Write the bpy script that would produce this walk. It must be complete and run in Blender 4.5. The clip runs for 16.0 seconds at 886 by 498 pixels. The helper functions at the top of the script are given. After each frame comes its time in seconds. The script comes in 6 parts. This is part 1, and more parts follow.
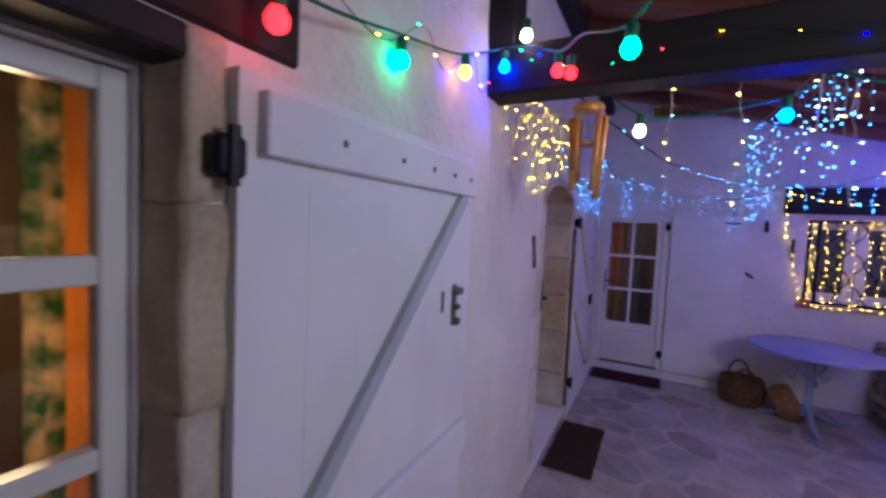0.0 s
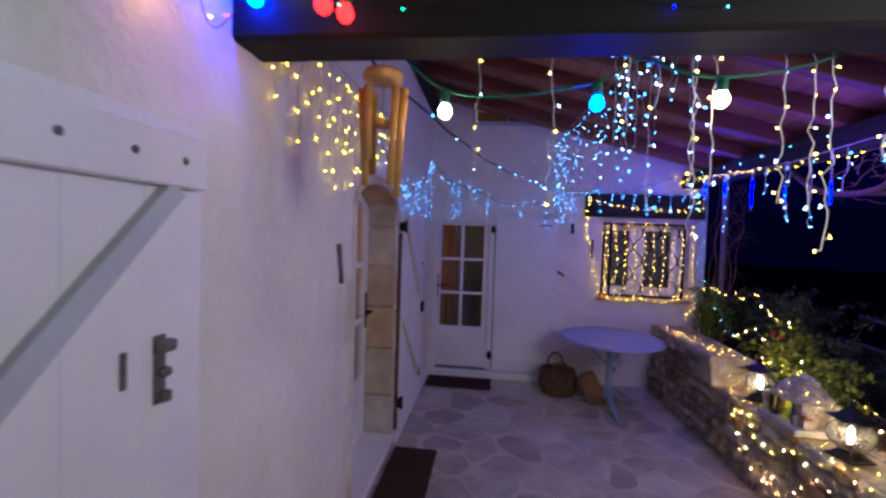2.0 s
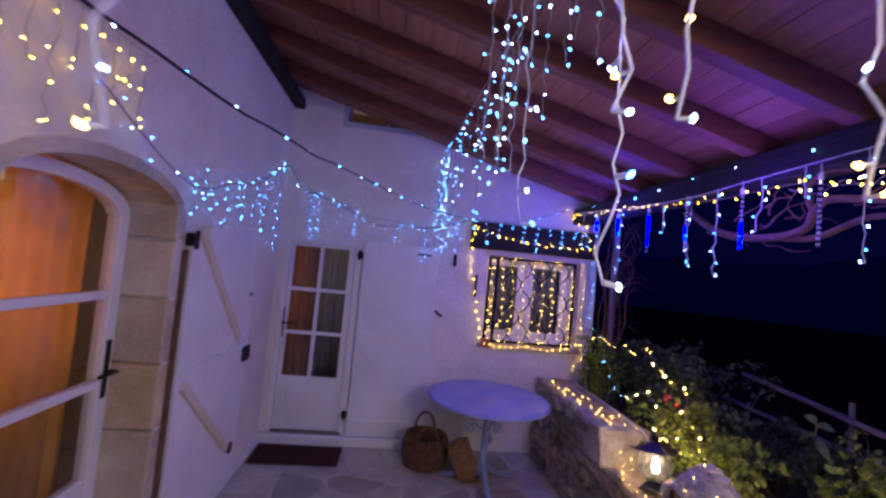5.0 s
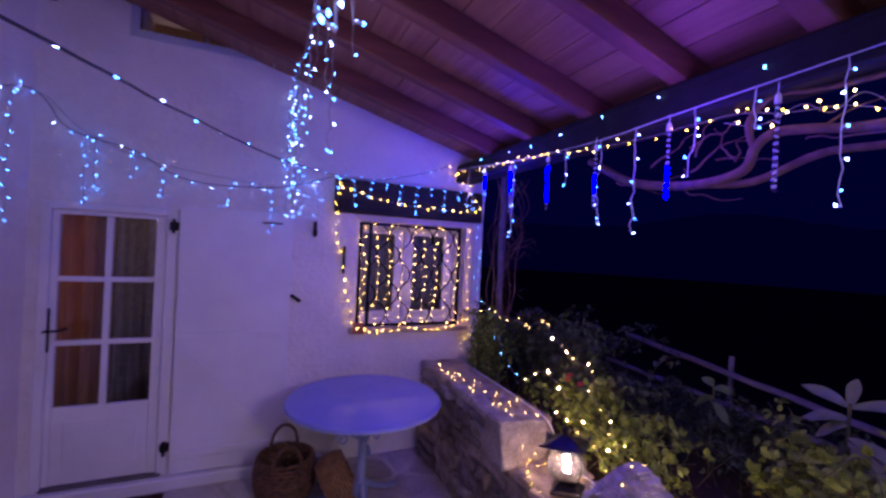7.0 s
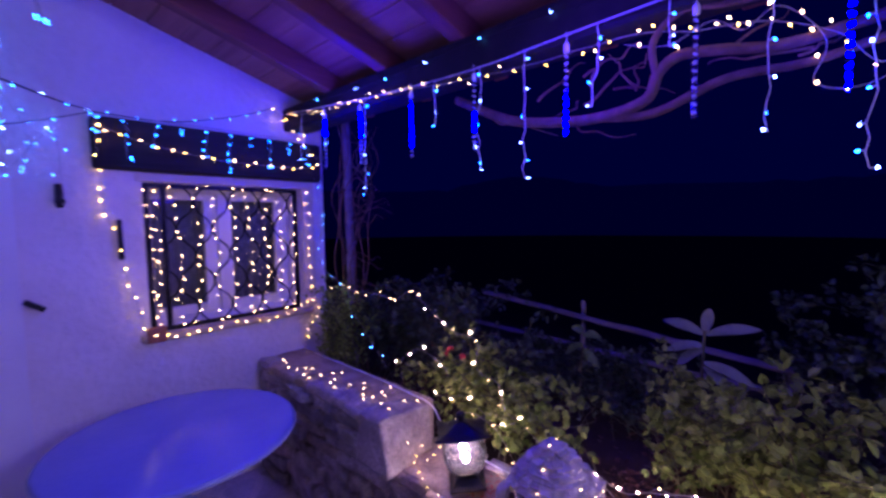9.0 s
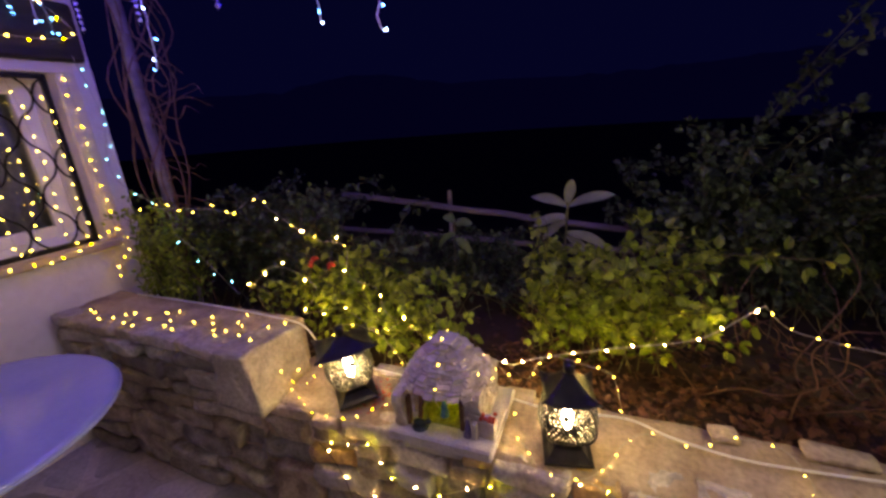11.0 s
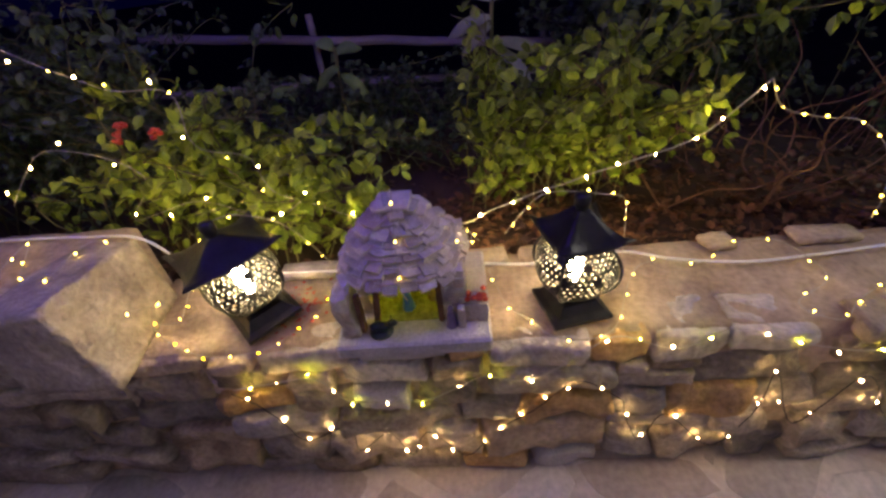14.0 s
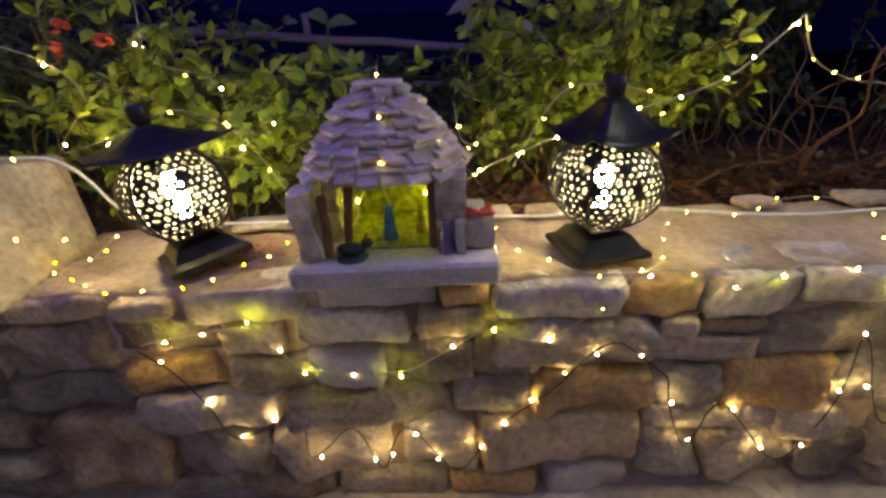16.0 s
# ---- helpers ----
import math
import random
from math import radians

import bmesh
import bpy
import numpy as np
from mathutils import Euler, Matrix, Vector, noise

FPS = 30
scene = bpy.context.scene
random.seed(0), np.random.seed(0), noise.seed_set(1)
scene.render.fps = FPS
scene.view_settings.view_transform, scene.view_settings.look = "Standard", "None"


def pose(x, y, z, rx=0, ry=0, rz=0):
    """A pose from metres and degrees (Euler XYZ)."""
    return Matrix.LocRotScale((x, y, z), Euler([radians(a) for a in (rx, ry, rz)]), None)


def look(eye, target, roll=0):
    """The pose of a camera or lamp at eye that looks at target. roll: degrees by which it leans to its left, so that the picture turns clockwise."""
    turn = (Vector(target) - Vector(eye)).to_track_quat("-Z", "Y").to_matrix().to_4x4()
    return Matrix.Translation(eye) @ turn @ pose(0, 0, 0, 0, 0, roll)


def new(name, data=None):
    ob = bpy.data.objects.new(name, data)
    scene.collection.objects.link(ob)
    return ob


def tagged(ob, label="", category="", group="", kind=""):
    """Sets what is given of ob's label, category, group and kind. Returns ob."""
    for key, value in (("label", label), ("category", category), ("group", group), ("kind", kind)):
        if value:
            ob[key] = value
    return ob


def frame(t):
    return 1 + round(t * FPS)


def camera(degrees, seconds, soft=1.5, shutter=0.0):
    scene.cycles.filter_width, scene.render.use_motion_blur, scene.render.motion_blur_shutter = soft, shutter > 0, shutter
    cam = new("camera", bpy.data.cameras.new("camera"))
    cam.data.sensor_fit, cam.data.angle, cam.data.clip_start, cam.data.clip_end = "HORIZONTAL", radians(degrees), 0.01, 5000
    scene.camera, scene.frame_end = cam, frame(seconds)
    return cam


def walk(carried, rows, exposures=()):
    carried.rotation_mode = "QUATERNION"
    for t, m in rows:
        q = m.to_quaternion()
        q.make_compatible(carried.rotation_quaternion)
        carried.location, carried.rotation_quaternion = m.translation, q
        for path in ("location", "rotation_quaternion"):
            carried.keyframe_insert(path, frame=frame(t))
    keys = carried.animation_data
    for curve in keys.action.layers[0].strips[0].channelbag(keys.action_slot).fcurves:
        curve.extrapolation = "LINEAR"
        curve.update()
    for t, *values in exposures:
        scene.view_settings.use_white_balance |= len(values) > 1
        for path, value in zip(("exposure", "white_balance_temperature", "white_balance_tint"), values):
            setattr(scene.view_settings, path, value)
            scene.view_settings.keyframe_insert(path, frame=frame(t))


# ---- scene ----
cam = camera(94.3, 16.0, soft=2.7, shutter=0.5)
METRES, EYE, TILT, LEAN, TURN = 4.2, 1.70, 0.0, 0.0, 27.6
ROWS = [
    (0.0, 0.0, 0.0, 0.0, 0.15, -3.27, -2.56),
    (0.5, 0.0256, 0.0175, 0.0014, -5.55, -3.08, -2.86),
    (1.0, 0.0396, 0.0477, 0.0024, -11.8, -2.5, -3.0),
    (1.5, 0.0504, 0.0827, 0.0062, -17.99, -2.03, -2.23),
    (2.0, 0.0707, 0.1047, 0.0062, -20.98, -2.08, -1.87),
    (2.5, 0.1136, 0.1327, 0.0063, -22.66, -1.52, -3.1),
    (3.0, 0.1432, 0.1529, 0.0083, -24.6, -1.57, -3.24),
    (5.5, 0.2837, 0.3018, 0.0121, -38.07, 3.31, -4.35),
    (6.0, 0.3074, 0.3447, 0.0132, -43.04, 2.42, -2.32),
    (6.5, 0.338, 0.3706, 0.0101, -47.51, 0.24, -1.86),
    (7.0, 0.3807, 0.3901, 0.0103, -51.11, -0.15, -2.85),
    (7.5, 0.4034, 0.4102, 0.0098, -56.05, -0.67, -2.84),
    (8.0, 0.4207, 0.4503, 0.0081, -64.21, -1.49, -1.47),
    (8.5, 0.437, 0.4765, 0.0058, -69.8, -3.33, -0.49),
    (9.0, 0.4655, 0.4863, -0.0004, -75.1, -4.14, 0.74),
    (9.5, 0.5001, 0.4924, -0.0059, -82.24, -6.32, 1.34),
    (10.0, 0.5091, 0.4949, -0.0116, -87.16, -10.39, 1.91),
    (12.5, 0.5733, 0.5152, -0.0526, -107.22, -27.02, 5.01),
    (13.0, 0.5983, 0.5153, -0.0641, -110.67, -30.21, 5.59),
    (13.5, 0.6266, 0.5274, -0.077, -115.5, -34.13, 6.54),
    (14.0, 0.6321, 0.5359, -0.0892, -117.01, -36.65, 5.66),
    (14.5, 0.6266, 0.5409, -0.1019, -117.41, -34.75, 4.51),
    (15.0, 0.6404, 0.5406, -0.1236, -120.32, -34.2, 3.28),
    (15.5, 0.6413, 0.545, -0.1571, -118.76, -30.42, 2.71),
    (16.0, 0.6397, 0.545, -0.182, -117.69, -25.8, 2.6),
]
# the phone's own brightness and white balance along the walk
EXPOSURES = [(0.0, 0.15, 5200, 18), (0.5, -0.05, 4900, 34), (1.0, 0.05, 6100, 12), (1.5, 0.1, 6200, 12), (2.5, 0.2, 4900, 14), (3.0, 0.3, 6200, -2), (5.5, 0.4, 5550, 38), (6.0, 0.5, 6300, 44), (6.3, 0.5, 8300, 40), (6.5, 0.45, 9600, 36), (6.7, 0.3, 6800, 48), (7.0, 0.1, 5300, 62), (7.5, 0.05, 5050, 74), (8.0, 0.08, 5900, 58), (9.0, -0.15, 4600, 84), (9.5, -0.15, 4650, 68), (10.0, 0.3, 8900, 6), (12.5, 0.65, 6700, 2), (13.0, 0.6, 6600, 2), (13.5, 0.6, 8000, -2), (14.0, 0.5, 6500, 2), (14.5, 0.45, 6200, 4), (15.0, 0.5, 6700, 0), (15.5, 0.6, 7300, -8), (16.0, 0.58, 6300, -12)]
walk(cam, [(t, pose(0, 0, EYE, TILT, LEAN, TURN) @ pose(METRES * x, METRES * y, METRES * z, 90 + pitch, roll, yaw)) for t, x, y, z, yaw, pitch, roll in ROWS],
     exposures=EXPOSURES)

# ---- world and large lights ----
world = bpy.data.worlds.new("night")
scene.world = world
world.use_nodes = True
wn = world.node_tree.nodes
wn["Background"].inputs[0].default_value = (0.025, 0.03, 0.45, 1)
wn["Background"].inputs[1].default_value = 0.028


def lamp(name, kind, place, power, colour, size=0.1, aim=None):
    data = bpy.data.lights.new(name, kind)
    data.energy, data.color = power, colour
    if kind == "AREA":
        data.size = size
    else:
        data.shadow_soft_size = size
    ob = new(name, data)
    ob.matrix_world = look(place, aim) if aim else Matrix.Translation(place)
    return ob


# unseen area lamp added right of the start to light walls and floor
lamp("terrace_fill_light", "AREA", (1.9, 0.6, 2.2), 24, (1.0, 0.89, 0.78), 0.8, (-0.6, 3.1, 0.7))
# light of the meteor tubes and icicle curtain under the eaves
lamp("eave_lights", "POINT", (2.03, 3.3, 2.20), 13, (0.20, 0.07, 1.0), 0.30)
lamp("meteor_lights", "POINT", (2.04, 4.65, 2.20), 11, (0.09, 0.04, 1.0), 0.12)
lamp("curtain_lights", "POINT", (0.95, 3.9, 2.18), 5.0, (0.66, 0.58, 1.0), 0.40)
# rooms behind the doors and the window
lamp("room_light_near", "POINT", (-1.5, 0.35, 1.6), 28, (1.0, 0.62, 0.25), 0.1)
lamp("room_light_arch", "POINT", (-1.6, 3.3, 1.7), 22, (1.0, 0.68, 0.35), 0.1)
lamp("room_light_far", "POINT", (-0.2, 6.7, 2.0), 15, (1.0, 0.66, 0.36), 0.1)
lamp("room_light_window", "POINT", (1.85, 6.6, 2.0), 6, (1.0, 0.9, 0.85), 0.1)

# ---- materials ----


def material(name, c1, c2, rough=0.7, s1=2.5, s2=45.0, bump=0.3, metal=0.0, rand=0.0, contrast=0.5, spec=0.4, fine=0.25, relief=0.02):
    m = bpy.data.materials.new(name)
    m.use_nodes = True
    n, ln = m.node_tree.nodes, m.node_tree.links
    b = n["Principled BSDF"]
    b.inputs["Metallic"].default_value = metal
    b.inputs["Specular IOR Level"].default_value = spec
    geo = n.new("ShaderNodeNewGeometry")
    big = n.new("ShaderNodeTexNoise")
    big.inputs["Scale"].default_value, big.inputs["Detail"].default_value = s1, 6
    small = n.new("ShaderNodeTexNoise")
    small.inputs["Scale"].default_value, small.inputs["Detail"].default_value = s2, 5
    for tex in (big, small):
        ln.new(geo.outputs["Position"], tex.inputs["Vector"])
    ramp = n.new("ShaderNodeValToRGB")
    ramp.color_ramp.elements[0].position = 0.5 - contrast * 0.4
    ramp.color_ramp.elements[1].position = 0.5 + contrast * 0.4
    ramp.color_ramp.elements[0].color = (*c1, 1)
    ramp.color_ramp.elements[1].color = (*c2, 1)
    ln.new(big.outputs["Fac"], ramp.inputs["Fac"])
    mul = n.new("ShaderNodeMixRGB")
    mul.blend_type = "OVERLAY"
    mul.inputs[0].default_value = fine
    ln.new(ramp.outputs["Color"], mul.inputs[1])
    ln.new(small.outputs["Fac"], mul.inputs[2])
    out = mul.outputs["Color"]
    if rand:
        info = n.new("ShaderNodeObjectInfo")
        hsv = n.new("ShaderNodeHueSaturation")
        mr = n.new("ShaderNodeMapRange")
        mr.inputs["To Min"].default_value, mr.inputs["To Max"].default_value = 1 - rand, 1 + rand
        ln.new(info.outputs["Random"], mr.inputs["Value"])
        ln.new(mr.outputs["Result"], hsv.inputs["Value"])
        frac = n.new("ShaderNodeMath")
        frac.operation = "FRACT"
        mulr = n.new("ShaderNodeMath")
        mulr.operation = "MULTIPLY"
        mulr.inputs[1].default_value = 7.31
        ln.new(info.outputs["Random"], mulr.inputs[0])
        ln.new(mulr.outputs[0], frac.inputs[0])
        mr2 = n.new("ShaderNodeMapRange")
        mr2.inputs["To Min"].default_value, mr2.inputs["To Max"].default_value = 0.5, 1.35
        ln.new(frac.outputs[0], mr2.inputs["Value"])
        ln.new(mr2.outputs["Result"], hsv.inputs["Saturation"])
        ln.new(out, hsv.inputs["Color"])
        out = hsv.outputs["Color"]
    ln.new(out, b.inputs["Base Color"])
    rr = n.new("ShaderNodeMapRange")
    rr.inputs["To Min"].default_value, rr.inputs["To Max"].default_value = max(0.03, rough - 0.1), min(1, rough + 0.1)
    ln.new(small.outputs["Fac"], rr.inputs["Value"])
    ln.new(rr.outputs["Result"], b.inputs["Roughness"])
    if bump:
        add = n.new("ShaderNodeMath")
        add.operation = "ADD"
        ln.new(big.outputs["Fac"], add.inputs[0])
        sc = n.new("ShaderNodeMath")
        sc.operation = "MULTIPLY"
        sc.inputs[1].default_value = 0.25
        ln.new(small.outputs["Fac"], sc.inputs[0])
        ln.new(sc.outputs[0], add.inputs[1])
        bp = n.new("ShaderNodeBump")
        bp.inputs["Strength"].default_value, bp.inputs["Distance"].default_value = bump, relief
        ln.new(add.outputs[0], bp.inputs["Height"])
        ln.new(bp.outputs["Normal"], b.inputs["Normal"])
    return m


def wood(name, c1, c2, rough=0.6, grain=(1, 30, 30)):
    m = material(name, c1, c2, rough, 3, 60, 0.25, fine=0.35)
    n, ln = m.node_tree.nodes, m.node_tree.links
    mp = n.new("ShaderNodeMapping")
    mp.inputs["Scale"].default_value = grain
    geo = [k for k in n if k.bl_idname == "ShaderNodeNewGeometry"][0]
    ln.new(geo.outputs["Position"], mp.inputs["Vector"])
    for tex in [k for k in n if k.bl_idname == "ShaderNodeTexNoise"]:
        ln.new(mp.outputs["Vector"], tex.inputs["Vector"])
        tex.inputs["Scale"].default_value *= 0.25
    return m


def glow(name, colour, strength):
    m = bpy.data.materials.new(name)
    m.use_nodes = True
    b = m.node_tree.nodes["Principled BSDF"]
    b.inputs["Base Color"].default_value = (*colour, 1)
    b.inputs["Emission Color"].default_value = (*colour, 1)
    b.inputs["Emission Strength"].default_value = strength
    return m


def glass(name, tint=(1, 1, 1), rough=0.0):
    m = bpy.data.materials.new(name)
    m.use_nodes = True
    n, ln = m.node_tree.nodes, m.node_tree.links
    n.remove(n["Principled BSDF"])
    tr, gl, mix, fr = n.new("ShaderNodeBsdfTransparent"), n.new("ShaderNodeBsdfGlossy"), n.new("ShaderNodeMixShader"), n.new("ShaderNodeLayerWeight")
    tr.inputs[0].default_value = (*tint, 1)
    gl.inputs["Roughness"].default_value = rough
    fr.inputs["Blend"].default_value = 0.5
    power, scale = n.new("ShaderNodeMath"), n.new("ShaderNodeMath")
    power.operation, scale.operation = "POWER", "MULTIPLY_ADD"
    power.inputs[1].default_value = 5.0
    scale.inputs[1].default_value, scale.inputs[2].default_value = 0.85, 0.05
    ln.new(fr.outputs["Facing"], power.inputs[0])
    ln.new(power.outputs[0], scale.inputs[0])
    ln.new(scale.outputs[0], mix.inputs[0])
    ln.new(tr.outputs[0], mix.inputs[1])
    ln.new(gl.outputs[0], mix.inputs[2])
    ln.new(mix.outputs[0], n["Material Output"].inputs[0])
    return m


def cloth(name, c1, c2, s1=8, contrast=0.5):
    m = material(name, c1, c2, 0.9, s1, 90, 0.3, contrast=contrast)
    n, ln = m.node_tree.nodes, m.node_tree.links
    b = n["Principled BSDF"]
    tr, mix = n.new("ShaderNodeBsdfTranslucent"), n.new("ShaderNodeMixShader")
    mix.inputs[0].default_value = 0.55
    ln.new(b.inputs["Base Color"].links[0].from_socket, tr.inputs["Color"])
    ln.new(b.outputs[0], mix.inputs[1])
    ln.new(tr.outputs[0], mix.inputs[2])
    ln.new(mix.outputs[0], n["Material Output"].inputs[0])
    return m


PLASTER = material("plaster", (0.66, 0.61, 0.55), (0.80, 0.76, 0.71), 0.85, 1.9, 26, 0.6, fine=0.18, relief=0.07)
# dark brown plaster: the dimness of the rooms is put into this colour
INNER = material("darkened_inner_plaster", (0.14, 0.09, 0.06), (0.22, 0.15, 0.10), 0.9, 2, 30, 0.2)
WHITE = material("white_paint", (0.70, 0.69, 0.68), (0.80, 0.79, 0.78), 0.5, 3, 70, 0.12, fine=0.1)
BRACE = material("grey_paint", (0.40, 0.43, 0.46), (0.50, 0.53, 0.55), 0.55, 4, 70, 0.1, fine=0.1)
CREAM = material("cream_paint", (0.62, 0.55, 0.40), (0.72, 0.64, 0.48), 0.55, 4, 70, 0.1, fine=0.1)
QUOIN = material("quoin_stone", (0.56, 0.49, 0.40), (0.72, 0.66, 0.57), 0.88, 5, 55, 0.6, rand=0.06)
LIMESTONE = material("limestone", (0.42, 0.34, 0.23), (0.60, 0.52, 0.39), 0.85, 5, 55, 0.6, rand=0.12)
STONE = material("wall_stone", (0.19, 0.155, 0.115), (0.47, 0.405, 0.31), 0.88, 11, 70, 1.0, rand=0.42, fine=0.6, relief=0.03)
CAP = material("cap_stone", (0.30, 0.25, 0.19), (0.50, 0.425, 0.33), 0.88, 9, 60, 1.0, rand=0.12, fine=0.55, relief=0.03)
MORTAR = material("wall_core", (0.10, 0.08, 0.06), (0.20, 0.16, 0.12), 0.95, 8, 60, 0.6)
FLAG = material("flagstone", (0.30, 0.265, 0.24), (0.47, 0.42, 0.38), 0.6, 5, 50, 0.4, rand=0.25, fine=0.4, contrast=0.6)
JOINT = material("floor_joint", (0.36, 0.32, 0.29), (0.56, 0.51, 0.46), 0.8, 3.5, 40, 0.5, fine=0.4, contrast=0.5)
SLABSTONE = material("slab_stone", (0.36, 0.34, 0.33), (0.48, 0.46, 0.45), 0.85, 14, 120, 0.5, fine=0.4)
OCHRE = material("ochre_stone", (0.30, 0.19, 0.08), (0.50, 0.35, 0.17), 0.88, 11, 70, 1.0, fine=0.6, relief=0.03)
MOSS = material("hut_moss", (0.16, 0.19, 0.03), (0.34, 0.36, 0.08), 0.95, 60, 220, 1.0)
SLATE = material("hut_slate", (0.34, 0.30, 0.27), (0.52, 0.46, 0.42), 0.8, 30, 160, 0.5, rand=0.2)
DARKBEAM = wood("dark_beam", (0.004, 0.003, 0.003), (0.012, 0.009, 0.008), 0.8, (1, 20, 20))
RAFTER = wood("rafter_wood", (0.11, 0.034, 0.02), (0.20, 0.068, 0.04), 0.6, (1, 25, 25))
PLANK = wood("ceiling_board", (0.21, 0.085, 0.05), (0.34, 0.16, 0.10), 0.6, (25, 1, 25))
LINTEL = wood("lintel_wood", (0.010, 0.008, 0.007), (0.028, 0.022, 0.02), 0.75, (1, 25, 25))
IRON = material("black_iron", (0.012, 0.012, 0.013), (0.03, 0.03, 0.032), 0.45, 12, 120, 0.2, metal=0.7)
RUST = material("aged_iron", (0.10, 0.09, 0.09), (0.22, 0.20, 0.19), 0.6, 12, 120, 0.3, metal=0.5)
TABLETOP = material("table_enamel", (0.20, 0.23, 0.58), (0.27, 0.30, 0.66), 0.14, 2, 50, 0.05, fine=0.08, spec=0.6)
TABLEIRON = material("table_iron", (0.20, 0.25, 0.42), (0.30, 0.35, 0.54), 0.4, 6, 60, 0.1)
WICKER = material("wicker", (0.07, 0.035, 0.018), (0.18, 0.09, 0.045), 0.7, 25, 140, 0.9)
WICKERPALE = material("pale_wicker", (0.20, 0.10, 0.04), (0.36, 0.20, 0.09), 0.7, 25, 140, 0.9)
MATTING = material("coir_mat", (0.035, 0.018, 0.014), (0.085, 0.045, 0.032), 0.95, 60, 260, 1.0)
MATRED = material("red_mat", (0.03, 0.010, 0.012), (0.07, 0.022, 0.024), 0.95, 60, 260, 1.0)
BAMBOO = wood("bamboo", (0.45, 0.22, 0.05), (0.72, 0.40, 0.11), 0.45, (30, 30, 1))
WHITECABLE = material("white_cable", (0.62, 0.62, 0.62), (0.74, 0.74, 0.74), 0.5, 8, 90, 0)
GREENCABLE = material("green_cable", (0.01, 0.10, 0.06), (0.02, 0.16, 0.09), 0.5, 8, 90, 0)
BLACKCABLE = material("black_cable", (0.01, 0.01, 0.01), (0.025, 0.025, 0.025), 0.5, 8, 90, 0)
CLEARCABLE = material("clear_cable", (0.30, 0.28, 0.22), (0.42, 0.40, 0.33), 0.4, 8, 90, 0)
SOIL = material("soil", (0.028, 0.018, 0.012), (0.075, 0.048, 0.03), 0.95, 3, 40, 0.9)
LEAF = material("leaf_green", (0.055, 0.105, 0.014), (0.13, 0.19, 0.035), 0.5, 9, 60, 0.15)
PALELEAF = material("leaf_pale", (0.15, 0.17, 0.09), (0.24, 0.26, 0.14), 0.5, 9, 60, 0.15)
REDFLOWER = material("red_petals", (0.30, 0.03, 0.015), (0.50, 0.09, 0.05), 0.7, 30, 90, 0.3)
BARK = material("vine_bark", (0.08, 0.042, 0.025), (0.19, 0.105, 0.065), 0.9, 18, 90, 0.9)
TWIG = material("green_stem", (0.06, 0.07, 0.02), (0.14, 0.13, 0.05), 0.7, 20, 90, 0.3)
FENCEWOOD = wood("fence_wood", (0.12, 0.10, 0.10), (0.26, 0.22, 0.21), 0.85, (20, 1, 20))
CURTAIN_ORANGE = cloth("orange_curtain", (0.75, 0.42, 0.07), (0.90, 0.56, 0.13))
CURTAIN_FLORAL = cloth("floral_curtain", (0.14, 0.26, 0.08), (0.80, 0.62, 0.36), 22, 0.3)
CURTAIN_BROWN = cloth("brown_curtain", (0.58, 0.28, 0.07), (0.72, 0.40, 0.12))
LACE = cloth("lace_curtain", (0.30, 0.30, 0.33), (0.48, 0.48, 0.52), 30)
LANTERN = material("lantern_metal", (0.008, 0.008, 0.012), (0.022, 0.022, 0.028), 0.38, 20, 150, 0.15, metal=0.3)
CHARCOAL = material("figure_dark", (0.01, 0.016, 0.022), (0.03, 0.045, 0.055), 0.35, 30, 150, 0.2)
BLUEPAINT = material("figure_blue", (0.05, 0.16, 0.36), (0.12, 0.30, 0.52), 0.35, 30, 150, 0.2)
VIOLETPAINT = material("figure_violet", (0.07, 0.05, 0.16), (0.22, 0.17, 0.30), 0.35, 30, 150, 0.2)
STRAW = material("straw", (0.20, 0.16, 0.05), (0.36, 0.30, 0.10), 0.9, 60, 200, 0.8)
TERRACOTTA = material("terracotta", (0.30, 0.11, 0.05), (0.46, 0.20, 0.09), 0.8, 12, 90, 0.4)
PANE = glass("window_glass", (0.85, 0.87, 0.88))
CLEARTUBE = glass("clear_plastic", (0.85, 0.87, 0.95), 0.1)
NIGHT = material("glowing_distant_wood", (0.0015, 0.002, 0.003), (0.004, 0.005, 0.007), 1.0, 0.2, 2, 0)

# faint navy emission on the far woods stands in for night haze
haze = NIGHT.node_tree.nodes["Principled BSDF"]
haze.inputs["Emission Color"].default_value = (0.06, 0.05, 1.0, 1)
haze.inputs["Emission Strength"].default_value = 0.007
L_WARM = glow("led_warm", (1.0, 0.60, 0.07), 24)
L_FACE = glow("led_amber", (1.0, 0.60, 0.24), 240)
L_FACEY = glow("led_golden", (0.95, 0.84, 0.06), 180)
L_BUSH = glow("led_garden", (1.0, 0.64, 0.17), 420)
L_ROSE = glow("led_garden_bright", (1.0, 0.66, 0.20), 1150)
L_YELLOW = glow("led_yellow", (1.0, 0.56, 0.006), 26)
L_COOL = glow("led_cool", (0.07, 0.38, 1.0), 17)
L_WHITE = glow("led_white", (0.34, 0.62, 1.0), 21)
L_BLUE = glow("led_blue", (0.003, 0.005, 1.0), 130)
L_RED = glow("led_red", (1.0, 0.03, 0.04), 14)
L_GREEN = glow("led_green", (0.03, 1.0, 0.25), 14)
L_TEAL = glow("led_teal", (0.15, 0.75, 1.0), 18)
B_GREEN = glow("bulb_green", (0.004, 0.75, 0.20), 26)
B_RED = glow("bulb_red", (1.0, 0.004, 0.002), 13)
B_BLUE = glow("bulb_blue", (0.004, 0.025, 1.0), 150)
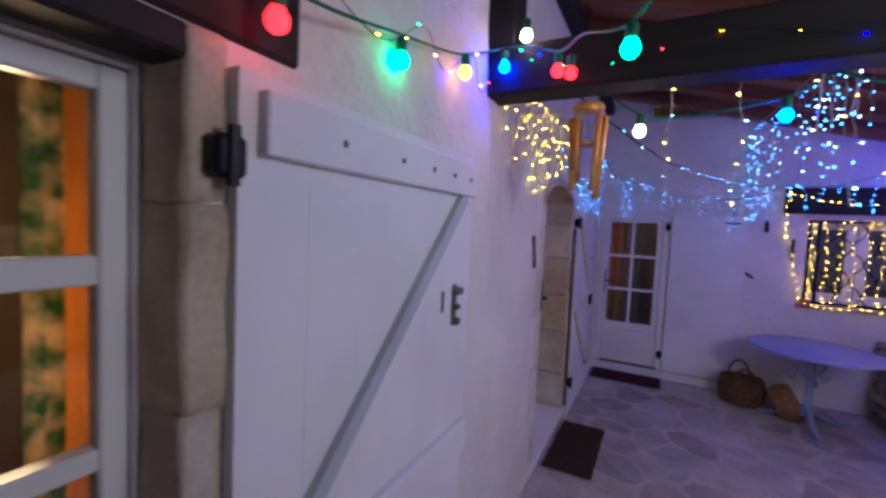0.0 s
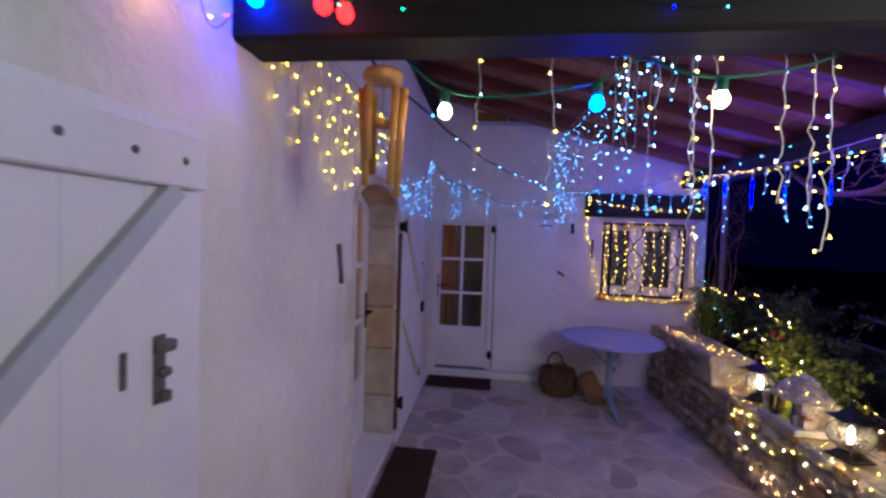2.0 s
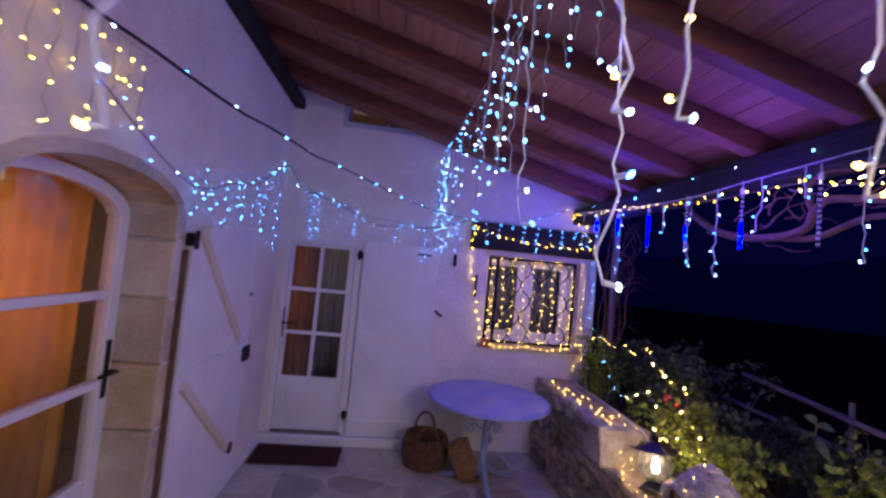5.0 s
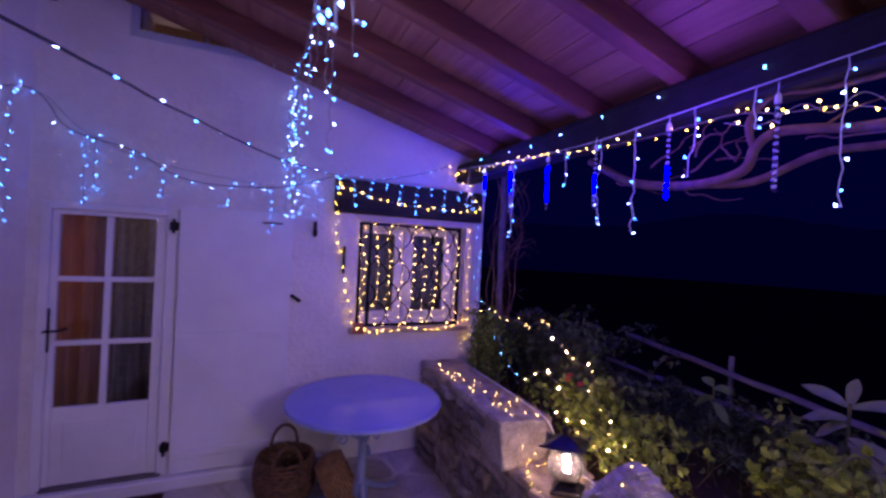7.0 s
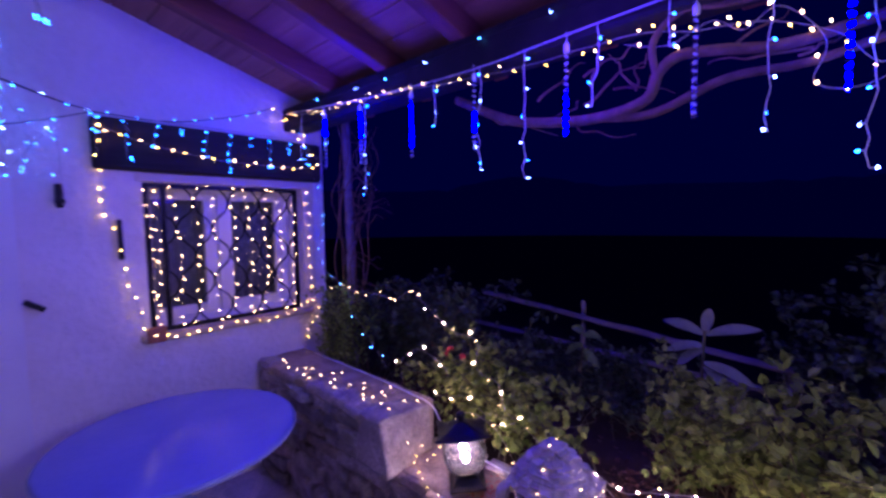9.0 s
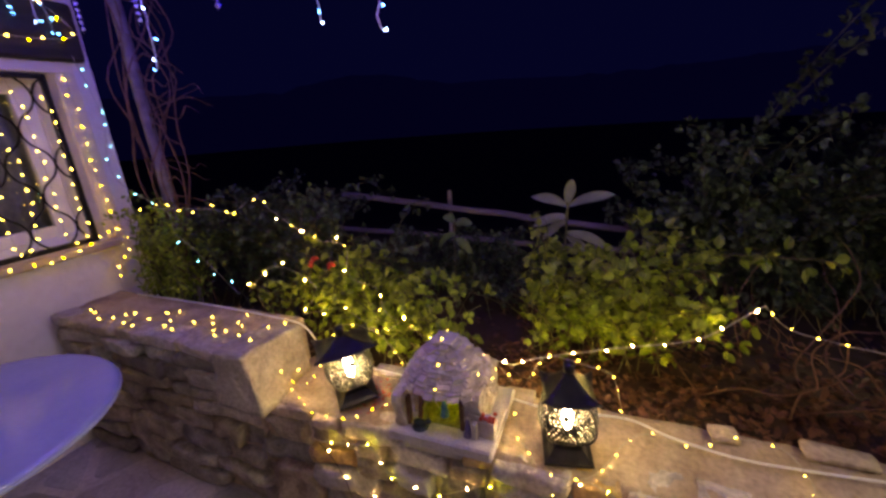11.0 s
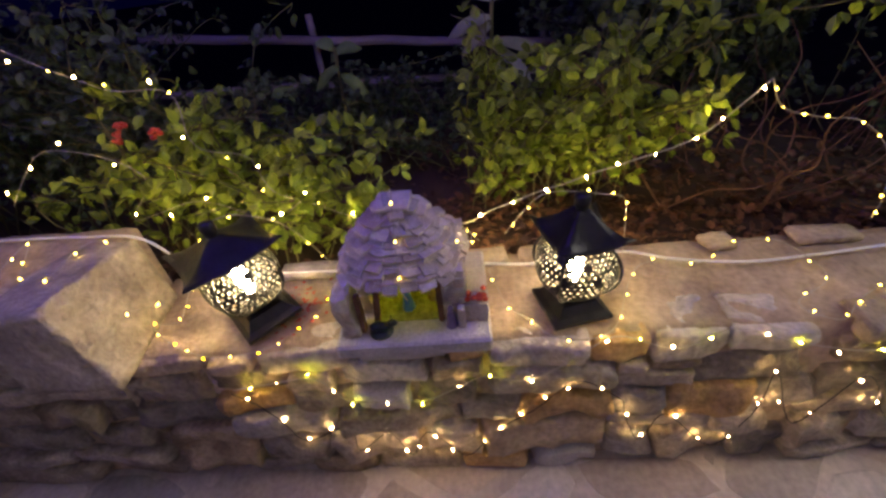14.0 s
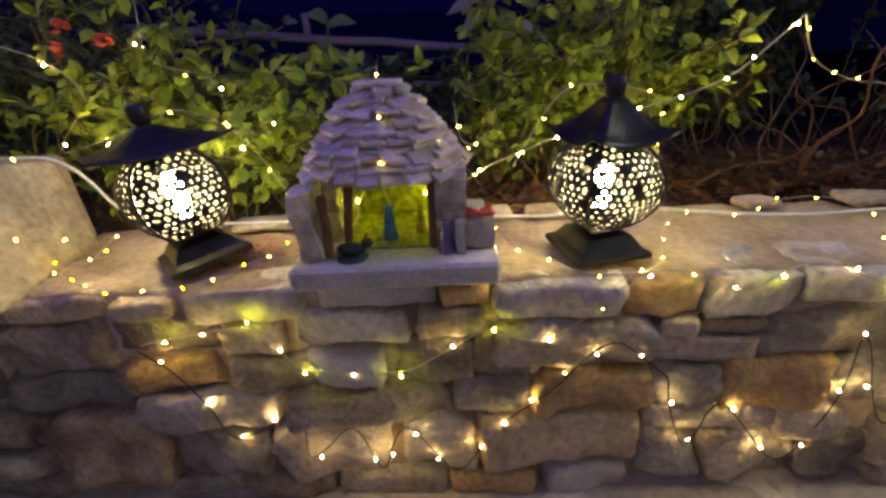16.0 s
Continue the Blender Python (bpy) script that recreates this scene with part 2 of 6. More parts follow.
B_YELLOW = glow("bulb_yellow", (1.0, 0.42, 0.0006), 15)
B_WHITE = glow("bulb_white", (1.0, 0.72, 0.42), 40)
B_LANTERN = glow("lantern_bulb", (1.0, 0.70, 0.33), 300)
L_NET = glow("led_net", (1.0, 0.62, 0.010), 42)
L_HUT = glow("led_hut", (1.0, 0.80, 0.03), 260)

# ---- building helpers ----
RNG = random.Random(7)
WORLD = {}


def link(name, mesh, parent=None, m=None):
    ob = new(name, mesh)
    m = m or Matrix.Identity(4)
    ob.matrix_basis = m
    if parent:
        ob.parent = parent
        ob.matrix_parent_inverse = WORLD[parent].inverted()
    WORLD[ob] = m
    return ob


def to_mesh(name, bm, mat, smooth=False):
    bmesh.ops.recalc_face_normals(bm, faces=bm.faces)
    me = bpy.data.meshes.new(name)
    bm.to_mesh(me)
    bm.free()
    for f in me.polygons:
        f.use_smooth = smooth
    me.materials.append(mat)
    return me


def thing(name, place, label, category, group="", kind=""):
    ob = new(name)
    ob.empty_display_size = 0.05
    ob.location = place
    WORLD[ob] = Matrix.Translation(place)
    return tagged(ob, label, category, group, kind)


def part(name, bm, mat, parent, label="", smooth=False, m=None):
    ob = link(name, to_mesh(name, bm, mat, smooth), parent, m)
    return tagged(ob, label) if label else ob


def solo(name, bm, mat, label, category="", group="", kind="", smooth=False, m=None):
    return tagged(link(name, to_mesh(name, bm, mat, smooth), None, m), label, category, group, kind)


def box(bm, x0, x1, y0, y1, z0, z1, bevel=0.0):
    b = bmesh.new() if bevel else bm
    v = [b.verts.new(p) for p in ((x0, y0, z0), (x1, y0, z0), (x1, y1, z0), (x0, y1, z0), (x0, y0, z1), (x1, y0, z1), (x1, y1, z1), (x0, y1, z1))]
    for f in ((3, 2, 1, 0), (4, 5, 6, 7), (0, 1, 5, 4), (1, 2, 6, 5), (2, 3, 7, 6), (3, 0, 4, 7)):
        b.faces.new([v[i] for i in f])
    if bevel:
        bmesh.ops.bevel(b, geom=b.edges[:], offset=bevel, segments=1, affect="EDGES")
        join(bm, b)
    return bm


def join(bm, other, m=None):
    if m:
        other.transform(m)
    table = {}
    for v in other.verts:
        table[v] = bm.verts.new(v.co)
    for f in other.faces:
        bm.faces.new([table[v] for v in f.verts])
    other.free()
    return bm


def B(*args, **kw):
    return box(bmesh.new(), *args, **kw)


def prism(bm, outline, axis, a, b):
    """An outline of (u, v) pairs extruded along an axis from a to b."""
    def put(u, v, w):
        return {"x": (w, u, v), "y": (u, w, v), "z": (u, v, w)}[axis]
    lo = [bm.verts.new(put(u, v, a)) for u, v in outline]
    hi = [bm.verts.new(put(u, v, b)) for u, v in outline]
    n = len(outline)
    bm.faces.new(lo)
    bm.faces.new(hi[::-1])
    for i in range(n):
        bm.faces.new((lo[i], hi[i], hi[(i + 1) % n], lo[(i + 1) % n]))
    return bm


def spline(pts, step=6):
    pts = [Vector(p) for p in pts]
    full = [pts[0]] + pts + [pts[-1]]
    out = []
    for i in range(1, len(full) - 2):
        p0, p1, p2, p3 = full[i - 1:i + 3]
        for k in range(step):
            t = k / step
            out.append(0.5 * ((2 * p1) + (p2 - p0) * t + (2 * p0 - 5 * p1 + 4 * p2 - p3) * t * t + (3 * p1 - p0 - 3 * p2 + p3) * t ** 3))
    out.append(pts[-1])
    return out


def tube(bm, pts, r, n=5, r_end=None):
    pts = [Vector(p) for p in pts]
    rings = []
    side = None
    for i, p in enumerate(pts):
        d = (pts[min(i + 1, len(pts) - 1)] - pts[max(i - 1, 0)])
        d = d.normalized() if d.length > 1e-9 else Vector((0, 0, 1))
        if side is None:
            side = d.orthogonal().normalized()
        side = (side - d * side.dot(d))
        side = side.normalized() if side.length > 1e-6 else d.orthogonal().normalized()
        up = d.cross(side)
        rad = r if r_end is None else r + (r_end - r) * i / max(1, len(pts) - 1)
        rings.append([bm.verts.new(p + rad * (math.cos(6.2832 * k / n) * side + math.sin(6.2832 * k / n) * up)) for k in range(n)])
    for a, b in zip(rings, rings[1:]):
        for k in range(n):
            bm.faces.new((a[k], a[(k + 1) % n], b[(k + 1) % n], b[k]))
    bm.faces.new(rings[0][::-1])
    bm.faces.new(rings[-1])
    return bm


def lathe(bm, profile, n=20, place=(0, 0, 0), square=0.0):
    rings = []
    for r, z in profile:
        ring = []
        for k in range(n):
            a = 6.283185 * k / n
            f = 1.0
            if square:
                f = 1 + square * (1 / max(abs(math.cos(a)), abs(math.sin(a))) - 1)
            ring.append(bm.verts.new((place[0] + r * f * math.cos(a), place[1] + r * f * math.sin(a), place[2] + z)))
        rings.append(ring)
    for a, b in zip(rings, rings[1:]):
        for k in range(n):
            bm.faces.new((a[k], a[(k + 1) % n], b[(k + 1) % n], b[k]))
    bm.faces.new(rings[0][::-1])
    bm.faces.new(rings[-1])
    return bm


def ball(bm, place, r, sx=1, sy=1, sz=1, u=8, v=6):
    return join(bm, sphere_bm(r, u, v), Matrix.Translation(place) @ Matrix.Diagonal((sx, sy, sz, 1)))


def sphere_bm(r, u=8, v=6):
    b = bmesh.new()
    bmesh.ops.create_uvsphere(b, u_segments=u, v_segments=v, radius=r)
    return b


def rough_block(bm, sx, sy, sz, rng, wobble=0.12, cuts=2, soft=0.15):
    """An irregular quarried stone about the origin."""
    b = bmesh.new()
    bmesh.ops.create_cube(b, size=1)
    bmesh.ops.subdivide_edges(b, edges=b.edges[:], cuts=cuts, use_grid_fill=True)
    off = Vector((rng.uniform(-50, 50), rng.uniform(-50, 50), rng.uniform(-50, 50)))
    for v in b.verts:
        c = v.co.copy()
        inf = max(abs(c.x), abs(c.y), abs(c.z)) * 2
        two = c.length * 2
        c *= 1 - soft * max(0, two - 1.12) * (inf > 0.99)
        c = Vector((c.x * sx, c.y * sy, c.z * sz))
        c += wobble * min(sx, sy, sz) * noise.noise_vector(Vector((c.x * 11, c.y * 11, c.z * 11)) + off)
        c += 0.35 * wobble * min(sx, sy, sz) * noise.noise_vector(Vector((c.x * 40, c.y * 40, c.z * 40)) + off)
        v.co = c
    return join(bm, b)


# shared meshes for the light strings
def led_mesh(name, mat, r, long=1.6):
    b = bmesh.new()
    bmesh.ops.create_icosphere(b, subdivisions=1, radius=r)
    b.transform(Matrix.Diagonal((1, 1, long, 1)))
    return to_mesh(name, b, mat, True)


LEDS = {}


def led(parent, place, mat, r=0.0055):
    r *= 0.86
    key = (mat.name, r)
    if key not in LEDS:
        LEDS[key] = led_mesh("led", mat, r)
    tilt = Euler((RNG.uniform(-1.2, 1.2), RNG.uniform(-1.2, 1.2), RNG.uniform(0, 6))).to_matrix().to_4x4()
    return link("led", LEDS[key], parent, Matrix.Translation(place) @ tilt)


def lay(pts, gap, rng, jitter=0.0):
    """Places every gap metres along a line of points."""
    out, left = [], gap * 0.5
    for a, b in zip(pts, pts[1:]):
        d, done = (b - a).length, 0.0
        while d - done > left:
            done += left
            left = gap * rng.uniform(0.75, 1.25)
            out.append(a.lerp(b, done / d) + jitter * Vector((rng.uniform(-1, 1), rng.uniform(-1, 1), rng.uniform(-1, 1))))
        left -= d - done
    return out


def light_string(label, pts, mats, gap=0.1, r=0.0055, cable=WHITECABLE, thick=0.0018, jitter=0.012, step=6, sag=0.0):
    line = spline(pts, step)
    wav = [p + 0.006 * noise.noise_vector(p * 9) for p in line]
    top = thing("string_lights", tuple(wav[0]), label, "string lights", "fairy light strings")
    b = tube(bmesh.new(), wav, thick, 4)
    part("cable", b, cable, top)
    for i, p in enumerate(lay(wav, gap * 1.2, RNG, jitter)):
        led(top, p, mats[i % len(mats)] if len(mats) < 5 else RNG.choice(mats), r * 0.66)
    return top


def icicle_string(label, wire, drops, mats, r=0.0055, cable=WHITECABLE, gap=0.065, stub=0.014):
    """A wire with hanging drops: (place on the wire, length)."""
    line = spline(wire, 6)
    top = thing("icicle_lights", tuple(line[0]), label, "icicle lights", "icicle light strings")
    part("cable", tube(bmesh.new(), line, 0.0022, 4), cable, top)
    for (x, y, z), long in drops:
        n = max(4, int(long / 0.035))
        ph = RNG.uniform(0, 20)
        pts = [Vector((x + 0.020 * noise.noise((ph, i * 0.7, 0)), y + 0.016 * noise.noise((ph, i * 0.7, 5)), z - long * i / n)) for i in range(n + 1)]
        b = tube(bmesh.new(), pts, 0.0017, 4)
        spots = lay(pts, gap, RNG)[:] + [pts[-1]]
        ends = []
        for k, p in enumerate(spots):
            a = RNG.uniform(0, 6.28)
            q = p + Vector((stub * math.cos(a), stub * math.sin(a), RNG.uniform(-0.004, 0.006)))
            tube(b, [p, q], 0.0021 if stub < 0.02 else 0.0034, 4 if stub < 0.02 else 6)
            ends.append(q)
        hang = part("drop", b, cable, top)
        for k, q in enumerate(ends):
            led(hang, q, mats[(k + int(ph)) % len(mats)], r * 0.68)
    return top

# ---- structure ----
WX, WY = -0.68, 5.53            # faces of the side wall and the end wall
SPRING, CROWN = 1.90, 2.06      # arch of the side door
A0, A1 = 2.72, 3.72
N0, N1, NTOP = -0.75, 0.42, 2.00


def arch_z(y):
    u = (2 * y - A0 - A1) / (A1 - A0)
    return SPRING + (CROWN - SPRING) * math.sqrt(max(0, 1 - u * u))


def roof_z(x):
    return 2.482 + (2.2 - x) * 0.268


# side wall with the near door, and the arched door
b = bmesh.new()
T = WX - 0.34
for y0, y1, z0, z1 in ((-4.0, N0, 0, 3.9), (N0, N1, NTOP, 3.9), (N1, A0, 0, 3.9), (A1, 5.9, 0, 3.9)):
    box(b, T, WX, y0, y1, z0, z1)
box(b, T, WX, A0, A1, -0.02, 0.09)
ys = [A0 + (A1 - A0) * (0.5 - 0.5 * math.cos(math.pi * i / 16)) for i in range(17)]
for y0, y1 in zip(ys, ys[1:]):
    prism(b, [(y0, arch_z(y0)), (y1, arch_z(y1)), (y1, 3.9), (y0, 3.9)], "x", T, WX)
box(b, WX - 0.02, WX - 0.01, N1, A0, 0, 2.2)
cols = []
for i in range(61):
    y = 1.49 + (A0 - 0.17 - 1.49) * i / 60
    edge_in = min(1.0, i / 8) * min(1.0, (60 - i) / 8)
    col = []
    for k in range(81):
        z = 2.6 * k / 80
        lump = 0.5 + noise.noise((y * 4.5, z * 1.6, 3)) + 0.5 * noise.noise((y * 11, z * 5, 7)) + 0.25 * noise.noise((y * 24, z * 16, 1))
        col.append(b.verts.new((WX - 0.004 + edge_in * max(0.0, min(1.0, (80 - k) / 8)) * max(0.0, 0.012 + 0.017 * lump), y, z)))
    cols.append(col)
for p, q in zip(cols, cols[1:]):
    for k in range(80):
        b.faces.new((p[k], q[k], q[k + 1], p[k + 1]))
solo("wall_left", b, PLASTER, "lumpy off-white plaster house wall beside the terrace", "wall", kind="structure")

# end wall with a door, a window and a small attic opening
D0, D1, DTOP = -0.62, 0.11, 1.92
V0, V1, VZ0, VZ1 = 1.36, 2.32, 1.06, 1.93
G0, G1, GZ0, GZ1 = -0.16, 0.58, 3.09, 3.30
b = bmesh.new()
Y1 = WY + 0.34
for x0, x1, z0, z1 in ((WX, D0, 0, 3.9), (D0, D1, DTOP, 3.09), (D0, D1, 0, 0.09), (D1, V0, 0, 3.09), (V0, V1, 0, VZ0), (V0, V1, VZ1, 3.09), (V1, 2.5, 0, 3.09),
                       (D0, G0, 3.09, 3.9), (G1, 2.5, 3.09, 3.9), (G0, G1, 3.30, 3.9)):
    box(b, x0, x1, WY, Y1, z0, z1)
solo("wall_far", b, PLASTER, "off-white plaster end wall of the terrace", "wall", kind="structure")
solo("wall_gable_return", B(2.2, 2.5, Y1, 11, 0, 3.9), PLASTER, "off-white plaster house corner", "wall", kind="structure")
solo("trim_attic", box(B(G0 - 0.05, G1 + 0.05, WY - 0.012, WY + 0.05, GZ0 - 0.05, GZ0), G0 - 0.05, G0, WY - 0.012, WY + 0.05, GZ0, GZ1), BRACE,
     "grey frame round a small attic opening", "trim", kind="structure")
aw = thing("window_attic", ((G0 + G1) / 2, WY + 0.1, GZ0), "small dark attic window under the rafters", "window", kind="structure")
part("pane", B(G0, G1, WY + 0.14, WY + 0.146, GZ0, GZ1), PANE, aw)
part("mullion", B(0.2, 0.225, WY + 0.12, WY + 0.14, GZ0, GZ1, bevel=0.003), BRACE, aw)

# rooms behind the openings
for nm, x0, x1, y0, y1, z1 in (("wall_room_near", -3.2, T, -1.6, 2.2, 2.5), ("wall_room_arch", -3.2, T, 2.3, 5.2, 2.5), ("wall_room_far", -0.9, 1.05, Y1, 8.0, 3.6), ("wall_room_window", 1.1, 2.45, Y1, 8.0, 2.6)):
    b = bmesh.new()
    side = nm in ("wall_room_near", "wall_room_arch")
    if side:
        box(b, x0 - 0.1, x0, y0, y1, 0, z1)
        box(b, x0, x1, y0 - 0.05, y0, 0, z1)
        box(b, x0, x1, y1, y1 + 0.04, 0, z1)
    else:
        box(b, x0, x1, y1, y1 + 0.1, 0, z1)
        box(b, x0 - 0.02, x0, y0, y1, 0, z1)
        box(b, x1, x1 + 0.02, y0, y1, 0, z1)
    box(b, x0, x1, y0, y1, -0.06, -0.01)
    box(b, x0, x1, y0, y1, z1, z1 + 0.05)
    solo(nm, b, INNER, "plain plastered room behind an opening, dimness put into its colour", "wall", kind="structure")
# back end of the house, behind the start
solo("wall_back", B(-4.0, 6.0, -4.6, -4.3, -0.1, 3.2), PLASTER, "plain plaster wall closing the courtyard", "wall", kind="structure")

# terrace floor bed
solo("floor", B(T, 1.99, -4.3, WY + 0.02, -0.12, 0.0), JOINT, "pale mortar bed of the crazy paving", "floor", kind="structure")
# plinth along the end wall and side wall foot
solo("baseboard_far", B(WX, 1.14, WY - 0.075, WY, 0.0, 0.085, bevel=0.008), WHITE, "white painted ledge under the far door and shutter", "baseboard", kind="structure")
solo("baseboard_left", B(WX, WX + 0.035, 3.78, WY - 0.078, 0.0, 0.075, bevel=0.006), WHITE, "white painted foot of the side wall", "baseboard", kind="structure")
solo("trim_sill_arch", B(WX - 0.3, WX + 0.03, A0 - 0.02, A1 + 0.03, 0.09, 0.115, bevel=0.006), WHITE, "white stone threshold under the arched door", "trim", kind="structure")

# roof over the terrace
b = bmesh.new()
nb = 22
for i in range(nb):
    x0, x1 = WX - 0.02 + i * (3.35 / nb), WX - 0.02 + (i + 1) * (3.35 / nb) - 0.006
    d = 0.12 + RNG.uniform(0, 0.003)
    v = [b.verts.new((x, y, roof_z(x) + d + h)) for h in (0, 0.02) for x, y in ((x0, 1.5), (x1, 1.5), (x1, WY), (x0, WY))]
    for f in ((0, 3, 2, 1), (4, 5, 6, 7), (0, 1, 5, 4), (1, 2, 6, 5), (2, 3, 7, 6), (3, 0, 4, 7)):
        b.faces.new([v[k] for k in f])
v = [b.verts.new((x, y, roof_z(x) + 0.16)) for x, y in ((WX, 1.5), (2.68, 1.5), (2.68, WY), (WX, WY))]
b.faces.new(v)
solo("ceiling", b, PLANK, "reddish-brown boarded roof underside", "ceiling", kind="structure")
for y in (4.97, 4.44, 3.92, 3.39, 2.90, 2.40, 1.88):
    b = bmesh.new()
    prism(b, [(WX + 0.003, roof_z(WX)), (2.55, roof_z(2.55)), (2.55, roof_z(2.55) + 0.118), (WX + 0.003, roof_z(WX) + 0.118)], "y", y - 0.04, y + 0.04)
    bmesh.ops.bevel(b, geom=b.edges[:], offset=0.005, segments=1, affect="EDGES")
    solo("rafter", b, RAFTER, "red-brown sloping roof rafter", "rafter", "roof rafters", "structure")
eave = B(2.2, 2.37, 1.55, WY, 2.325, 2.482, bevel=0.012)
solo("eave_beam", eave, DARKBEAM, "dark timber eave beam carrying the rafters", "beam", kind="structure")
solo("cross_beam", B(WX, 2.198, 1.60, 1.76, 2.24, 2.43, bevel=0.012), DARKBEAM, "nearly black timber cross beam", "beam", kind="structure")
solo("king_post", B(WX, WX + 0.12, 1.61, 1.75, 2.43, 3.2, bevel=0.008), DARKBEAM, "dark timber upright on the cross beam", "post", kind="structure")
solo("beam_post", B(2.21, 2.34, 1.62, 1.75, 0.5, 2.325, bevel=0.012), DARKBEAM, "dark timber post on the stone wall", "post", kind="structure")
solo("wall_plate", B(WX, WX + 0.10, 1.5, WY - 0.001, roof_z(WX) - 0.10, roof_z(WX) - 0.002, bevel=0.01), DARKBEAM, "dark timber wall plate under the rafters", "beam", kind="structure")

# lintels
solo("lintel_near", B(WX - 0.2, WX + 0.012, N0 - 0.2, 0.62, 2.003, 2.30, bevel=0.01), LINTEL, "dark timber lintel over the near door", "lintel", kind="structure")
# dark board added in place of the unlit soffit over the near door
solo("soffit_shade", B(WX - 0.095, WX + 0.008, N0, N1 - 0.003, 1.945, 2.001, bevel=0.008), LINTEL, "dark board standing for the shaded soffit over the near door", "lintel", kind="structure")
solo("lintel_window", B(1.15, 2.46, WY - 0.06, WY + 0.02, 1.985, 2.255, bevel=0.012), LINTEL, "dark weathered timber lintel over the window", "lintel", kind="structure")

# limestone surround of the arched door
quoin = thing("door_surround", (WX, (A0 + A1) / 2, 0.1), "worn beige limestone surround of the arched door", "door surround", kind="structure")
zs = [0.12, 0.42, 0.80, 1.13, 1.46, 1.76, SPRING]
for i, (z0, z1) in enumerate(zip(zs, zs[1:])):
    w = (0.05, 0.15, 0.07, 0.16, 0.06, 0.05)[i]
    part("stone", B(T + 0.1, WX + 0.006, A0 - w, A0 + 0.025, z0 + 0.001, z1 - 0.001, bevel=0.006), QUOIN, quoin)
    part("stone", B(T + 0.1, WX + 0.006, A1 - 0.025, A1 + 0.06, z0 + 0.003, z1 - 0.003, bevel=0.01), LIMESTONE, quoin)
n = 9
for i in range(n):
    u0, u1 = math.pi * i / n, math.pi * (i + 1) / n
    mid, half = (A0 + A1) / 2, (A1 - A0) / 2

    def ring(u, k):
        return (mid - (half - 0.025 + k) * math.cos(u), SPRING - 0.02 + (CROWN - SPRING + k * 0.8) * math.sin(u))
    part("stone", prism(bmesh.new(), [ring(u0, 0), ring((u0 + u1) / 2, 0), ring(u1, 0), ring(u1, 0.07), ring(u0, 0.07)], "x", T + 0.1, WX + 0.006), LIMESTONE, quoin)
# limestone jamb of the near door
jamb = thing("door_jamb", (WX, N1, 0), "worn limestone jamb of the near glazed door", "door jamb", kind="structure")
jr = random.Random(43)
for i, (z0, z1) in enumerate(((0.0, 0.5), (0.5, 0.95), (0.95, 1.36), (1.36, 1.72), (1.72, 2.0))):
    wide = 0.09 if i % 2 else 0.065
    part("stone", rough_block(bmesh.new(), WX + 0.012 - T - 0.15, wide, z1 - z0 + 0.004, jr, 0.10, 7, 0.05), LIMESTONE, jamb, smooth=True, m=Matrix.Translation(((T + 0.15 + WX + 0.012) / 2, N1 - 0.03 + wide / 2, (z0 + z1) / 2)))

# ---- doors and shutters ----


def hinge(bm, x, y, z, along="y"):
    if along == "y":
        box(bm, x - 0.02, x + 0.03, y - 0.03, y + 0.03, z - 0.035, z + 0.035, bevel=0.008)
        tube(bm, [(x + 0.03, y, z - 0.05), (x + 0.03, y, z + 0.05)], 0.011, 8)
    else:
        box(bm, x - 0.025, x + 0.025, y - 0.03, y + 0.02, z - 0.03, z + 0.03, bevel=0.008)
        tube(bm, [(x, y - 0.03, z - 0.05), (x, y - 0.03, z + 0.05)], 0.010, 8)
    return bm


def slab_bar(bm, p, q, width, deep, axis, at):
    """A flat bar from p to q in a wall's plane; at: the wall side's coordinate, deep: signed thickness."""
    (u0, v0), (u1, v1) = p, q
    d = math.hypot(u1 - u0, v1 - v0)
    nx, nz = -(v1 - v0) / d * width / 2, (u1 - u0) / d * width / 2
    prism(bm, [(u0 + nx, v0 + nz), (u1 + nx, v1 + nz), (u1 - nx, v1 - nz), (u0 - nx, v0 - nz)], axis, at, at + deep)
    return bm


# big shutter folded back on the side wall
sh = thing("shutter_near", (WX + 0.03, 0.96, 0.04), "large white boarded shutter folded open against the wall", "shutter")
X0 = WX + 0.008
for i in range(6):
    part("board", B(X0, X0 + 0.028, 0.462 + i * 0.166, 0.462 + (i + 1) * 0.166 - 0.0004, 0.04, 1.955, bevel=0.0006), WHITE, sh)
for z in (1.868, 0.90, 0.14):
    part("rail", B(X0 + 0.028, X0 + 0.056, 0.50, 1.44, z - 0.058, z + 0.058, bevel=0.004), WHITE, sh)
part("brace", slab_bar(bmesh.new(), (1.36, 1.808), (0.53, 0.962), 0.045, 0.022, "x", X0 + 0.029), BRACE, sh, "grey painted diagonal brace")
for y in (0.70, 0.93, 1.10, 1.24, 1.37):
    bb = bmesh.new()
    part("bolt", ball(bb, (X0 + 0.057, y, 1.868), 0.0085, 0.5, 1, 1), RUST, sh)
lb = bmesh.new()
box(lb, X0 + 0.028, X0 + 0.036, 1.315, 1.345, 1.34, 1.49, bevel=0.003)
box(lb, X0 + 0.036, X0 + 0.06, 1.31, 1.35, 1.455, 1.48, bevel=0.004)
box(lb, X0 + 0.036, X0 + 0.055, 1.318, 1.342, 1.345, 1.37, bevel=0.004)
box(lb, X0 + 0.036, X0 + 0.055, 1.318, 1.342, 1.40, 1.42, bevel=0.004)
part("lock", lb, RUST, sh, "aged iron lock")
part("keyhole_plate", B(X0 + 0.028, X0 + 0.033, 1.235, 1.25, 1.40, 1.475, bevel=0.002), RUST, sh)
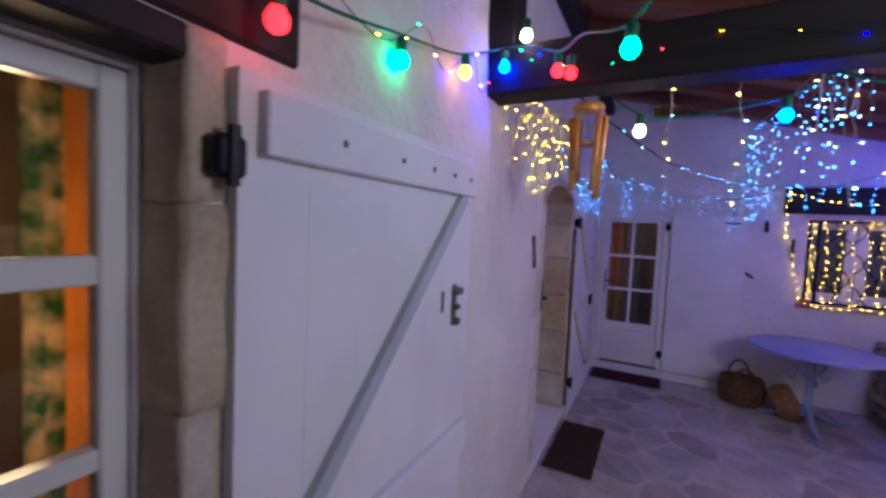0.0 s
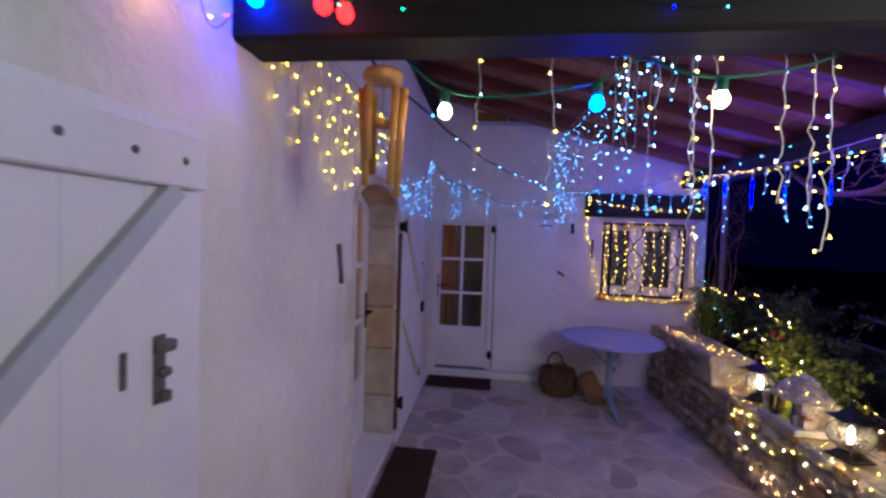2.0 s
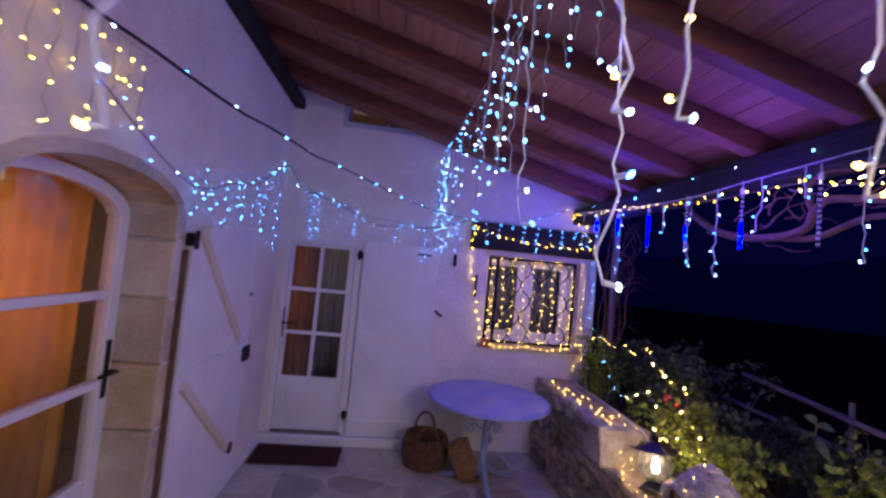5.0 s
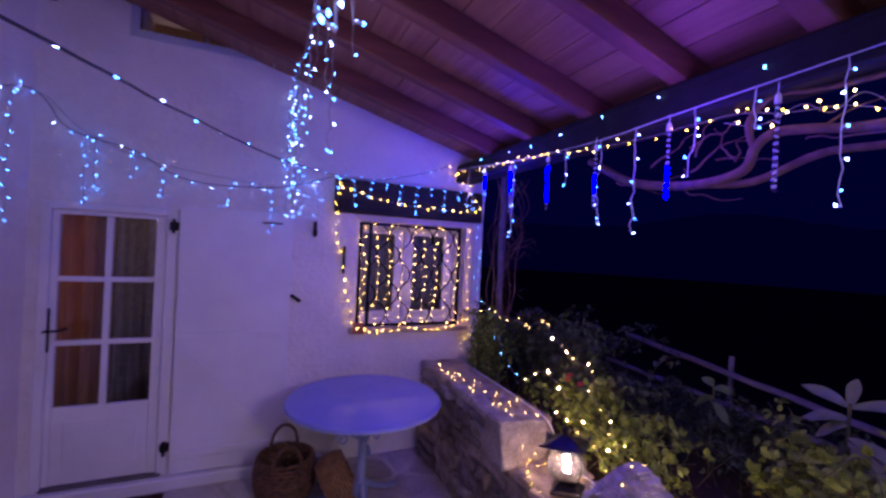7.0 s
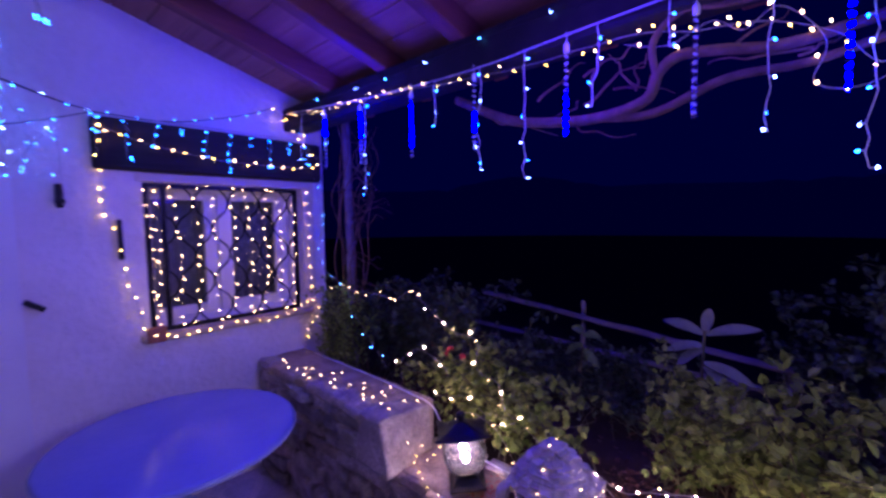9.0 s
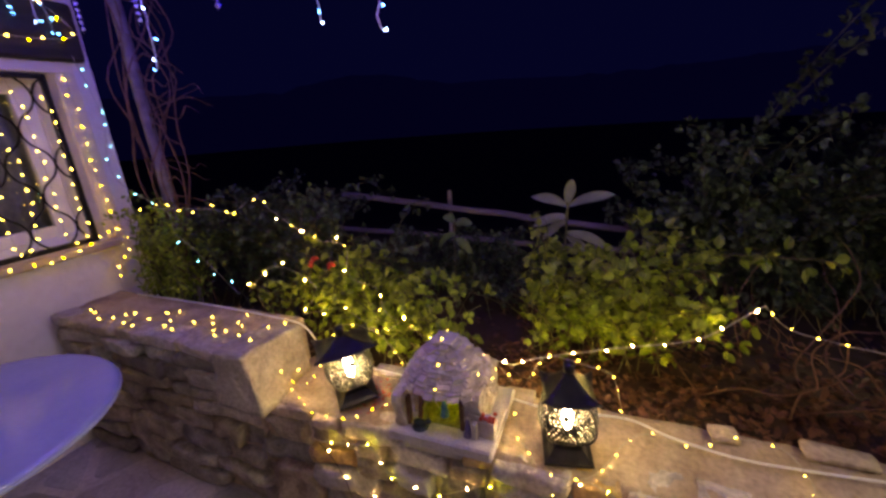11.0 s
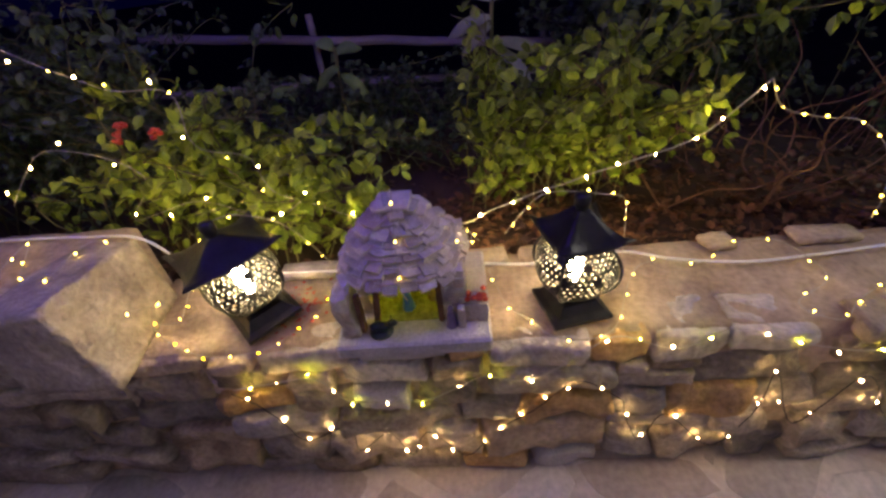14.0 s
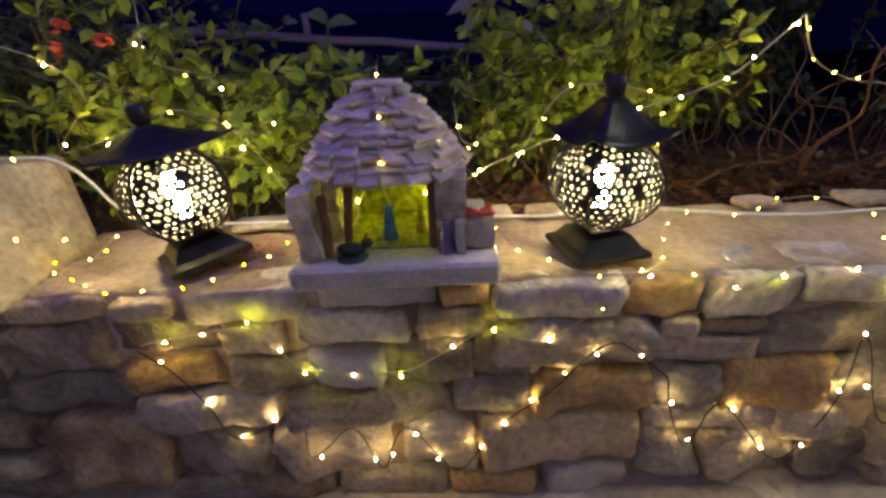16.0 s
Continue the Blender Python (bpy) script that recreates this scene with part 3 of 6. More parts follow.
part("hinge", hinge(bmesh.new(), WX + 0.02, 0.445, 1.80), IRON, sh, "black iron hinge pin")
part("hinge", hinge(bmesh.new(), WX + 0.02, 0.445, 0.35), IRON, sh)

# near glazed door
nd = thing("door_near", (-0.80, -0.2, 0.0), "white glazed terrace door, closed, lit from inside", "door", kind="structure")
XD = -0.84
part("frame", box(box(B(XD - 0.04, XD + 0.04, 0.38, N1 - 0.031, 0.0, NTOP, bevel=0.004), XD - 0.04, XD + 0.04, N0, 0.38, NTOP - 0.06, NTOP, bevel=0.004), XD - 0.04, XD + 0.04, N0, N0 + 0.06, 0.0, NTOP - 0.06, bevel=0.004), WHITE, nd)
for y0, y1 in ((0.336, 0.379), (-0.17, -0.05), (-0.69, -0.62)):
    part("stile", B(XD - 0.02, XD + 0.025, y0, y1, 0.05, NTOP - 0.062, bevel=0.004), WHITE, nd)
for z0, z1 in ((0.05, 0.55), (0.86, 0.90), (1.255, 1.295), (1.575, 1.625), (1.895, 1.937)):
    part("muntin", B(XD - 0.018, XD + 0.022, -0.62, 0.336, z0, z1, bevel=0.004), WHITE, nd)
pn = part("pane", B(XD - 0.003, XD + 0.003, -0.62, 0.336, 0.55, 1.9), PANE, nd)
pn.visible_shadow = False


def curtain(name, mat, p, q, z0, z1, label, waves=5, amp=0.02):
    b = bmesh.new()
    p, q = Vector((*p, 0)), Vector((*q, 0))
    d = (q - p)
    side = Vector((-d.y, d.x, 0)).normalized()
    cols = []
    for i in range(waves * 8 + 1):
        t = i / (waves * 8)
        c = p + d * t + side * amp * math.sin(6.283 * waves * t)
        cols.append((b.verts.new((c.x, c.y, z0)), b.verts.new((c.x, c.y, z1))))
    for (a, e), (c, f) in zip(cols, cols[1:]):
        b.faces.new((a, c, f, e))
    ob = solo(name, b, mat, label, "curtain", smooth=True)
    so = ob.modifiers.new("thick", "SOLIDIFY")
    so.thickness = 0.003
    return ob


curtain("curtain_floral", CURTAIN_FLORAL, (-0.96, 0.285), (-0.96, 0.34), 0.15, 2.3, "green and cream floral curtain edge inside the glazed door", 2, 0.008)
curtain("curtain_orange", CURTAIN_ORANGE, (-0.97, 0.342), (-0.97, 0.45), 0.15, 2.3, "orange curtain hanging inside the glazed door", 3, 0.01)

# arched glazed door, inside the reveal
ad = thing("door_arch", (-0.95, 3.2, 0.1), "white arched glazed door, closed", "door", kind="structure")
XA = -0.93
b = bmesh.new()
mid = (A0 + A1) / 2
for y0, y1 in ((A0 + 0.026, A0 + 0.10), (A1 - 0.10, A1 - 0.026)):
    box(b, XA - 0.03, XA + 0.03, y0, y1, 0.116, 1.86, bevel=0.004)
part("stile", b, WHITE, ad)
b = bmesh.new()


def arc(u, k):
    return (mid - (0.474 - k) * math.cos(u), 1.86 + (0.165 - k * 0.6) * math.sin(u))


for i in range(12):
    u0, u1 = math.pi * i / 12, math.pi * (i + 1) / 12
    prism(b, [arc(u0, 0), arc(u1, 0), arc(u1, 0.09), arc(u0, 0.09)], "x", XA - 0.03, XA + 0.03)
part("arched_head", b, WHITE, ad)
for z0, z1 in ((0.116, 0.60), (1.02, 1.06), (1.45, 1.49)):
    part("muntin", B(XA - 0.022, XA + 0.022, A0 + 0.10, A1 - 0.10, z0, z1, bevel=0.004), WHITE, ad)
b = bmesh.new()
prism(b, [(A0 + 0.09, 0.6)] + [arc(math.pi * i / 12, 0.05) for i in range(13)] + [(A1 - 0.09, 0.6)], "x", XA - 0.003, XA + 0.003)
pn = part("pane", b, PANE, ad)
pn.visible_shadow = False
hb = B(XA + 0.03, XA + 0.038, A1 - 0.085, A1 - 0.05, 0.97, 1.25, bevel=0.004)
tube(hb, [(XA + 0.035, A1 - 0.067, 1.10), (XA + 0.085, A1 - 0.067, 1.10), (XA + 0.088, A1 - 0.15, 1.105), (XA + 0.085, A1 - 0.19, 1.10)], 0.009, 8)
part("handle", hb, IRON, ad, "black iron lever handle")
curtain("curtain_arch", CURTAIN_ORANGE, (-1.08, 2.75), (-1.08, 3.68), 0.15, 2.1, "amber curtain drawn inside the arched door", 9, 0.02)

# shutter of the arched door, folded back on the wall
sa = thing("shutter_arch", (WX + 0.02, 4.33, 0.1), "white boarded arched-door shutter with cream braces, folded open", "shutter")
for i in range(5):
    y0 = 3.81 + i * 0.206
    top = 1.72 + 0.20 * math.sqrt(max(0.0, 1 - ((4.84 - min(y0 + 0.1, 4.84)) / 1.03) ** 2)) if i < 4 else 1.93
    part("board", B(WX + 0.010, WX + 0.036, y0, y0 + 0.2056, 0.10, top, bevel=0.0006), WHITE, sa)
part("brace", slab_bar(bmesh.new(), (3.86, 1.84), (4.62, 1.10), 0.05, 0.022, "x", WX + 0.037), CREAM, sa, "cream painted diagonal brace")
part("brace", slab_bar(bmesh.new(), (3.86, 0.98), (4.62, 0.32), 0.05, 0.022, "x", WX + 0.037), CREAM, sa)
part("rail", B(WX + 0.036, WX + 0.055, 3.84, 4.80, 1.02, 1.06, bevel=0.004), WHITE, sa)
part("lock_plate", B(WX + 0.036, WX + 0.062, 4.74, 4.86, 0.90, 1.02, bevel=0.012), IRON, sa, "dark iron lock box")
part("latch", B(WX + 0.036, WX + 0.056, 4.66, 4.72, 0.26, 0.33, bevel=0.008), IRON, sa)
part("latch", B(WX + 0.036, WX + 0.050, 4.76, 4.81, 1.40, 1.425, bevel=0.004), RUST, sa)
part("hinge", hinge(bmesh.new(), WX + 0.03, 3.80, 1.775), IRON, sa, "black iron hinge pin")
part("hinge", hinge(bmesh.new(), WX + 0.03, 3.80, 0.33), IRON, sa)
part("hinge_bar", B(WX + 0.006, WX + 0.03, 3.765, 3.792, 0.12, 1.72, bevel=0.004), BARK, sa, "weathered brown shutter edge")

# glazed door in the end wall
fd = thing("door_far", (-0.25, WY + 0.06, 0.1), "white half-glazed door with six panes, closed", "door", kind="structure")
part("frame", box(box(B(D0 + 0.001, D0 + 0.05, WY - 0.008, WY + 0.1, 0.091, DTOP, bevel=0.004), D1 - 0.065, D1 - 0.001, WY - 0.008, WY + 0.1, 0.091, DTOP, bevel=0.004), D0 + 0.05, D1 - 0.065, WY - 0.008, WY + 0.1, DTOP - 0.05, DTOP - 0.001, bevel=0.004), WHITE, fd)
DX0, DX1 = D0 + 0.052, D1 - 0.067
GX0, GX1, GB, GT = -0.535, -0.02, 0.60, 1.84
yd0, yd1 = WY + 0.02, WY + 0.06
part("stile", B(DX0, GX0, yd0, yd1, 0.10, DTOP - 0.052, bevel=0.003), WHITE, fd)
part("stile", B(GX1, DX1 + 0.03, yd0, yd1, 0.10, DTOP - 0.052, bevel=0.003), WHITE, fd)
part("top_rail", B(GX0, GX1, yd0, yd1, GT, DTOP - 0.052, bevel=0.003), WHITE, fd)
part("bottom_panel", box(B(GX0, GX1, yd0 + 0.008, yd1, 0.10, GB, bevel=0.003), GX0 + 0.06, GX1 - 0.06, yd0, yd0 + 0.01, 0.20, GB - 0.09, bevel=0.006), WHITE, fd)
gm = (GX0 + GX1) / 2
part("muntin", B(gm - 0.018, gm + 0.018, yd0 + 0.002, yd1, GB, GT, bevel=0.003), WHITE, fd)
for k in (1, 2):
    z = GB + (GT - GB) * k / 3
    part("muntin", B(GX0, GX1, yd0 + 0.004, yd1 - 0.002, z - 0.017, z + 0.017, bevel=0.003), WHITE, fd)
for i in range(2):
    for k in range(3):
        x0, x1 = (GX0, gm - 0.018) if i == 0 else (gm + 0.018, GX1)
        z0 = GB + (GT - GB) * k / 3 + (0.017 if k else 0)
        z1 = GB + (GT - GB) * (k + 1) / 3 - (0.017 if k < 2 else 0)
        p = part("pane", B(x0, x1, yd0 + 0.018, yd0 + 0.022, z0, z1), PANE, fd)
        p.visible_shadow = False
hb = B(-0.585, -0.558, yd0 - 0.012, yd0 - 0.002, 0.96, 1.24, bevel=0.004)
tube(hb, [(-0.571, yd0 - 0.008, 1.10), (-0.571, yd0 - 0.055, 1.10), (-0.50, yd0 - 0.06, 1.105), (-0.45, yd0 - 0.055, 1.12)], 0.008, 8)
part("handle", hb, IRON, fd, "black iron lever handle on a long plate")
part("hinge", hinge(bmesh.new(), D1 - 0.02, WY - 0.01, 1.80, "x"), IRON, fd)
part("hinge", hinge(bmesh.new(), D1 - 0.02, WY - 0.01, 0.28, "x"), IRON, fd)
part("threshold", B(DX0, DX1 + 0.03, WY - 0.03, WY + 0.06, 0.091, 0.102, bevel=0.003), RUST, fd, "worn grey metal threshold")
curtain("curtain_far", CURTAIN_BROWN, (-0.60, WY + 0.24), (-0.36, WY + 0.24), 0.15, 2.0, "orange-brown curtain beside the door glass", 3, 0.02)
curtain("curtain_far", CURTAIN_ORANGE, (-0.05, WY + 0.3), (0.06, WY + 0.3), 0.15, 2.0, "amber curtain edge beside the door glass", 2, 0.015)
curtain("curtain_grey", LACE, (-0.36, WY + 0.5), (-0.06, WY + 0.5), 0.15, 2.0, "thin grey net curtain behind the door glass", 5, 0.02)

# shutter of the far door
sf = thing("shutter_far", (0.5, WY - 0.03, 0.1), "white boarded door shutter folded open against the end wall", "shutter")
for i in range(4):
    part("board", B(0.125 + i * 0.182, 0.125 + (i + 1) * 0.182 - 0.0004, WY - 0.034, WY - 0.008, 0.095, 1.94, bevel=0.0006), WHITE, sf)
part("brace", slab_bar(bmesh.new(), (0.17, 1.10), (0.62, 1.66), 0.035, -0.012, "y", WY - 0.035), WHITE, sf)
part("brace", slab_bar(bmesh.new(), (0.17, 0.93), (0.76, 0.30), 0.035, -0.012, "y", WY - 0.035), WHITE, sf)
part("rail", B(0.16, 0.82, WY - 0.047, WY - 0.034, 1.02, 1.07, bevel=0.003), WHITE, sf)
part("rail", B(0.16, 0.82, WY - 0.047, WY - 0.034, 0.20, 0.25, bevel=0.003), WHITE, sf)
part("latch", B(0.64, 0.78, WY - 0.052, WY - 0.036, 1.855, 1.87, bevel=0.003), RUST, sf)
bolt = slab_bar(bmesh.new(), (0.86, 1.33), (0.93, 1.28), 0.025, -0.02, "y", WY - 0.02)
solo("shutter_catch", bolt, IRON, "small black iron shutter catch on the wall", "catch")
solo("shutter_catch", box(B(1.0, 1.03, WY - 0.03, WY, 1.78, 1.90, bevel=0.006), 0.995, 1.035, WY - 0.05, WY - 0.02, 1.80, 1.825, bevel=0.006), IRON, "small black iron shutter catch on the wall", "catch")
solo("shutter_catch", B(1.235, 1.255, WY - 0.04, WY, 1.50, 1.72, bevel=0.006), IRON, "slim black iron hook beside the window", "catch")
solo("shutter_catch", slab_bar(bmesh.new(), (0.75, 0.19), (0.90, 0.21), 0.02, -0.02, "y", WY - 0.05), IRON, "small black iron bolt near the ledge", "catch")
solo("key_plate", slab_bar(slab_bar(bmesh.new(), (2.42, 1.66), (2.44, 1.58), 0.03, 0.028, "x", WX + 0.001), (2.44, 1.58), (2.47, 1.47), 0.022, 0.028, "x", WX + 0.001), RUST,
     "flat aged iron plate fixed on the plaster", "wall plate")

# barred window
wf = thing("window_far", ((V0 + V1) / 2, WY + 0.1, VZ0), "white two-leaf window behind a black iron grille", "window", kind="structure")
yw = WY + 0.13
part("window_frame", box(box(box(B(V0, V0 + 0.05, yw, yw + 0.06, VZ0, VZ1, bevel=0.004), V1 - 0.05, V1, yw, yw + 0.06, VZ0, VZ1, bevel=0.004), V0 + 0.05, V1 - 0.05, yw, yw + 0.06, VZ1 - 0.05, VZ1, bevel=0.004), V0 + 0.05, V1 - 0.05, yw, yw + 0.06, VZ0, VZ0 + 0.05, bevel=0.004), WHITE, wf)
vm = (V0 + V1) / 2
for x0, x1 in ((V0 + 0.05, V0 + 0.065), (V0 + 0.35, vm - 0.053), (vm - 0.047, V0 + 0.52), (V0 + 0.82, V1 - 0.05)):
    part("sash_stile", B(x0, x1, yw + 0.01, yw + 0.05, VZ0 + 0.05, VZ1 - 0.05, bevel=0.003), WHITE, wf)
for x0, x1 in ((V0 + 0.065, V0 + 0.35), (V0 + 0.52, V0 + 0.82)):
    for z0, z1 in ((VZ0 + 0.05, VZ0 + 0.11), (VZ1 - 0.09, VZ1 - 0.05)):
        part("sash_rail", B(x0, x1, yw + 0.01, yw + 0.05, z0, z1, bevel=0.003), WHITE, wf)
    p = part("pane", B(x0, x1, yw + 0.028, yw + 0.032, VZ0 + 0.11, VZ1 - 0.09), PANE, wf)
    p.visible_shadow = False
part("window_sill", B(V0 - 0.05, V1 + 0.05, WY - 0.05, yw, VZ0 - 0.045, VZ0 - 0.001, bevel=0.008), LIMESTONE, wf, "cream stone sill")
part("surround", box(B(V0 - 0.03, V1 + 0.09, WY - 0.012, WY + 0.02, VZ1, VZ1 + 0.052, bevel=0.004), V1 + 0.001, V1 + 0.09, WY - 0.012, WY + 0.02, VZ0 - 0.001, VZ1, bevel=0.004), CREAM, wf, "cream painted window surround")
curtain("curtain_lace", LACE, (V0 + 0.06, WY + 0.28), (V1 - 0.06, WY + 0.28), VZ0 - 0.1, VZ1 - 0.02, "grey-white lace curtain inside the window", 12, 0.012)
gr = thing("window_grille", ((V0 + V1) / 2, WY - 0.01, VZ0), "black wrought-iron window grille with wavy bars", "window grille")
yg = WY + 0.012
part("grille_frame", box(box(box(B(V0 + 0.004, V0 + 0.032, yg - 0.012, yg + 0.012, VZ0 + 0.002, VZ1 - 0.005, bevel=0.002), V1 - 0.06, V1 - 0.034, yg - 0.012, yg + 0.012, VZ0 + 0.002, VZ1 - 0.005, bevel=0.002), V0 + 0.032, V1 - 0.06, yg - 0.012, yg + 0.012, VZ1 - 0.03, VZ1 - 0.005, bevel=0.002), V0 + 0.032, V1 - 0.06, yg - 0.012, yg + 0.012, VZ0 + 0.002, VZ0 + 0.028, bevel=0.002), IRON, gr)
part("grille_bar", B(V0 + 0.085, V0 + 0.108, yg - 0.01, yg + 0.01, VZ0 + 0.028, VZ1 - 0.03, bevel=0.002), IRON, gr)
nbar, gx0, gx1 = 8, V0 + 0.11, V1 - 0.06
pitch = (gx1 - gx0) / nbar
for i in range(nbar + 1):
    pts = []
    for k in range(41):
        z = VZ0 + 0.028 + (VZ1 - VZ0 - 0.058) * k / 40
        s = math.sin(6.2832 * k / 40 * 2.5)
        s = math.copysign(abs(s) ** 0.7, s)
        x = gx0 + i * pitch + (0.48 * pitch) * s * (1 if i % 2 else -1)
        pts.append((min(max(x, gx0), gx1), yg, z))
    part("grille_bar", tube(bmesh.new(), pts, 0.0055, 5), IRON, gr)
solo("sill_brick", B(V0 - 0.03, V0 + 0.06, WY - 0.075, WY - 0.051, VZ0 - 0.04, VZ0 + 0.05, bevel=0.006), TERRACOTTA, "small orange terracotta block on the window sill", "brick")

# ---- table, basket, mats ----
tb = thing("garden_table", (1.31, 4.86, 0), "round pale enamelled garden table on a cast-iron foot", "table")
b = lathe(bmesh.new(), [(0.0, 0.71), (0.47, 0.708), (0.495, 0.712), (0.50, 0.722), (0.495, 0.732), (0.48, 0.735), (0.0, 0.735)], 64, (1.31, 4.86, 0))
part("tabletop", b, TABLETOP, tb, "pale glossy enamelled round top", smooth=True)
part("rim", tube(bmesh.new(), [(1.31 + 0.497 * math.cos(6.2832 * k / 64), 4.86 + 0.497 * math.sin(6.2832 * k / 64), 0.716) for k in range(65)], 0.008, 6), TABLEIRON, tb)
part("column", lathe(bmesh.new(), [(0.0, 0.10), (0.055, 0.10), (0.05, 0.16), (0.03, 0.20), (0.028, 0.55), (0.04, 0.60), (0.028, 0.64), (0.06, 0.705), (0.0, 0.707)], 16, (1.31, 4.86, 0)), TABLEIRON, tb, smooth=True)
for k in range(3):
    a = 0.55 + 2.0944 * k
    c, s = math.cos(a), math.sin(a)
    pts = spline([(1.31 + 0.03 * c, 4.86 + 0.03 * s, 0.17), (1.31 + 0.13 * c, 4.86 + 0.13 * s, 0.10), (1.31 + 0.26 * c, 4.86 + 0.26 * s, 0.035), (1.31 + 0.36 * c, 4.86 + 0.36 * s, 0.016)])
    part("foot", tube(bmesh.new(), pts, 0.024, 8, 0.016), TABLEIRON, tb, smooth=True)
    pts = spline([(1.31 + 0.03 * c, 4.86 + 0.03 * s, 0.46), (1.31 + 0.10 * c, 4.86 + 0.10 * s, 0.50), (1.31 + 0.16 * c, 4.86 + 0.16 * s, 0.58), (1.31 + 0.27 * c, 4.86 + 0.27 * s, 0.70)])
    part("bracket", tube(bmesh.new(), pts, 0.012, 6), TABLEIRON, tb, smooth=True)
    scroll = [(1.31 + (0.14 + 0.05 * (1 - u / 14) * math.cos(u * 0.7)) * c, 4.86 + (0.14 + 0.05 * (1 - u / 14) * math.cos(u * 0.7)) * s, 0.44 + 0.05 * (1 - u / 14) * math.sin(u * 0.7)) for u in range(13)]
    part("scroll", tube(bmesh.new(), scroll, 0.007, 5), TABLEIRON, tb)


def basket(cx, cy, r, h, mat, label, handles, tilt=0.0, rows=11):
    t = thing("wicker_basket", (cx, cy, 0), label, "basket", "baskets")
    m = Matrix.Translation((cx, cy, 0.004 + r * 0.55 * math.sin(abs(tilt)))) @ Matrix.Rotation(tilt, 4, "Y")
    b = bmesh.new()
    for k in range(rows):
        u = k / (rows - 1)
        rr = r * (0.72 + 0.28 * math.sin(0.5 + 2.0 * u))
        ring = [(rr * math.cos(6.2832 * i / 40), rr * math.sin(6.2832 * i / 40), 0.012 + h * u + 0.004 * (1 if (i + k) % 2 else -1)) for i in range(41)]
        tube(b, ring, h / rows * 0.62, 5)
    b.transform(m)
    part("weave", b, mat, t)
    b = lathe(bmesh.new(), [(0.0, 0.008), (r * 0.82, 0.008), (r * 0.84, 0.03), (0.0, 0.03)], 24)
    b.transform(m)
    part("bottom", b, mat, t)
    for k in range(20):
        a = 6.2832 * k / 20
        pts = [(r * (0.735 + 0.28 * math.sin(0.5 + 2.0 * u / 6)) * math.cos(a) * 0.97, r * (0.735 + 0.28 * math.sin(0.5 + 2.0 * u / 6)) * math.sin(a) * 0.97, 0.012 + h * u / 6) for u in range(7)]
        b = tube(bmesh.new(), pts, 0.005, 4)
        b.transform(m)
        part("stake", b, mat, t)
    for s in handles:
        pts = [(r * 0.45 * math.cos(math.pi * i / 12), s * r * 0.92, h + 0.15 * math.sin(math.pi * i / 12)) for i in range(13)]
        b = tube(bmesh.new(), pts, 0.012, 7)
        b.transform(m)
        part("handle", b, mat, t, "plaited loop handle")
    return t


basket(0.86, 5.20, 0.20, 0.24, WICKER, "dark brown wicker basket with loop handles beside the table", (-1, 1))
basket(1.10, 5.02, 0.17, 0.17, WICKERPALE, "smaller orange-brown wicker basket tipped on its side", (), 1.1, 9)


def doormat(x0, x1, y0, y1, mat, label):
    t = thing("doormat", ((x0 + x1) / 2, (y0 + y1) / 2, 0.0), label, "doormat", "doormats")
    part("backing", B(x0, x1, y0, y1, 0.010, 0.018, bevel=0.003), mat, t)
    b = bmesh.new()
    r = random.Random(3)
    for i in range(int((x1 - x0) / 0.014)):
        for k in range(int((y1 - y0) / 0.014)):
            x, y = x0 + 0.014 * (i + 0.5) + r.uniform(-0.004, 0.004), y0 + 0.014 * (k + 0.5) + r.uniform(-0.004, 0.004)
            h = r.uniform(0.006, 0.011)
            v = [b.verts.new((x + 0.006 * math.cos(a), y + 0.006 * math.sin(a), 0.018)) for a in (0, 2.1, 4.2)]
            e = b.verts.new((x + r.uniform(-0.004, 0.004), y + r.uniform(-0.004, 0.004), 0.018 + h))
            for j in range(3):
                b.faces.new((v[j], v[(j + 1) % 3], e))
    tagged(part("bristle_top", b, mat, t), kind="stuff")


doormat(-0.64, -0.30, 2.90, 3.70, MATTING, "brown coir doormat before the arched door")
doormat(-0.62, 0.12, 5.06, 5.42, MATRED, "dark reddish-brown doormat before the far door")

# wind chime below the cross beam
wc = thing("wind_chime", (-0.29, 1.78, 1.88), "bamboo wind chime hanging from the beam", "wind chime")
CX, CY = -0.29, 1.795
part("top_disc", lathe(bmesh.new(), [(0.0, 2.195), (0.06, 2.195), (0.064, 2.21), (0.055, 2.225), (0.0, 2.23)], 24, (CX, CY, 0)), BAMBOO, wc, "yellow wooden disc", smooth=True)
for k, (a, long) in enumerate(((3.3, 0.30), (4.0, 0.22), (2.5, 0.26), (5.6, 0.30), (0.4, 0.33), (6.1, 0.25))):
    x, y = CX + 0.048 * math.cos(a), CY + 0.048 * math.sin(a)
    bb = lathe(bmesh.new(), [(0.0085, 0), (0.0125, 0), (0.012, long * 0.45), (0.0135, long * 0.46), (0.0122, long * 0.48), (0.0125, long), (0.0085, long)], 12)
    bb.transform(Matrix.Translation((x, y, 2.17 - long)) @ Matrix.Rotation(0.03 * (k - 2), 4, "Y"))
    part("tube", bb, BAMBOO, wc, smooth=True)
    part("cord", tube(bmesh.new(), [(x, y, 2.165), (x, y, 2.20)], 0.0015, 4), CLEARCABLE, wc)
part("clapper", lathe(bmesh.new(), [(0.0, 2.055), (0.03, 2.055), (0.032, 2.07), (0.0, 2.075)], 16, (CX, CY, 0)), BAMBOO, wc)
part("cord", tube(bmesh.new(), [(CX, CY, 2.07), (CX, CY, 2.42)], 0.0015, 4), CLEARCABLE, wc)

# ---- low dry-stone wall ----
SF, SB = 1.945, 2.30            # front and back of the stone wall
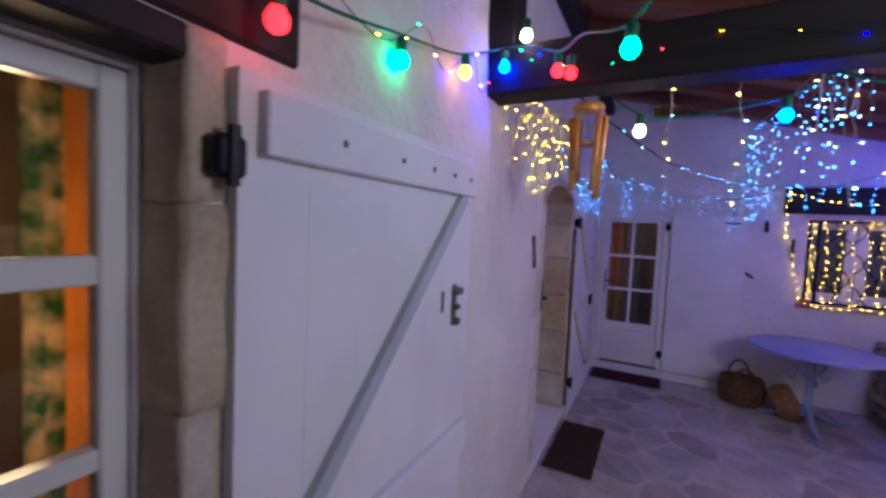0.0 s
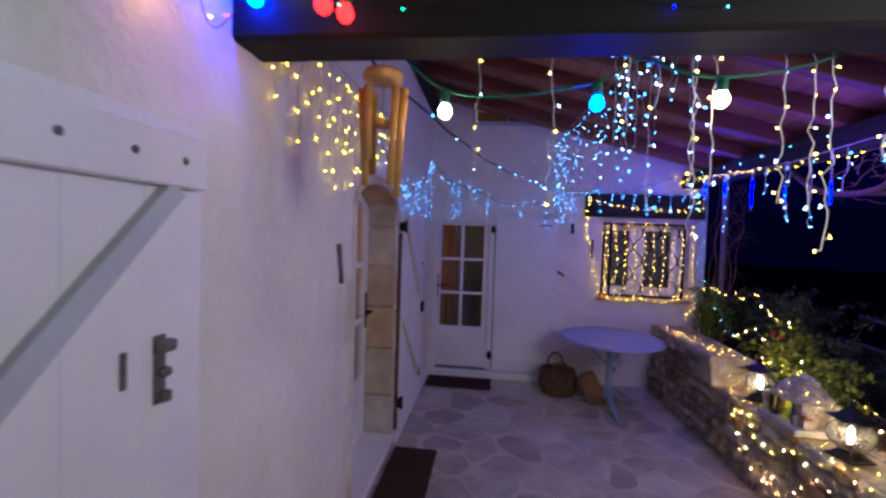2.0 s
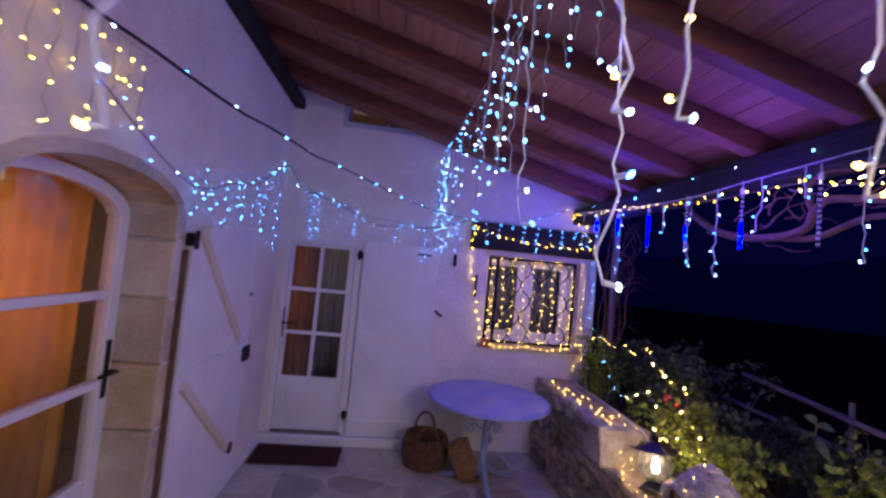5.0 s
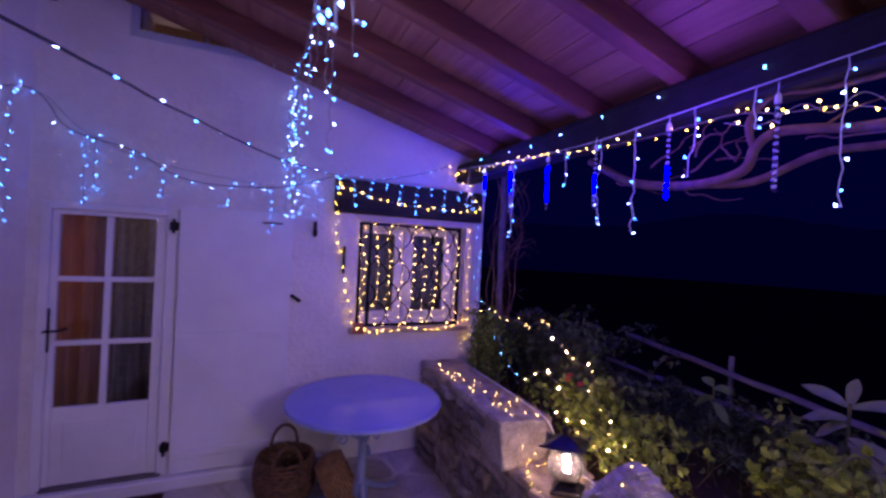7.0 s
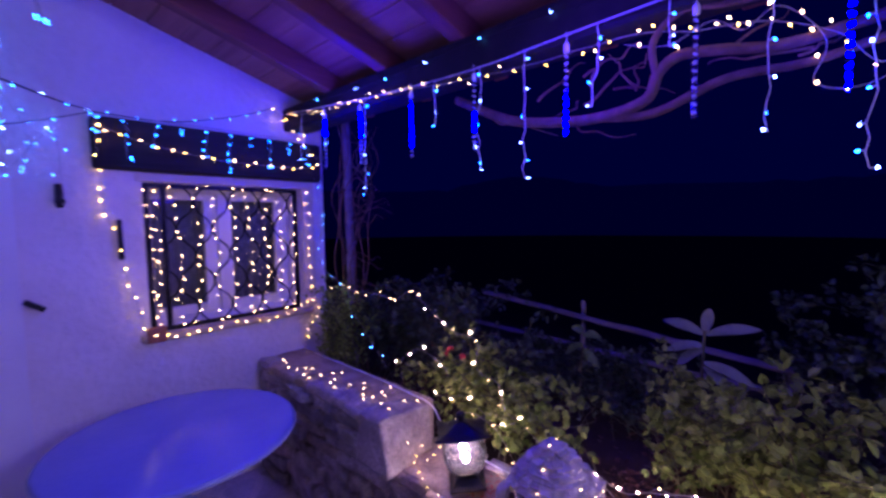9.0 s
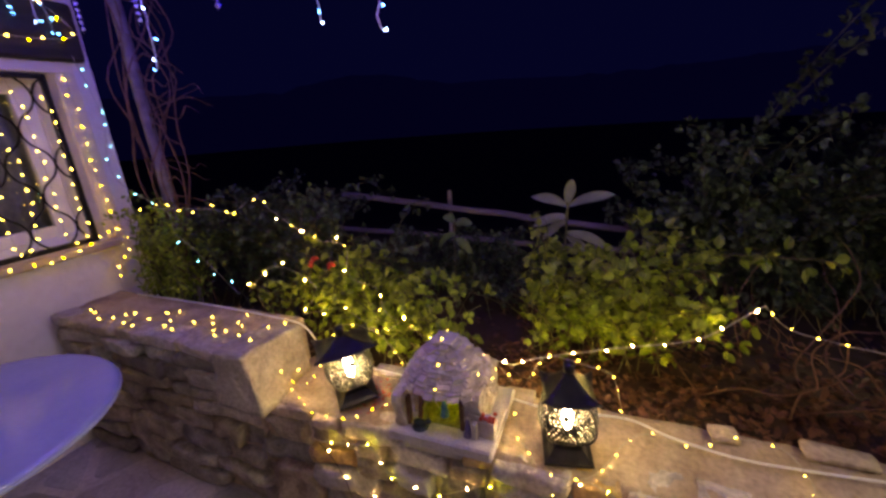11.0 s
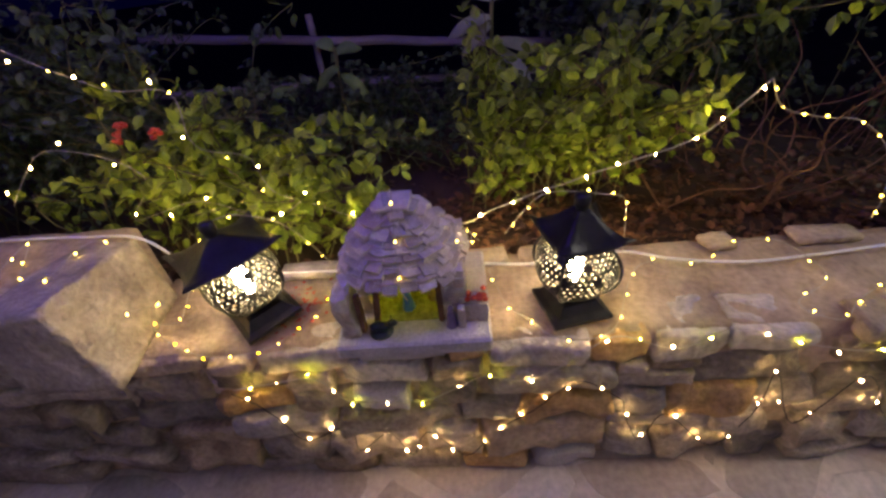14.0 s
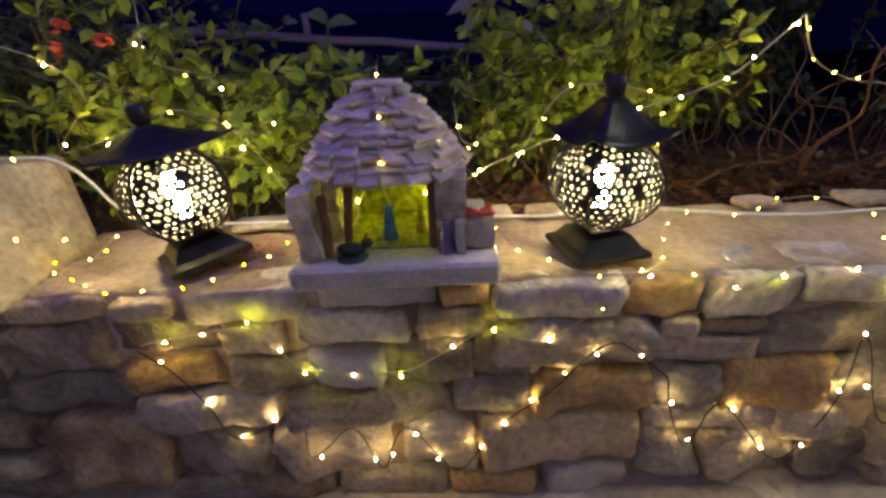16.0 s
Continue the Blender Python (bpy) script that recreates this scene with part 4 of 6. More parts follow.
LOW, HIGH, STEP_Y = 0.565, 0.765, 4.19


def wall_box(y0, y1, top):
    """The wall's bed, with an uneven top."""
    b = bmesh.new()
    nx, ny = 10, int((y1 - y0) / 0.035)
    grid = []
    for k in range(ny + 1):
        y = y0 + (y1 - y0) * k / ny
        row = []
        for i in range(nx + 1):
            x = SF + 0.03 + (SB - SF - 0.03) * i / nx
            row.append(b.verts.new((x, y, top + 0.010 * noise.noise((x * 9, y * 9, 1)) + 0.006 * noise.noise((x * 30, y * 30, 4)))))
        grid.append(row)
    for r0, r1 in zip(grid, grid[1:]):
        for i in range(nx):
            b.faces.new((r0[i], r0[i + 1], r1[i + 1], r1[i]))
    edge = grid[0] + [r[-1] for r in grid[1:]] + grid[-1][-2::-1] + [r[0] for r in grid[-2:0:-1]]
    low = [b.verts.new((v.co.x, v.co.y, -0.1)) for v in edge]
    n = len(edge)
    for i in range(n):
        b.faces.new((edge[i], edge[(i + 1) % n], low[(i + 1) % n], low[i]))
    return b


stonewall = thing("stone_wall", (2.1, 3.3, 0), "low dry-stone terrace wall of rough beige blocks", "stone wall", kind="structure")
TOPBED = material("wall_top_mortar", (0.26, 0.20, 0.14), (0.46, 0.37, 0.27), 0.9, 7, 60, 0.9, fine=0.5)
part("bed", wall_box(-4.0, STEP_Y - 0.02, LOW - 0.012), TOPBED, stonewall, "earthy mortar bed on top", smooth=True)
part("bed", wall_box(STEP_Y, WY - 0.004, HIGH - 0.012), TOPBED, stonewall, smooth=True)
part("core", B(SF + 0.05, SF + 0.08, -4.0, WY - 0.01, -0.05, 0.5), MORTAR, stonewall)


def stones(y0, y1, z0, z1, rng, caps):
    z = z0
    first = True
    while z < z1 - 0.02:
        h = rng.uniform(0.06, 0.14) if not first else rng.uniform(0.06, 0.09)
        if z1 - z < 0.07:
            h = z1 - z
        elif z + h > z1 - 0.05:
            h = z1 - 0.05 - z if z1 - z > 0.11 else z1 - z
        first = False
        y = y0 - rng.uniform(0, 0.1)
        while y < y1 - 0.01:
            w = rng.uniform(0.12, 0.42) if h < 0.10 else rng.uniform(0.14, 0.38)
            a, e = max(y, y0), min(y + w, y1)
            if e > y1 - 0.06:
                e = y1
            if e - a > 0.03:
                hh = h * rng.uniform(0.80, 1.0) - 0.004 if z + h < z1 - 0.001 else h
                d = rng.uniform(0.09, 0.13)
                bm = rough_block(bmesh.new(), d, e - a - rng.uniform(0.003, 0.018), hh, rng, 0.26, 3, 0.10)
                part("stone", bm, STONE if z + h < z1 - 0.001 or not caps else CAP, stonewall, smooth=True,
                     m=Matrix.Translation((SF + d / 2 + rng.uniform(-0.016, 0.016), (a + e) / 2, z + hh / 2 + rng.uniform(0, 0.006))) @ Matrix.Rotation(rng.uniform(-0.07, 0.07), 4, "X") @ Matrix.Rotation(rng.uniform(-0.12, 0.12), 4, "Z"))
            y = e if e == y1 else y + w
        z += h


def stepped_block():
    """The big pale block whose slanting face ends the higher part of the wall."""
    b = bmesh.new()
    bmesh.ops.create_cube(b, size=1)
    bmesh.ops.subdivide_edges(b, edges=b.edges[:], cuts=13, use_grid_fill=True)
    for v in b.verts:
        u = Vector((v.co.x + 0.5, v.co.y + 0.5, v.co.z + 0.5))
        x = SF - 0.032 + u.x * 0.325 - 0.03 * (1 - u.z)
        y = 4.155 + u.y * 0.15 - (1 - u.z) * (0.085 - 0.045 * u.x) * (1 - u.y)
        z = LOW - 0.012 + u.z * (HIGH - LOW + 0.03) - 0.035 * u.x * u.x * u.z
        p = Vector((x, y, z))
        v.co = p + 0.006 * noise.noise_vector(p * 8) + 0.003 * noise.noise_vector(p * 35)
    return b


part("end_block", stepped_block(), CAP, stonewall, "large pale stone block at the step in the wall", smooth=True)

# ---- ground beyond the wall ----


def bank(x, y):
    if x < SB - 0.02:
        return -0.13
    s = min(1.0, (x - SB + 0.02) / 0.05)
    near = 0.50 + 0.05 * noise.noise((x * 1.2, y * 1.2, 0)) + 0.03 * noise.noise((x * 4, y * 4, 3))
    if x > 3.6:
        near -= min(1.6, (x - 3.6) * 0.18)
    return -0.13 + s * (near + 0.13)


b = bmesh.new()
gxs = [-900, -300, -80, -30, -10, -4, 0, 2.2, 2.279, 2.32] + [2.4 + 0.1 * i for i in range(22)] + [5, 6, 8, 12, 20, 40, 90, 300, 900]
gys = [-900, -300, -80, -30, -12, -6, -3] + [-2 + 0.14 * i for i in range(65)] + [8, 10, 14, 22, 45, 90, 300, 900]
grid = [[b.verts.new((x, y, bank(x, y))) for x in gxs] for y in gys]
for r0, r1 in zip(grid, grid[1:]):
    for i in range(len(gxs) - 1):
        b.faces.new((r0[i], r0[i + 1], r1[i + 1], r1[i]))
solo("ground", b, SOIL, "dark garden soil beyond the terrace", "ground", kind="structure", smooth=True)

# dark wooded skyline, its night haze painted as a faint blue glow
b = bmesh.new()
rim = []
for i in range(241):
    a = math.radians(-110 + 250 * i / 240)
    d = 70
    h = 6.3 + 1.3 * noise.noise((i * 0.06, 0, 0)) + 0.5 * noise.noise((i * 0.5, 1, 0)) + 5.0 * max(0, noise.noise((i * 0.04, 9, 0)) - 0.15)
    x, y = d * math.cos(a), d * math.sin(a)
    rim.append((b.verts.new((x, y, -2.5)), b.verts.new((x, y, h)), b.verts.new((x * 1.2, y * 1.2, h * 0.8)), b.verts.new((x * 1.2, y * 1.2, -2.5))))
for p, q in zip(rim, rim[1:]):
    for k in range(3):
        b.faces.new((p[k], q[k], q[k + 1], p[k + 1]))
solo("backdrop", b, NIGHT, "dark silhouette of distant woods at night with a faint navy haze glow", "backdrop", kind="structure")

# fence
fence = thing("fence", (3.48, 3.9, 0.45), "weathered rustic two-rail wooden fence", "fence")


def pole(p, q, r, rng):
    p, q = Vector(p), Vector(q)
    n = 10
    return tube(bmesh.new(), [p.lerp(q, i / n) + 0.012 * noise.noise_vector(p + Vector((i * 0.7, 0, 0))) for i in range(n + 1)], r, 7)


fr = random.Random(5)
part("rail", pole((3.50, 4.75, 1.10), (3.46, 2.75, 0.90), 0.021, fr), FENCEWOOD, fence, smooth=True)
part("rail", pole((3.50, 4.95, 0.84), (3.46, 2.75, 0.775), 0.019, fr), FENCEWOOD, fence, smooth=True)
for y, top in ((3.91, 1.12), (2.80, 0.95)):
    part("post", pole((3.53, y, 0.40), (3.53, y, top), 0.017, fr), FENCEWOOD, fence, smooth=True)

# pole and old vine at the house corner
vp = thing("vine_post", (2.54, 5.2, 0.5), "pale wooden pole wrapped by a bare climbing vine", "post")
part("pole", pole((2.54, 5.22, 0.4), (2.56, 5.30, 2.52), 0.030, fr), FENCEWOOD, vp, smooth=True)
vr = random.Random(11)
for k in range(9):
    a0 = vr.uniform(0, 6.28)
    pts = []
    for i in range(9):
        z = 0.45 + 1.9 * i / 8
        rr = 0.055 + 0.06 * vr.random() * (1 + i / 8)
        pts.append((2.54 + rr * math.cos(a0 + i * vr.uniform(0.3, 0.6)), 5.22 + rr * math.sin(a0 + i * 0.45), z))
    part("stem", tube(bmesh.new(), spline(pts, 4), vr.uniform(0.004, 0.009), 5, 0.003), BARK, vp)
for k in range(16):
    z = vr.uniform(1.0, 2.35)
    a = vr.uniform(-2.2, 1.2)
    pts = [(2.54, 5.22, z)]
    for i in range(1, 6):
        pts.append((pts[-1][0] + 0.06 * math.cos(a) + vr.uniform(-0.03, 0.03), pts[-1][1] + 0.06 * math.sin(a) + vr.uniform(-0.03, 0.03), pts[-1][2] + vr.uniform(-0.06, 0.04)))
    part("twig", tube(bmesh.new(), spline(pts, 3), 0.005, 4, 0.0015), BARK, vp)

# bare vine along the eave
vine = thing("climbing_vine", (2.3, 3.1, 2.1), "bare twisted climbing vine under the eave", "vine")
for pts, r in (([(2.42, 4.1, 2.30), (2.34, 3.77, 2.14), (2.3, 3.55, 2.08), (2.3, 3.33, 2.06), (2.3, 3.17, 2.09), (2.3, 3.13, 2.17), (2.3, 3.07, 2.21), (2.3, 2.97, 2.20), (2.3, 2.80, 2.17), (2.3, 2.6, 2.19), (2.32, 2.2, 2.22), (2.3, 1.7, 2.28)], 0.022),
               ([(2.3, 3.33, 2.06), (2.33, 3.15, 2.05), (2.34, 2.95, 2.12), (2.3, 2.75, 2.11), (2.3, 2.5, 2.15), (2.34, 2.1, 2.15)], 0.016),
               ([(2.3, 3.13, 2.15), (2.27, 3.14, 2.26), (2.26, 3.05, 2.33), (2.27, 2.9, 2.31), (2.27, 2.5, 2.30)], 0.013)):
    part("stem", tube(bmesh.new(), spline(pts, 6), r, 7, r * 0.6), BARK, vine, smooth=True)
for k in range(15):
    y = vr.uniform(2.2, 3.8)
    p = [(2.3, y, 2.08 + vr.uniform(0, 0.14))]
    a = vr.uniform(0, 6.28)
    for i in range(6):
        p.append((p[-1][0] + vr.uniform(-0.02, 0.035), p[-1][1] + 0.04 * math.cos(a) + vr.uniform(-0.02, 0.02), p[-1][2] + 0.03 * math.sin(a) + vr.uniform(-0.025, 0.015)))
    part("twig", tube(bmesh.new(), spline(p, 3), 0.005, 4, 0.0015), BARK, vine)

# ---- plants ----


def leaf_into(verts, faces, p, d, up, long, wide):
    side = d.cross(up)
    side = side.normalized() if side.length > 1e-5 else d.orthogonal().normalized()
    nrm = side.cross(d)
    i = len(verts)
    verts += [p, p + d * long * 0.30 + side * wide * 0.45 + nrm * wide * 0.12, p + d * long * 0.68 + side * wide * 0.42 + nrm * wide * 0.10, p + d * long - nrm * long * 0.10,
              p + d * long * 0.68 - side * wide * 0.42 + nrm * wide * 0.10, p + d * long * 0.30 - side * wide * 0.45 + nrm * wide * 0.12, p + d * long * 0.5]
    faces += [(i, i + 1, i + 6), (i + 1, i + 2, i + 6), (i + 2, i + 3, i + 6), (i + 3, i + 4, i + 6), (i + 4, i + 5, i + 6), (i + 5, i, i + 6)]


def rnd(r):
    while True:
        v = Vector((r.uniform(-1, 1), r.uniform(-1, 1), r.uniform(-1, 1)))
        if 0.05 < v.length < 1:
            return v.normalized()


def shrub(name, label, base, spread, tips, canes, seed, leaf, mat, lean=(0, 0, 0), density=0.02, stemmat=TWIG, category="shrub", trio=True):
    """Arching canes from base (x, y ranges) to the tip region (centre, half size), leaves in threes along them."""
    r = random.Random(seed)
    t = thing(name, (base[0], base[1], base[2]), label, category)
    sb = bmesh.new()
    verts, faces = [], []
    for c in range(canes):
        p0 = Vector((base[0] + r.uniform(-1, 1) * spread[0], base[1] + r.uniform(-1, 1) * spread[1], bank(max(2.36, base[0]), base[1]) - 0.02))
        ctr, half = tips[c % len(tips)]
        p2 = Vector([ctr[i] + r.uniform(-1, 1) * half[i] for i in range(3)])
        p1 = p0.lerp(p2, 0.5) + Vector((r.uniform(-0.1, 0.1), r.uniform(-0.1, 0.1), r.uniform(0.05, 0.25)))
        line = spline([p0, p1, p2, p2 + Vector((r.uniform(-0.1, 0.1), r.uniform(-0.12, 0.12), r.uniform(-0.10, 0.06)))], 5)
        line = [q + 0.02 * noise.noise_vector(q * 7) for q in line]
        for q in line:
            q.x = max(q.x, 2.31 + 0.02 * r.random()) if q.z < 0.62 else q.x
        tube(sb, line, 0.0035, 4, 0.0012)
        n = len(line)
        for k, q in enumerate(lay(line, density, r)):
            if q.z < 0.56 + 0.12 * r.random():
                continue
            d = (rnd(r) + Vector((-0.25, 0, 0.15))).normalized()
            for j in range(3 if trio else 1):
                dd = (d + 0.7 * rnd(r)).normalized()
                s = leaf * r.uniform(0.6, 1.2)
                up = (Vector((-0.5, 0, 1)) + 0.8 * rnd(r)).normalized()
                leaf_into(verts, faces, q + d * leaf * 0.5 + dd * leaf * 0.15, dd, up, s, s * 0.64)
    part("stem", sb, stemmat, t)
    me = bpy.data.meshes.new("foliage")
    me.from_pydata([tuple(v) for v in verts], [], faces)
    me.materials.append(mat)
    ob = link("foliage", me, t)
    tagged(ob, kind="stuff")
    return t


def leaf_mat(name, c1, c2):
    m = material(name, c1, c2, 0.45, 7, 60, 0.1)
    n, ln = m.node_tree.nodes, m.node_tree.links
    geo = [k for k in n if k.bl_idname == "ShaderNodeNewGeometry"][0]
    b = n["Principled BSDF"]
    src = b.inputs["Base Color"].links[0].from_socket
    hsv = n.new("ShaderNodeHueSaturation")
    mr = n.new("ShaderNodeMapRange")
    mr.inputs["To Min"].default_value, mr.inputs["To Max"].default_value = 0.55, 1.5
    ln.new(geo.outputs["Random Per Island"], mr.inputs["Value"])
    ln.new(mr.outputs["Result"], hsv.inputs["Value"])
    ln.new(src, hsv.inputs["Color"])
    ln.new(hsv.outputs["Color"], b.inputs["Base Color"])
    tr = n.new("ShaderNodeBsdfTranslucent")
    mix = n.new("ShaderNodeMixShader")
    mix.inputs[0].default_value = 0.3
    ln.new(hsv.outputs["Color"], tr.inputs["Color"])
    ln.new(b.outputs[0], mix.inputs[1])
    ln.new(tr.outputs[0], mix.inputs[2])
    ln.new(mix.outputs[0], n["Material Output"].inputs[0])
    return m


# two leaf colours carry the light: brightened near the LEDs, darkened where unlit
ROSE = leaf_mat("rose_leaf", (0.14, 0.21, 0.018), (0.29, 0.36, 0.05))
SHADE = leaf_mat("shaded_leaf", (0.045, 0.07, 0.03), (0.10, 0.135, 0.06))
# climbing rose behind the first lantern
shrub("rose_bush", "leafy green climbing rose behind the stone wall", (2.55, 3.95, 0.5), (0.20, 0.5), [((2.47, 3.72, 0.78), (0.12, 0.28, 0.14)), ((2.46, 4.12, 0.80), (0.14, 0.38, 0.14)), ((2.44, 4.3, 0.92), (0.12, 0.4, 0.14)), ((2.40, 3.62, 0.74), (0.08, 0.22, 0.12)), ((2.45, 3.95, 0.92), (0.1, 0.3, 0.18))], 54, 21, 0.044, ROSE, density=0.044)
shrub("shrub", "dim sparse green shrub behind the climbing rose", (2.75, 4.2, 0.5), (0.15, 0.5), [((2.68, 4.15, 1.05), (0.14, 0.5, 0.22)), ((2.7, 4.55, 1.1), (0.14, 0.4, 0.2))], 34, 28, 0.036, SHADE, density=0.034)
# rose on the other side of the stone hut
shrub("rose_bush", "leafy green rose arching over the stone wall", (2.75, 2.95, 0.5), (0.15, 0.3), [((2.58, 2.85, 1.0), (0.14, 0.32, 0.18)), ((2.52, 2.60, 1.0), (0.12, 0.28, 0.18)), ((2.56, 2.9, 0.80), (0.15, 0.28, 0.12)), ((2.65, 3.05, 0.95), (0.15, 0.22, 0.2)), ((2.5, 2.75, 0.85), (0.08, 0.3, 0.1))], 62, 22, 0.043, ROSE, density=0.039)
shrub("shrub", "dim shrub in the garden, shade put into its leaf colour", (2.9, 4.9, 0.5), (0.3, 0.5), [((2.75, 4.9, 1.05), (0.25, 0.4, 0.2)), ((3.0, 4.6, 1.1), (0.3, 0.4, 0.2)), ((2.55, 5.05, 1.0), (0.1, 0.15, 0.15))], 55, 23, 0.030, SHADE)
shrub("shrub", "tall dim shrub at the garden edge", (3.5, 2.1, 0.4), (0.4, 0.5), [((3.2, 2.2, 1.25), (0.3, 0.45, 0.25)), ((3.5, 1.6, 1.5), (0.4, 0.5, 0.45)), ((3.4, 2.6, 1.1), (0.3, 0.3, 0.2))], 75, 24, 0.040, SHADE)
shrub("shrub", "tall thin shrub with sparse leaves coloured as in shade", (3.0, 1.3, 0.45), (0.3, 0.4), [((2.9, 1.35, 1.5), (0.35, 0.4, 0.5)), ((3.1, 0.9, 1.3), (0.3, 0.4, 0.5))], 40, 25, 0.035, SHADE, density=0.035, stemmat=BARK)
shrub("shrub", "low undergrowth by the fence, coloured as in shade", (3.3, 3.7, 0.45), (0.4, 0.9), [((3.2, 3.8, 0.75), (0.35, 0.7, 0.18))], 55, 26, 0.032, SHADE)
shrub("ivy_bush", "small dense green bush beside the vine pole", (2.42, 5.2, 0.7), (0.05, 0.12), [((2.40, 5.12, 1.15), (0.1, 0.18, 0.14)), ((2.42, 5.2, 0.95), (0.1, 0.18, 0.14))], 46, 27, 0.024, ROSE)

# plants with large pale leaves


def big_leaf(parent, base, ang, el, long, mat=PALELEAF):
    d = Vector((math.cos(ang) * math.cos(el) * 0.5, math.sin(ang) * math.cos(el), math.sin(el)))
    b = bmesh.new()
    side = d.cross(Vector((-0.8, 0, 0.6))).normalized()
    nrm = side.cross(d).normalized()
    rows = []
    for i in range(11):
        u = i / 10
        w = 0.026 * math.sin(math.pi * min(1, u * 0.97 + 0.03)) ** 0.8 * (1 if u < 0.98 else 0.2)
        c = Vector(base) + d * long * u - Vector((0, 0, 1)) * 0.05 * u * u
        wave = 0.004 * math.sin(9 * u + ang)
        rows.append([b.verts.new(c + side * w + nrm * (w * 0.3 + wave)), b.verts.new(c), b.verts.new(c - side * w + nrm * (w * 0.3 - wave))])
    for p, q in zip(rows, rows[1:]):
        b.faces.new((p[0], p[1], q[1], q[0]))
        b.faces.new((p[1], p[2], q[2], q[1]))
    part("leaf", b, mat, parent, smooth=True)


lp = thing("large_leaf_plant", (2.97, 3.1, 0.5), "plant with long pale green leaves by the fence", "plant")
part("stem", tube(bmesh.new(), spline([(3.0, 3.12, 0.45), (2.98, 3.10, 0.85), (2.97, 3.09, 1.17)], 5), 0.007, 5), TWIG, lp)
for ang, el, long, z in ((1.75, 0.50, 0.20, 1.15), (-1.2, 1.45, 0.18, 1.15), (-1.5, 0.46, 0.24, 1.15), (1.7, -0.05, 0.17, 1.10), (1.6, -0.45, 0.13, 1.08), (-1.5, -0.10, 0.20, 1.02), (-1.7, -0.5, 0.17, 1.0)):
    big_leaf(lp, (2.97, 3.09, z), ang, el, long)
sp = thing("large_leaf_plant", (3.05, 3.72, 0.5), "small sapling with a few dull leaves by the fence", "plant")
part("stem", tube(bmesh.new(), spline([(3.05, 3.72, 0.45), (3.02, 3.70, 0.8), (3.0, 3.68, 1.06)], 5), 0.005, 5), TWIG, sp)
for ang, el, long, z in ((1.6, 0.9, 0.11, 1.04), (-1.5, 0.5, 0.12, 1.03), (1.5, -0.3, 0.12, 0.98), (-1.7, -0.4, 0.11, 0.95)):
    big_leaf(sp, (3.0, 3.68, z), ang, el, long, LEAF)

# a few red blooms among the leaves
for k, (x, y, z) in enumerate(((2.36, 4.12, 1.02), (2.38, 4.05, 0.99), (2.40, 4.18, 0.98))):
    bloom = thing("rose_bloom", (x, y, z), "small faded red bloom on the climbing rose", "flower", "rose blooms")
    fr2 = random.Random(80 + k)
    for i in range(9):
        part("petal", ball(bmesh.new(), Vector((x, y, z)) + rnd(fr2) * 0.013, 0.009, 1, 1, 0.6, 6, 4), REDFLOWER, bloom, smooth=True)

# fallen leaves and dry stems
lr = random.Random(31)
verts, faces = [], []
for k in range(2600):
    x, y = SB + 0.02 + abs(lr.gauss(0, 0.35)), lr.uniform(1.2, 3.4) if k % 4 else lr.uniform(1.2, 5.0)
    p = Vector((x, y, bank(max(x, SB + 0.05), y) + lr.uniform(0.0, 0.035)))
    d = (rnd(lr) * Vector((1, 1, 0.4))).normalized()
    leaf_into(verts, faces, p, d, (Vector((0, 0, 1)) + 0.6 * rnd(lr)).normalized(), lr.uniform(0.025, 0.05), lr.uniform(0.015, 0.03))
me = bpy.data.meshes.new("fallen_leaves")
me.from_pydata([tuple(v) for v in verts], [], faces)
me.materials.append(leaf_mat("dry_leaf", (0.08, 0.04, 0.02), (0.17, 0.085, 0.045)))
tagged(link("fallen_leaves", me), "brown fallen leaves on the soil behind the wall", "leaves", kind="stuff")
dry = thing("dry_stems", (2.7, 2.1, 0.5), "tangle of bare brown stems behind the wall", "stems")
for k in range(26):
    p = [(lr.uniform(2.5, 3.0), lr.uniform(1.3, 2.6), 0.5)]
    a = lr.uniform(0, 6.28)
    for i in range(5):
        p.append((p[-1][0] + 0.06 * math.cos(a) + lr.uniform(-0.05, 0.05), p[-1][1] + 0.09 * math.sin(a) + lr.uniform(-0.06, 0.06), p[-1][2] + lr.uniform(0.02, 0.14)))
    part("stem", tube(bmesh.new(), spline(p, 4), lr.uniform(0.003, 0.007), 4, 0.0015), BARK, dry)
# red petals on the wall top
pt = bmesh.new()
for k in range(60):
    x, y = lr.gauss(2.13, 0.05), lr.gauss(3.69, 0.05)
    v = [pt.verts.new((x + 0.006 * math.cos(a + k) * lr.uniform(0.5, 1.3), y + 0.006 * math.sin(a + k), LOW + 0.002 + 0.003 * lr.random())) for a in (0, 1.6, 3.1, 4.7)]
    pt.faces.new(v)
tagged(solo("fallen_petals", pt, REDFLOWER, "scattered small red petals on the wall top", "petals"), kind="stuff")

# ---- lanterns ----


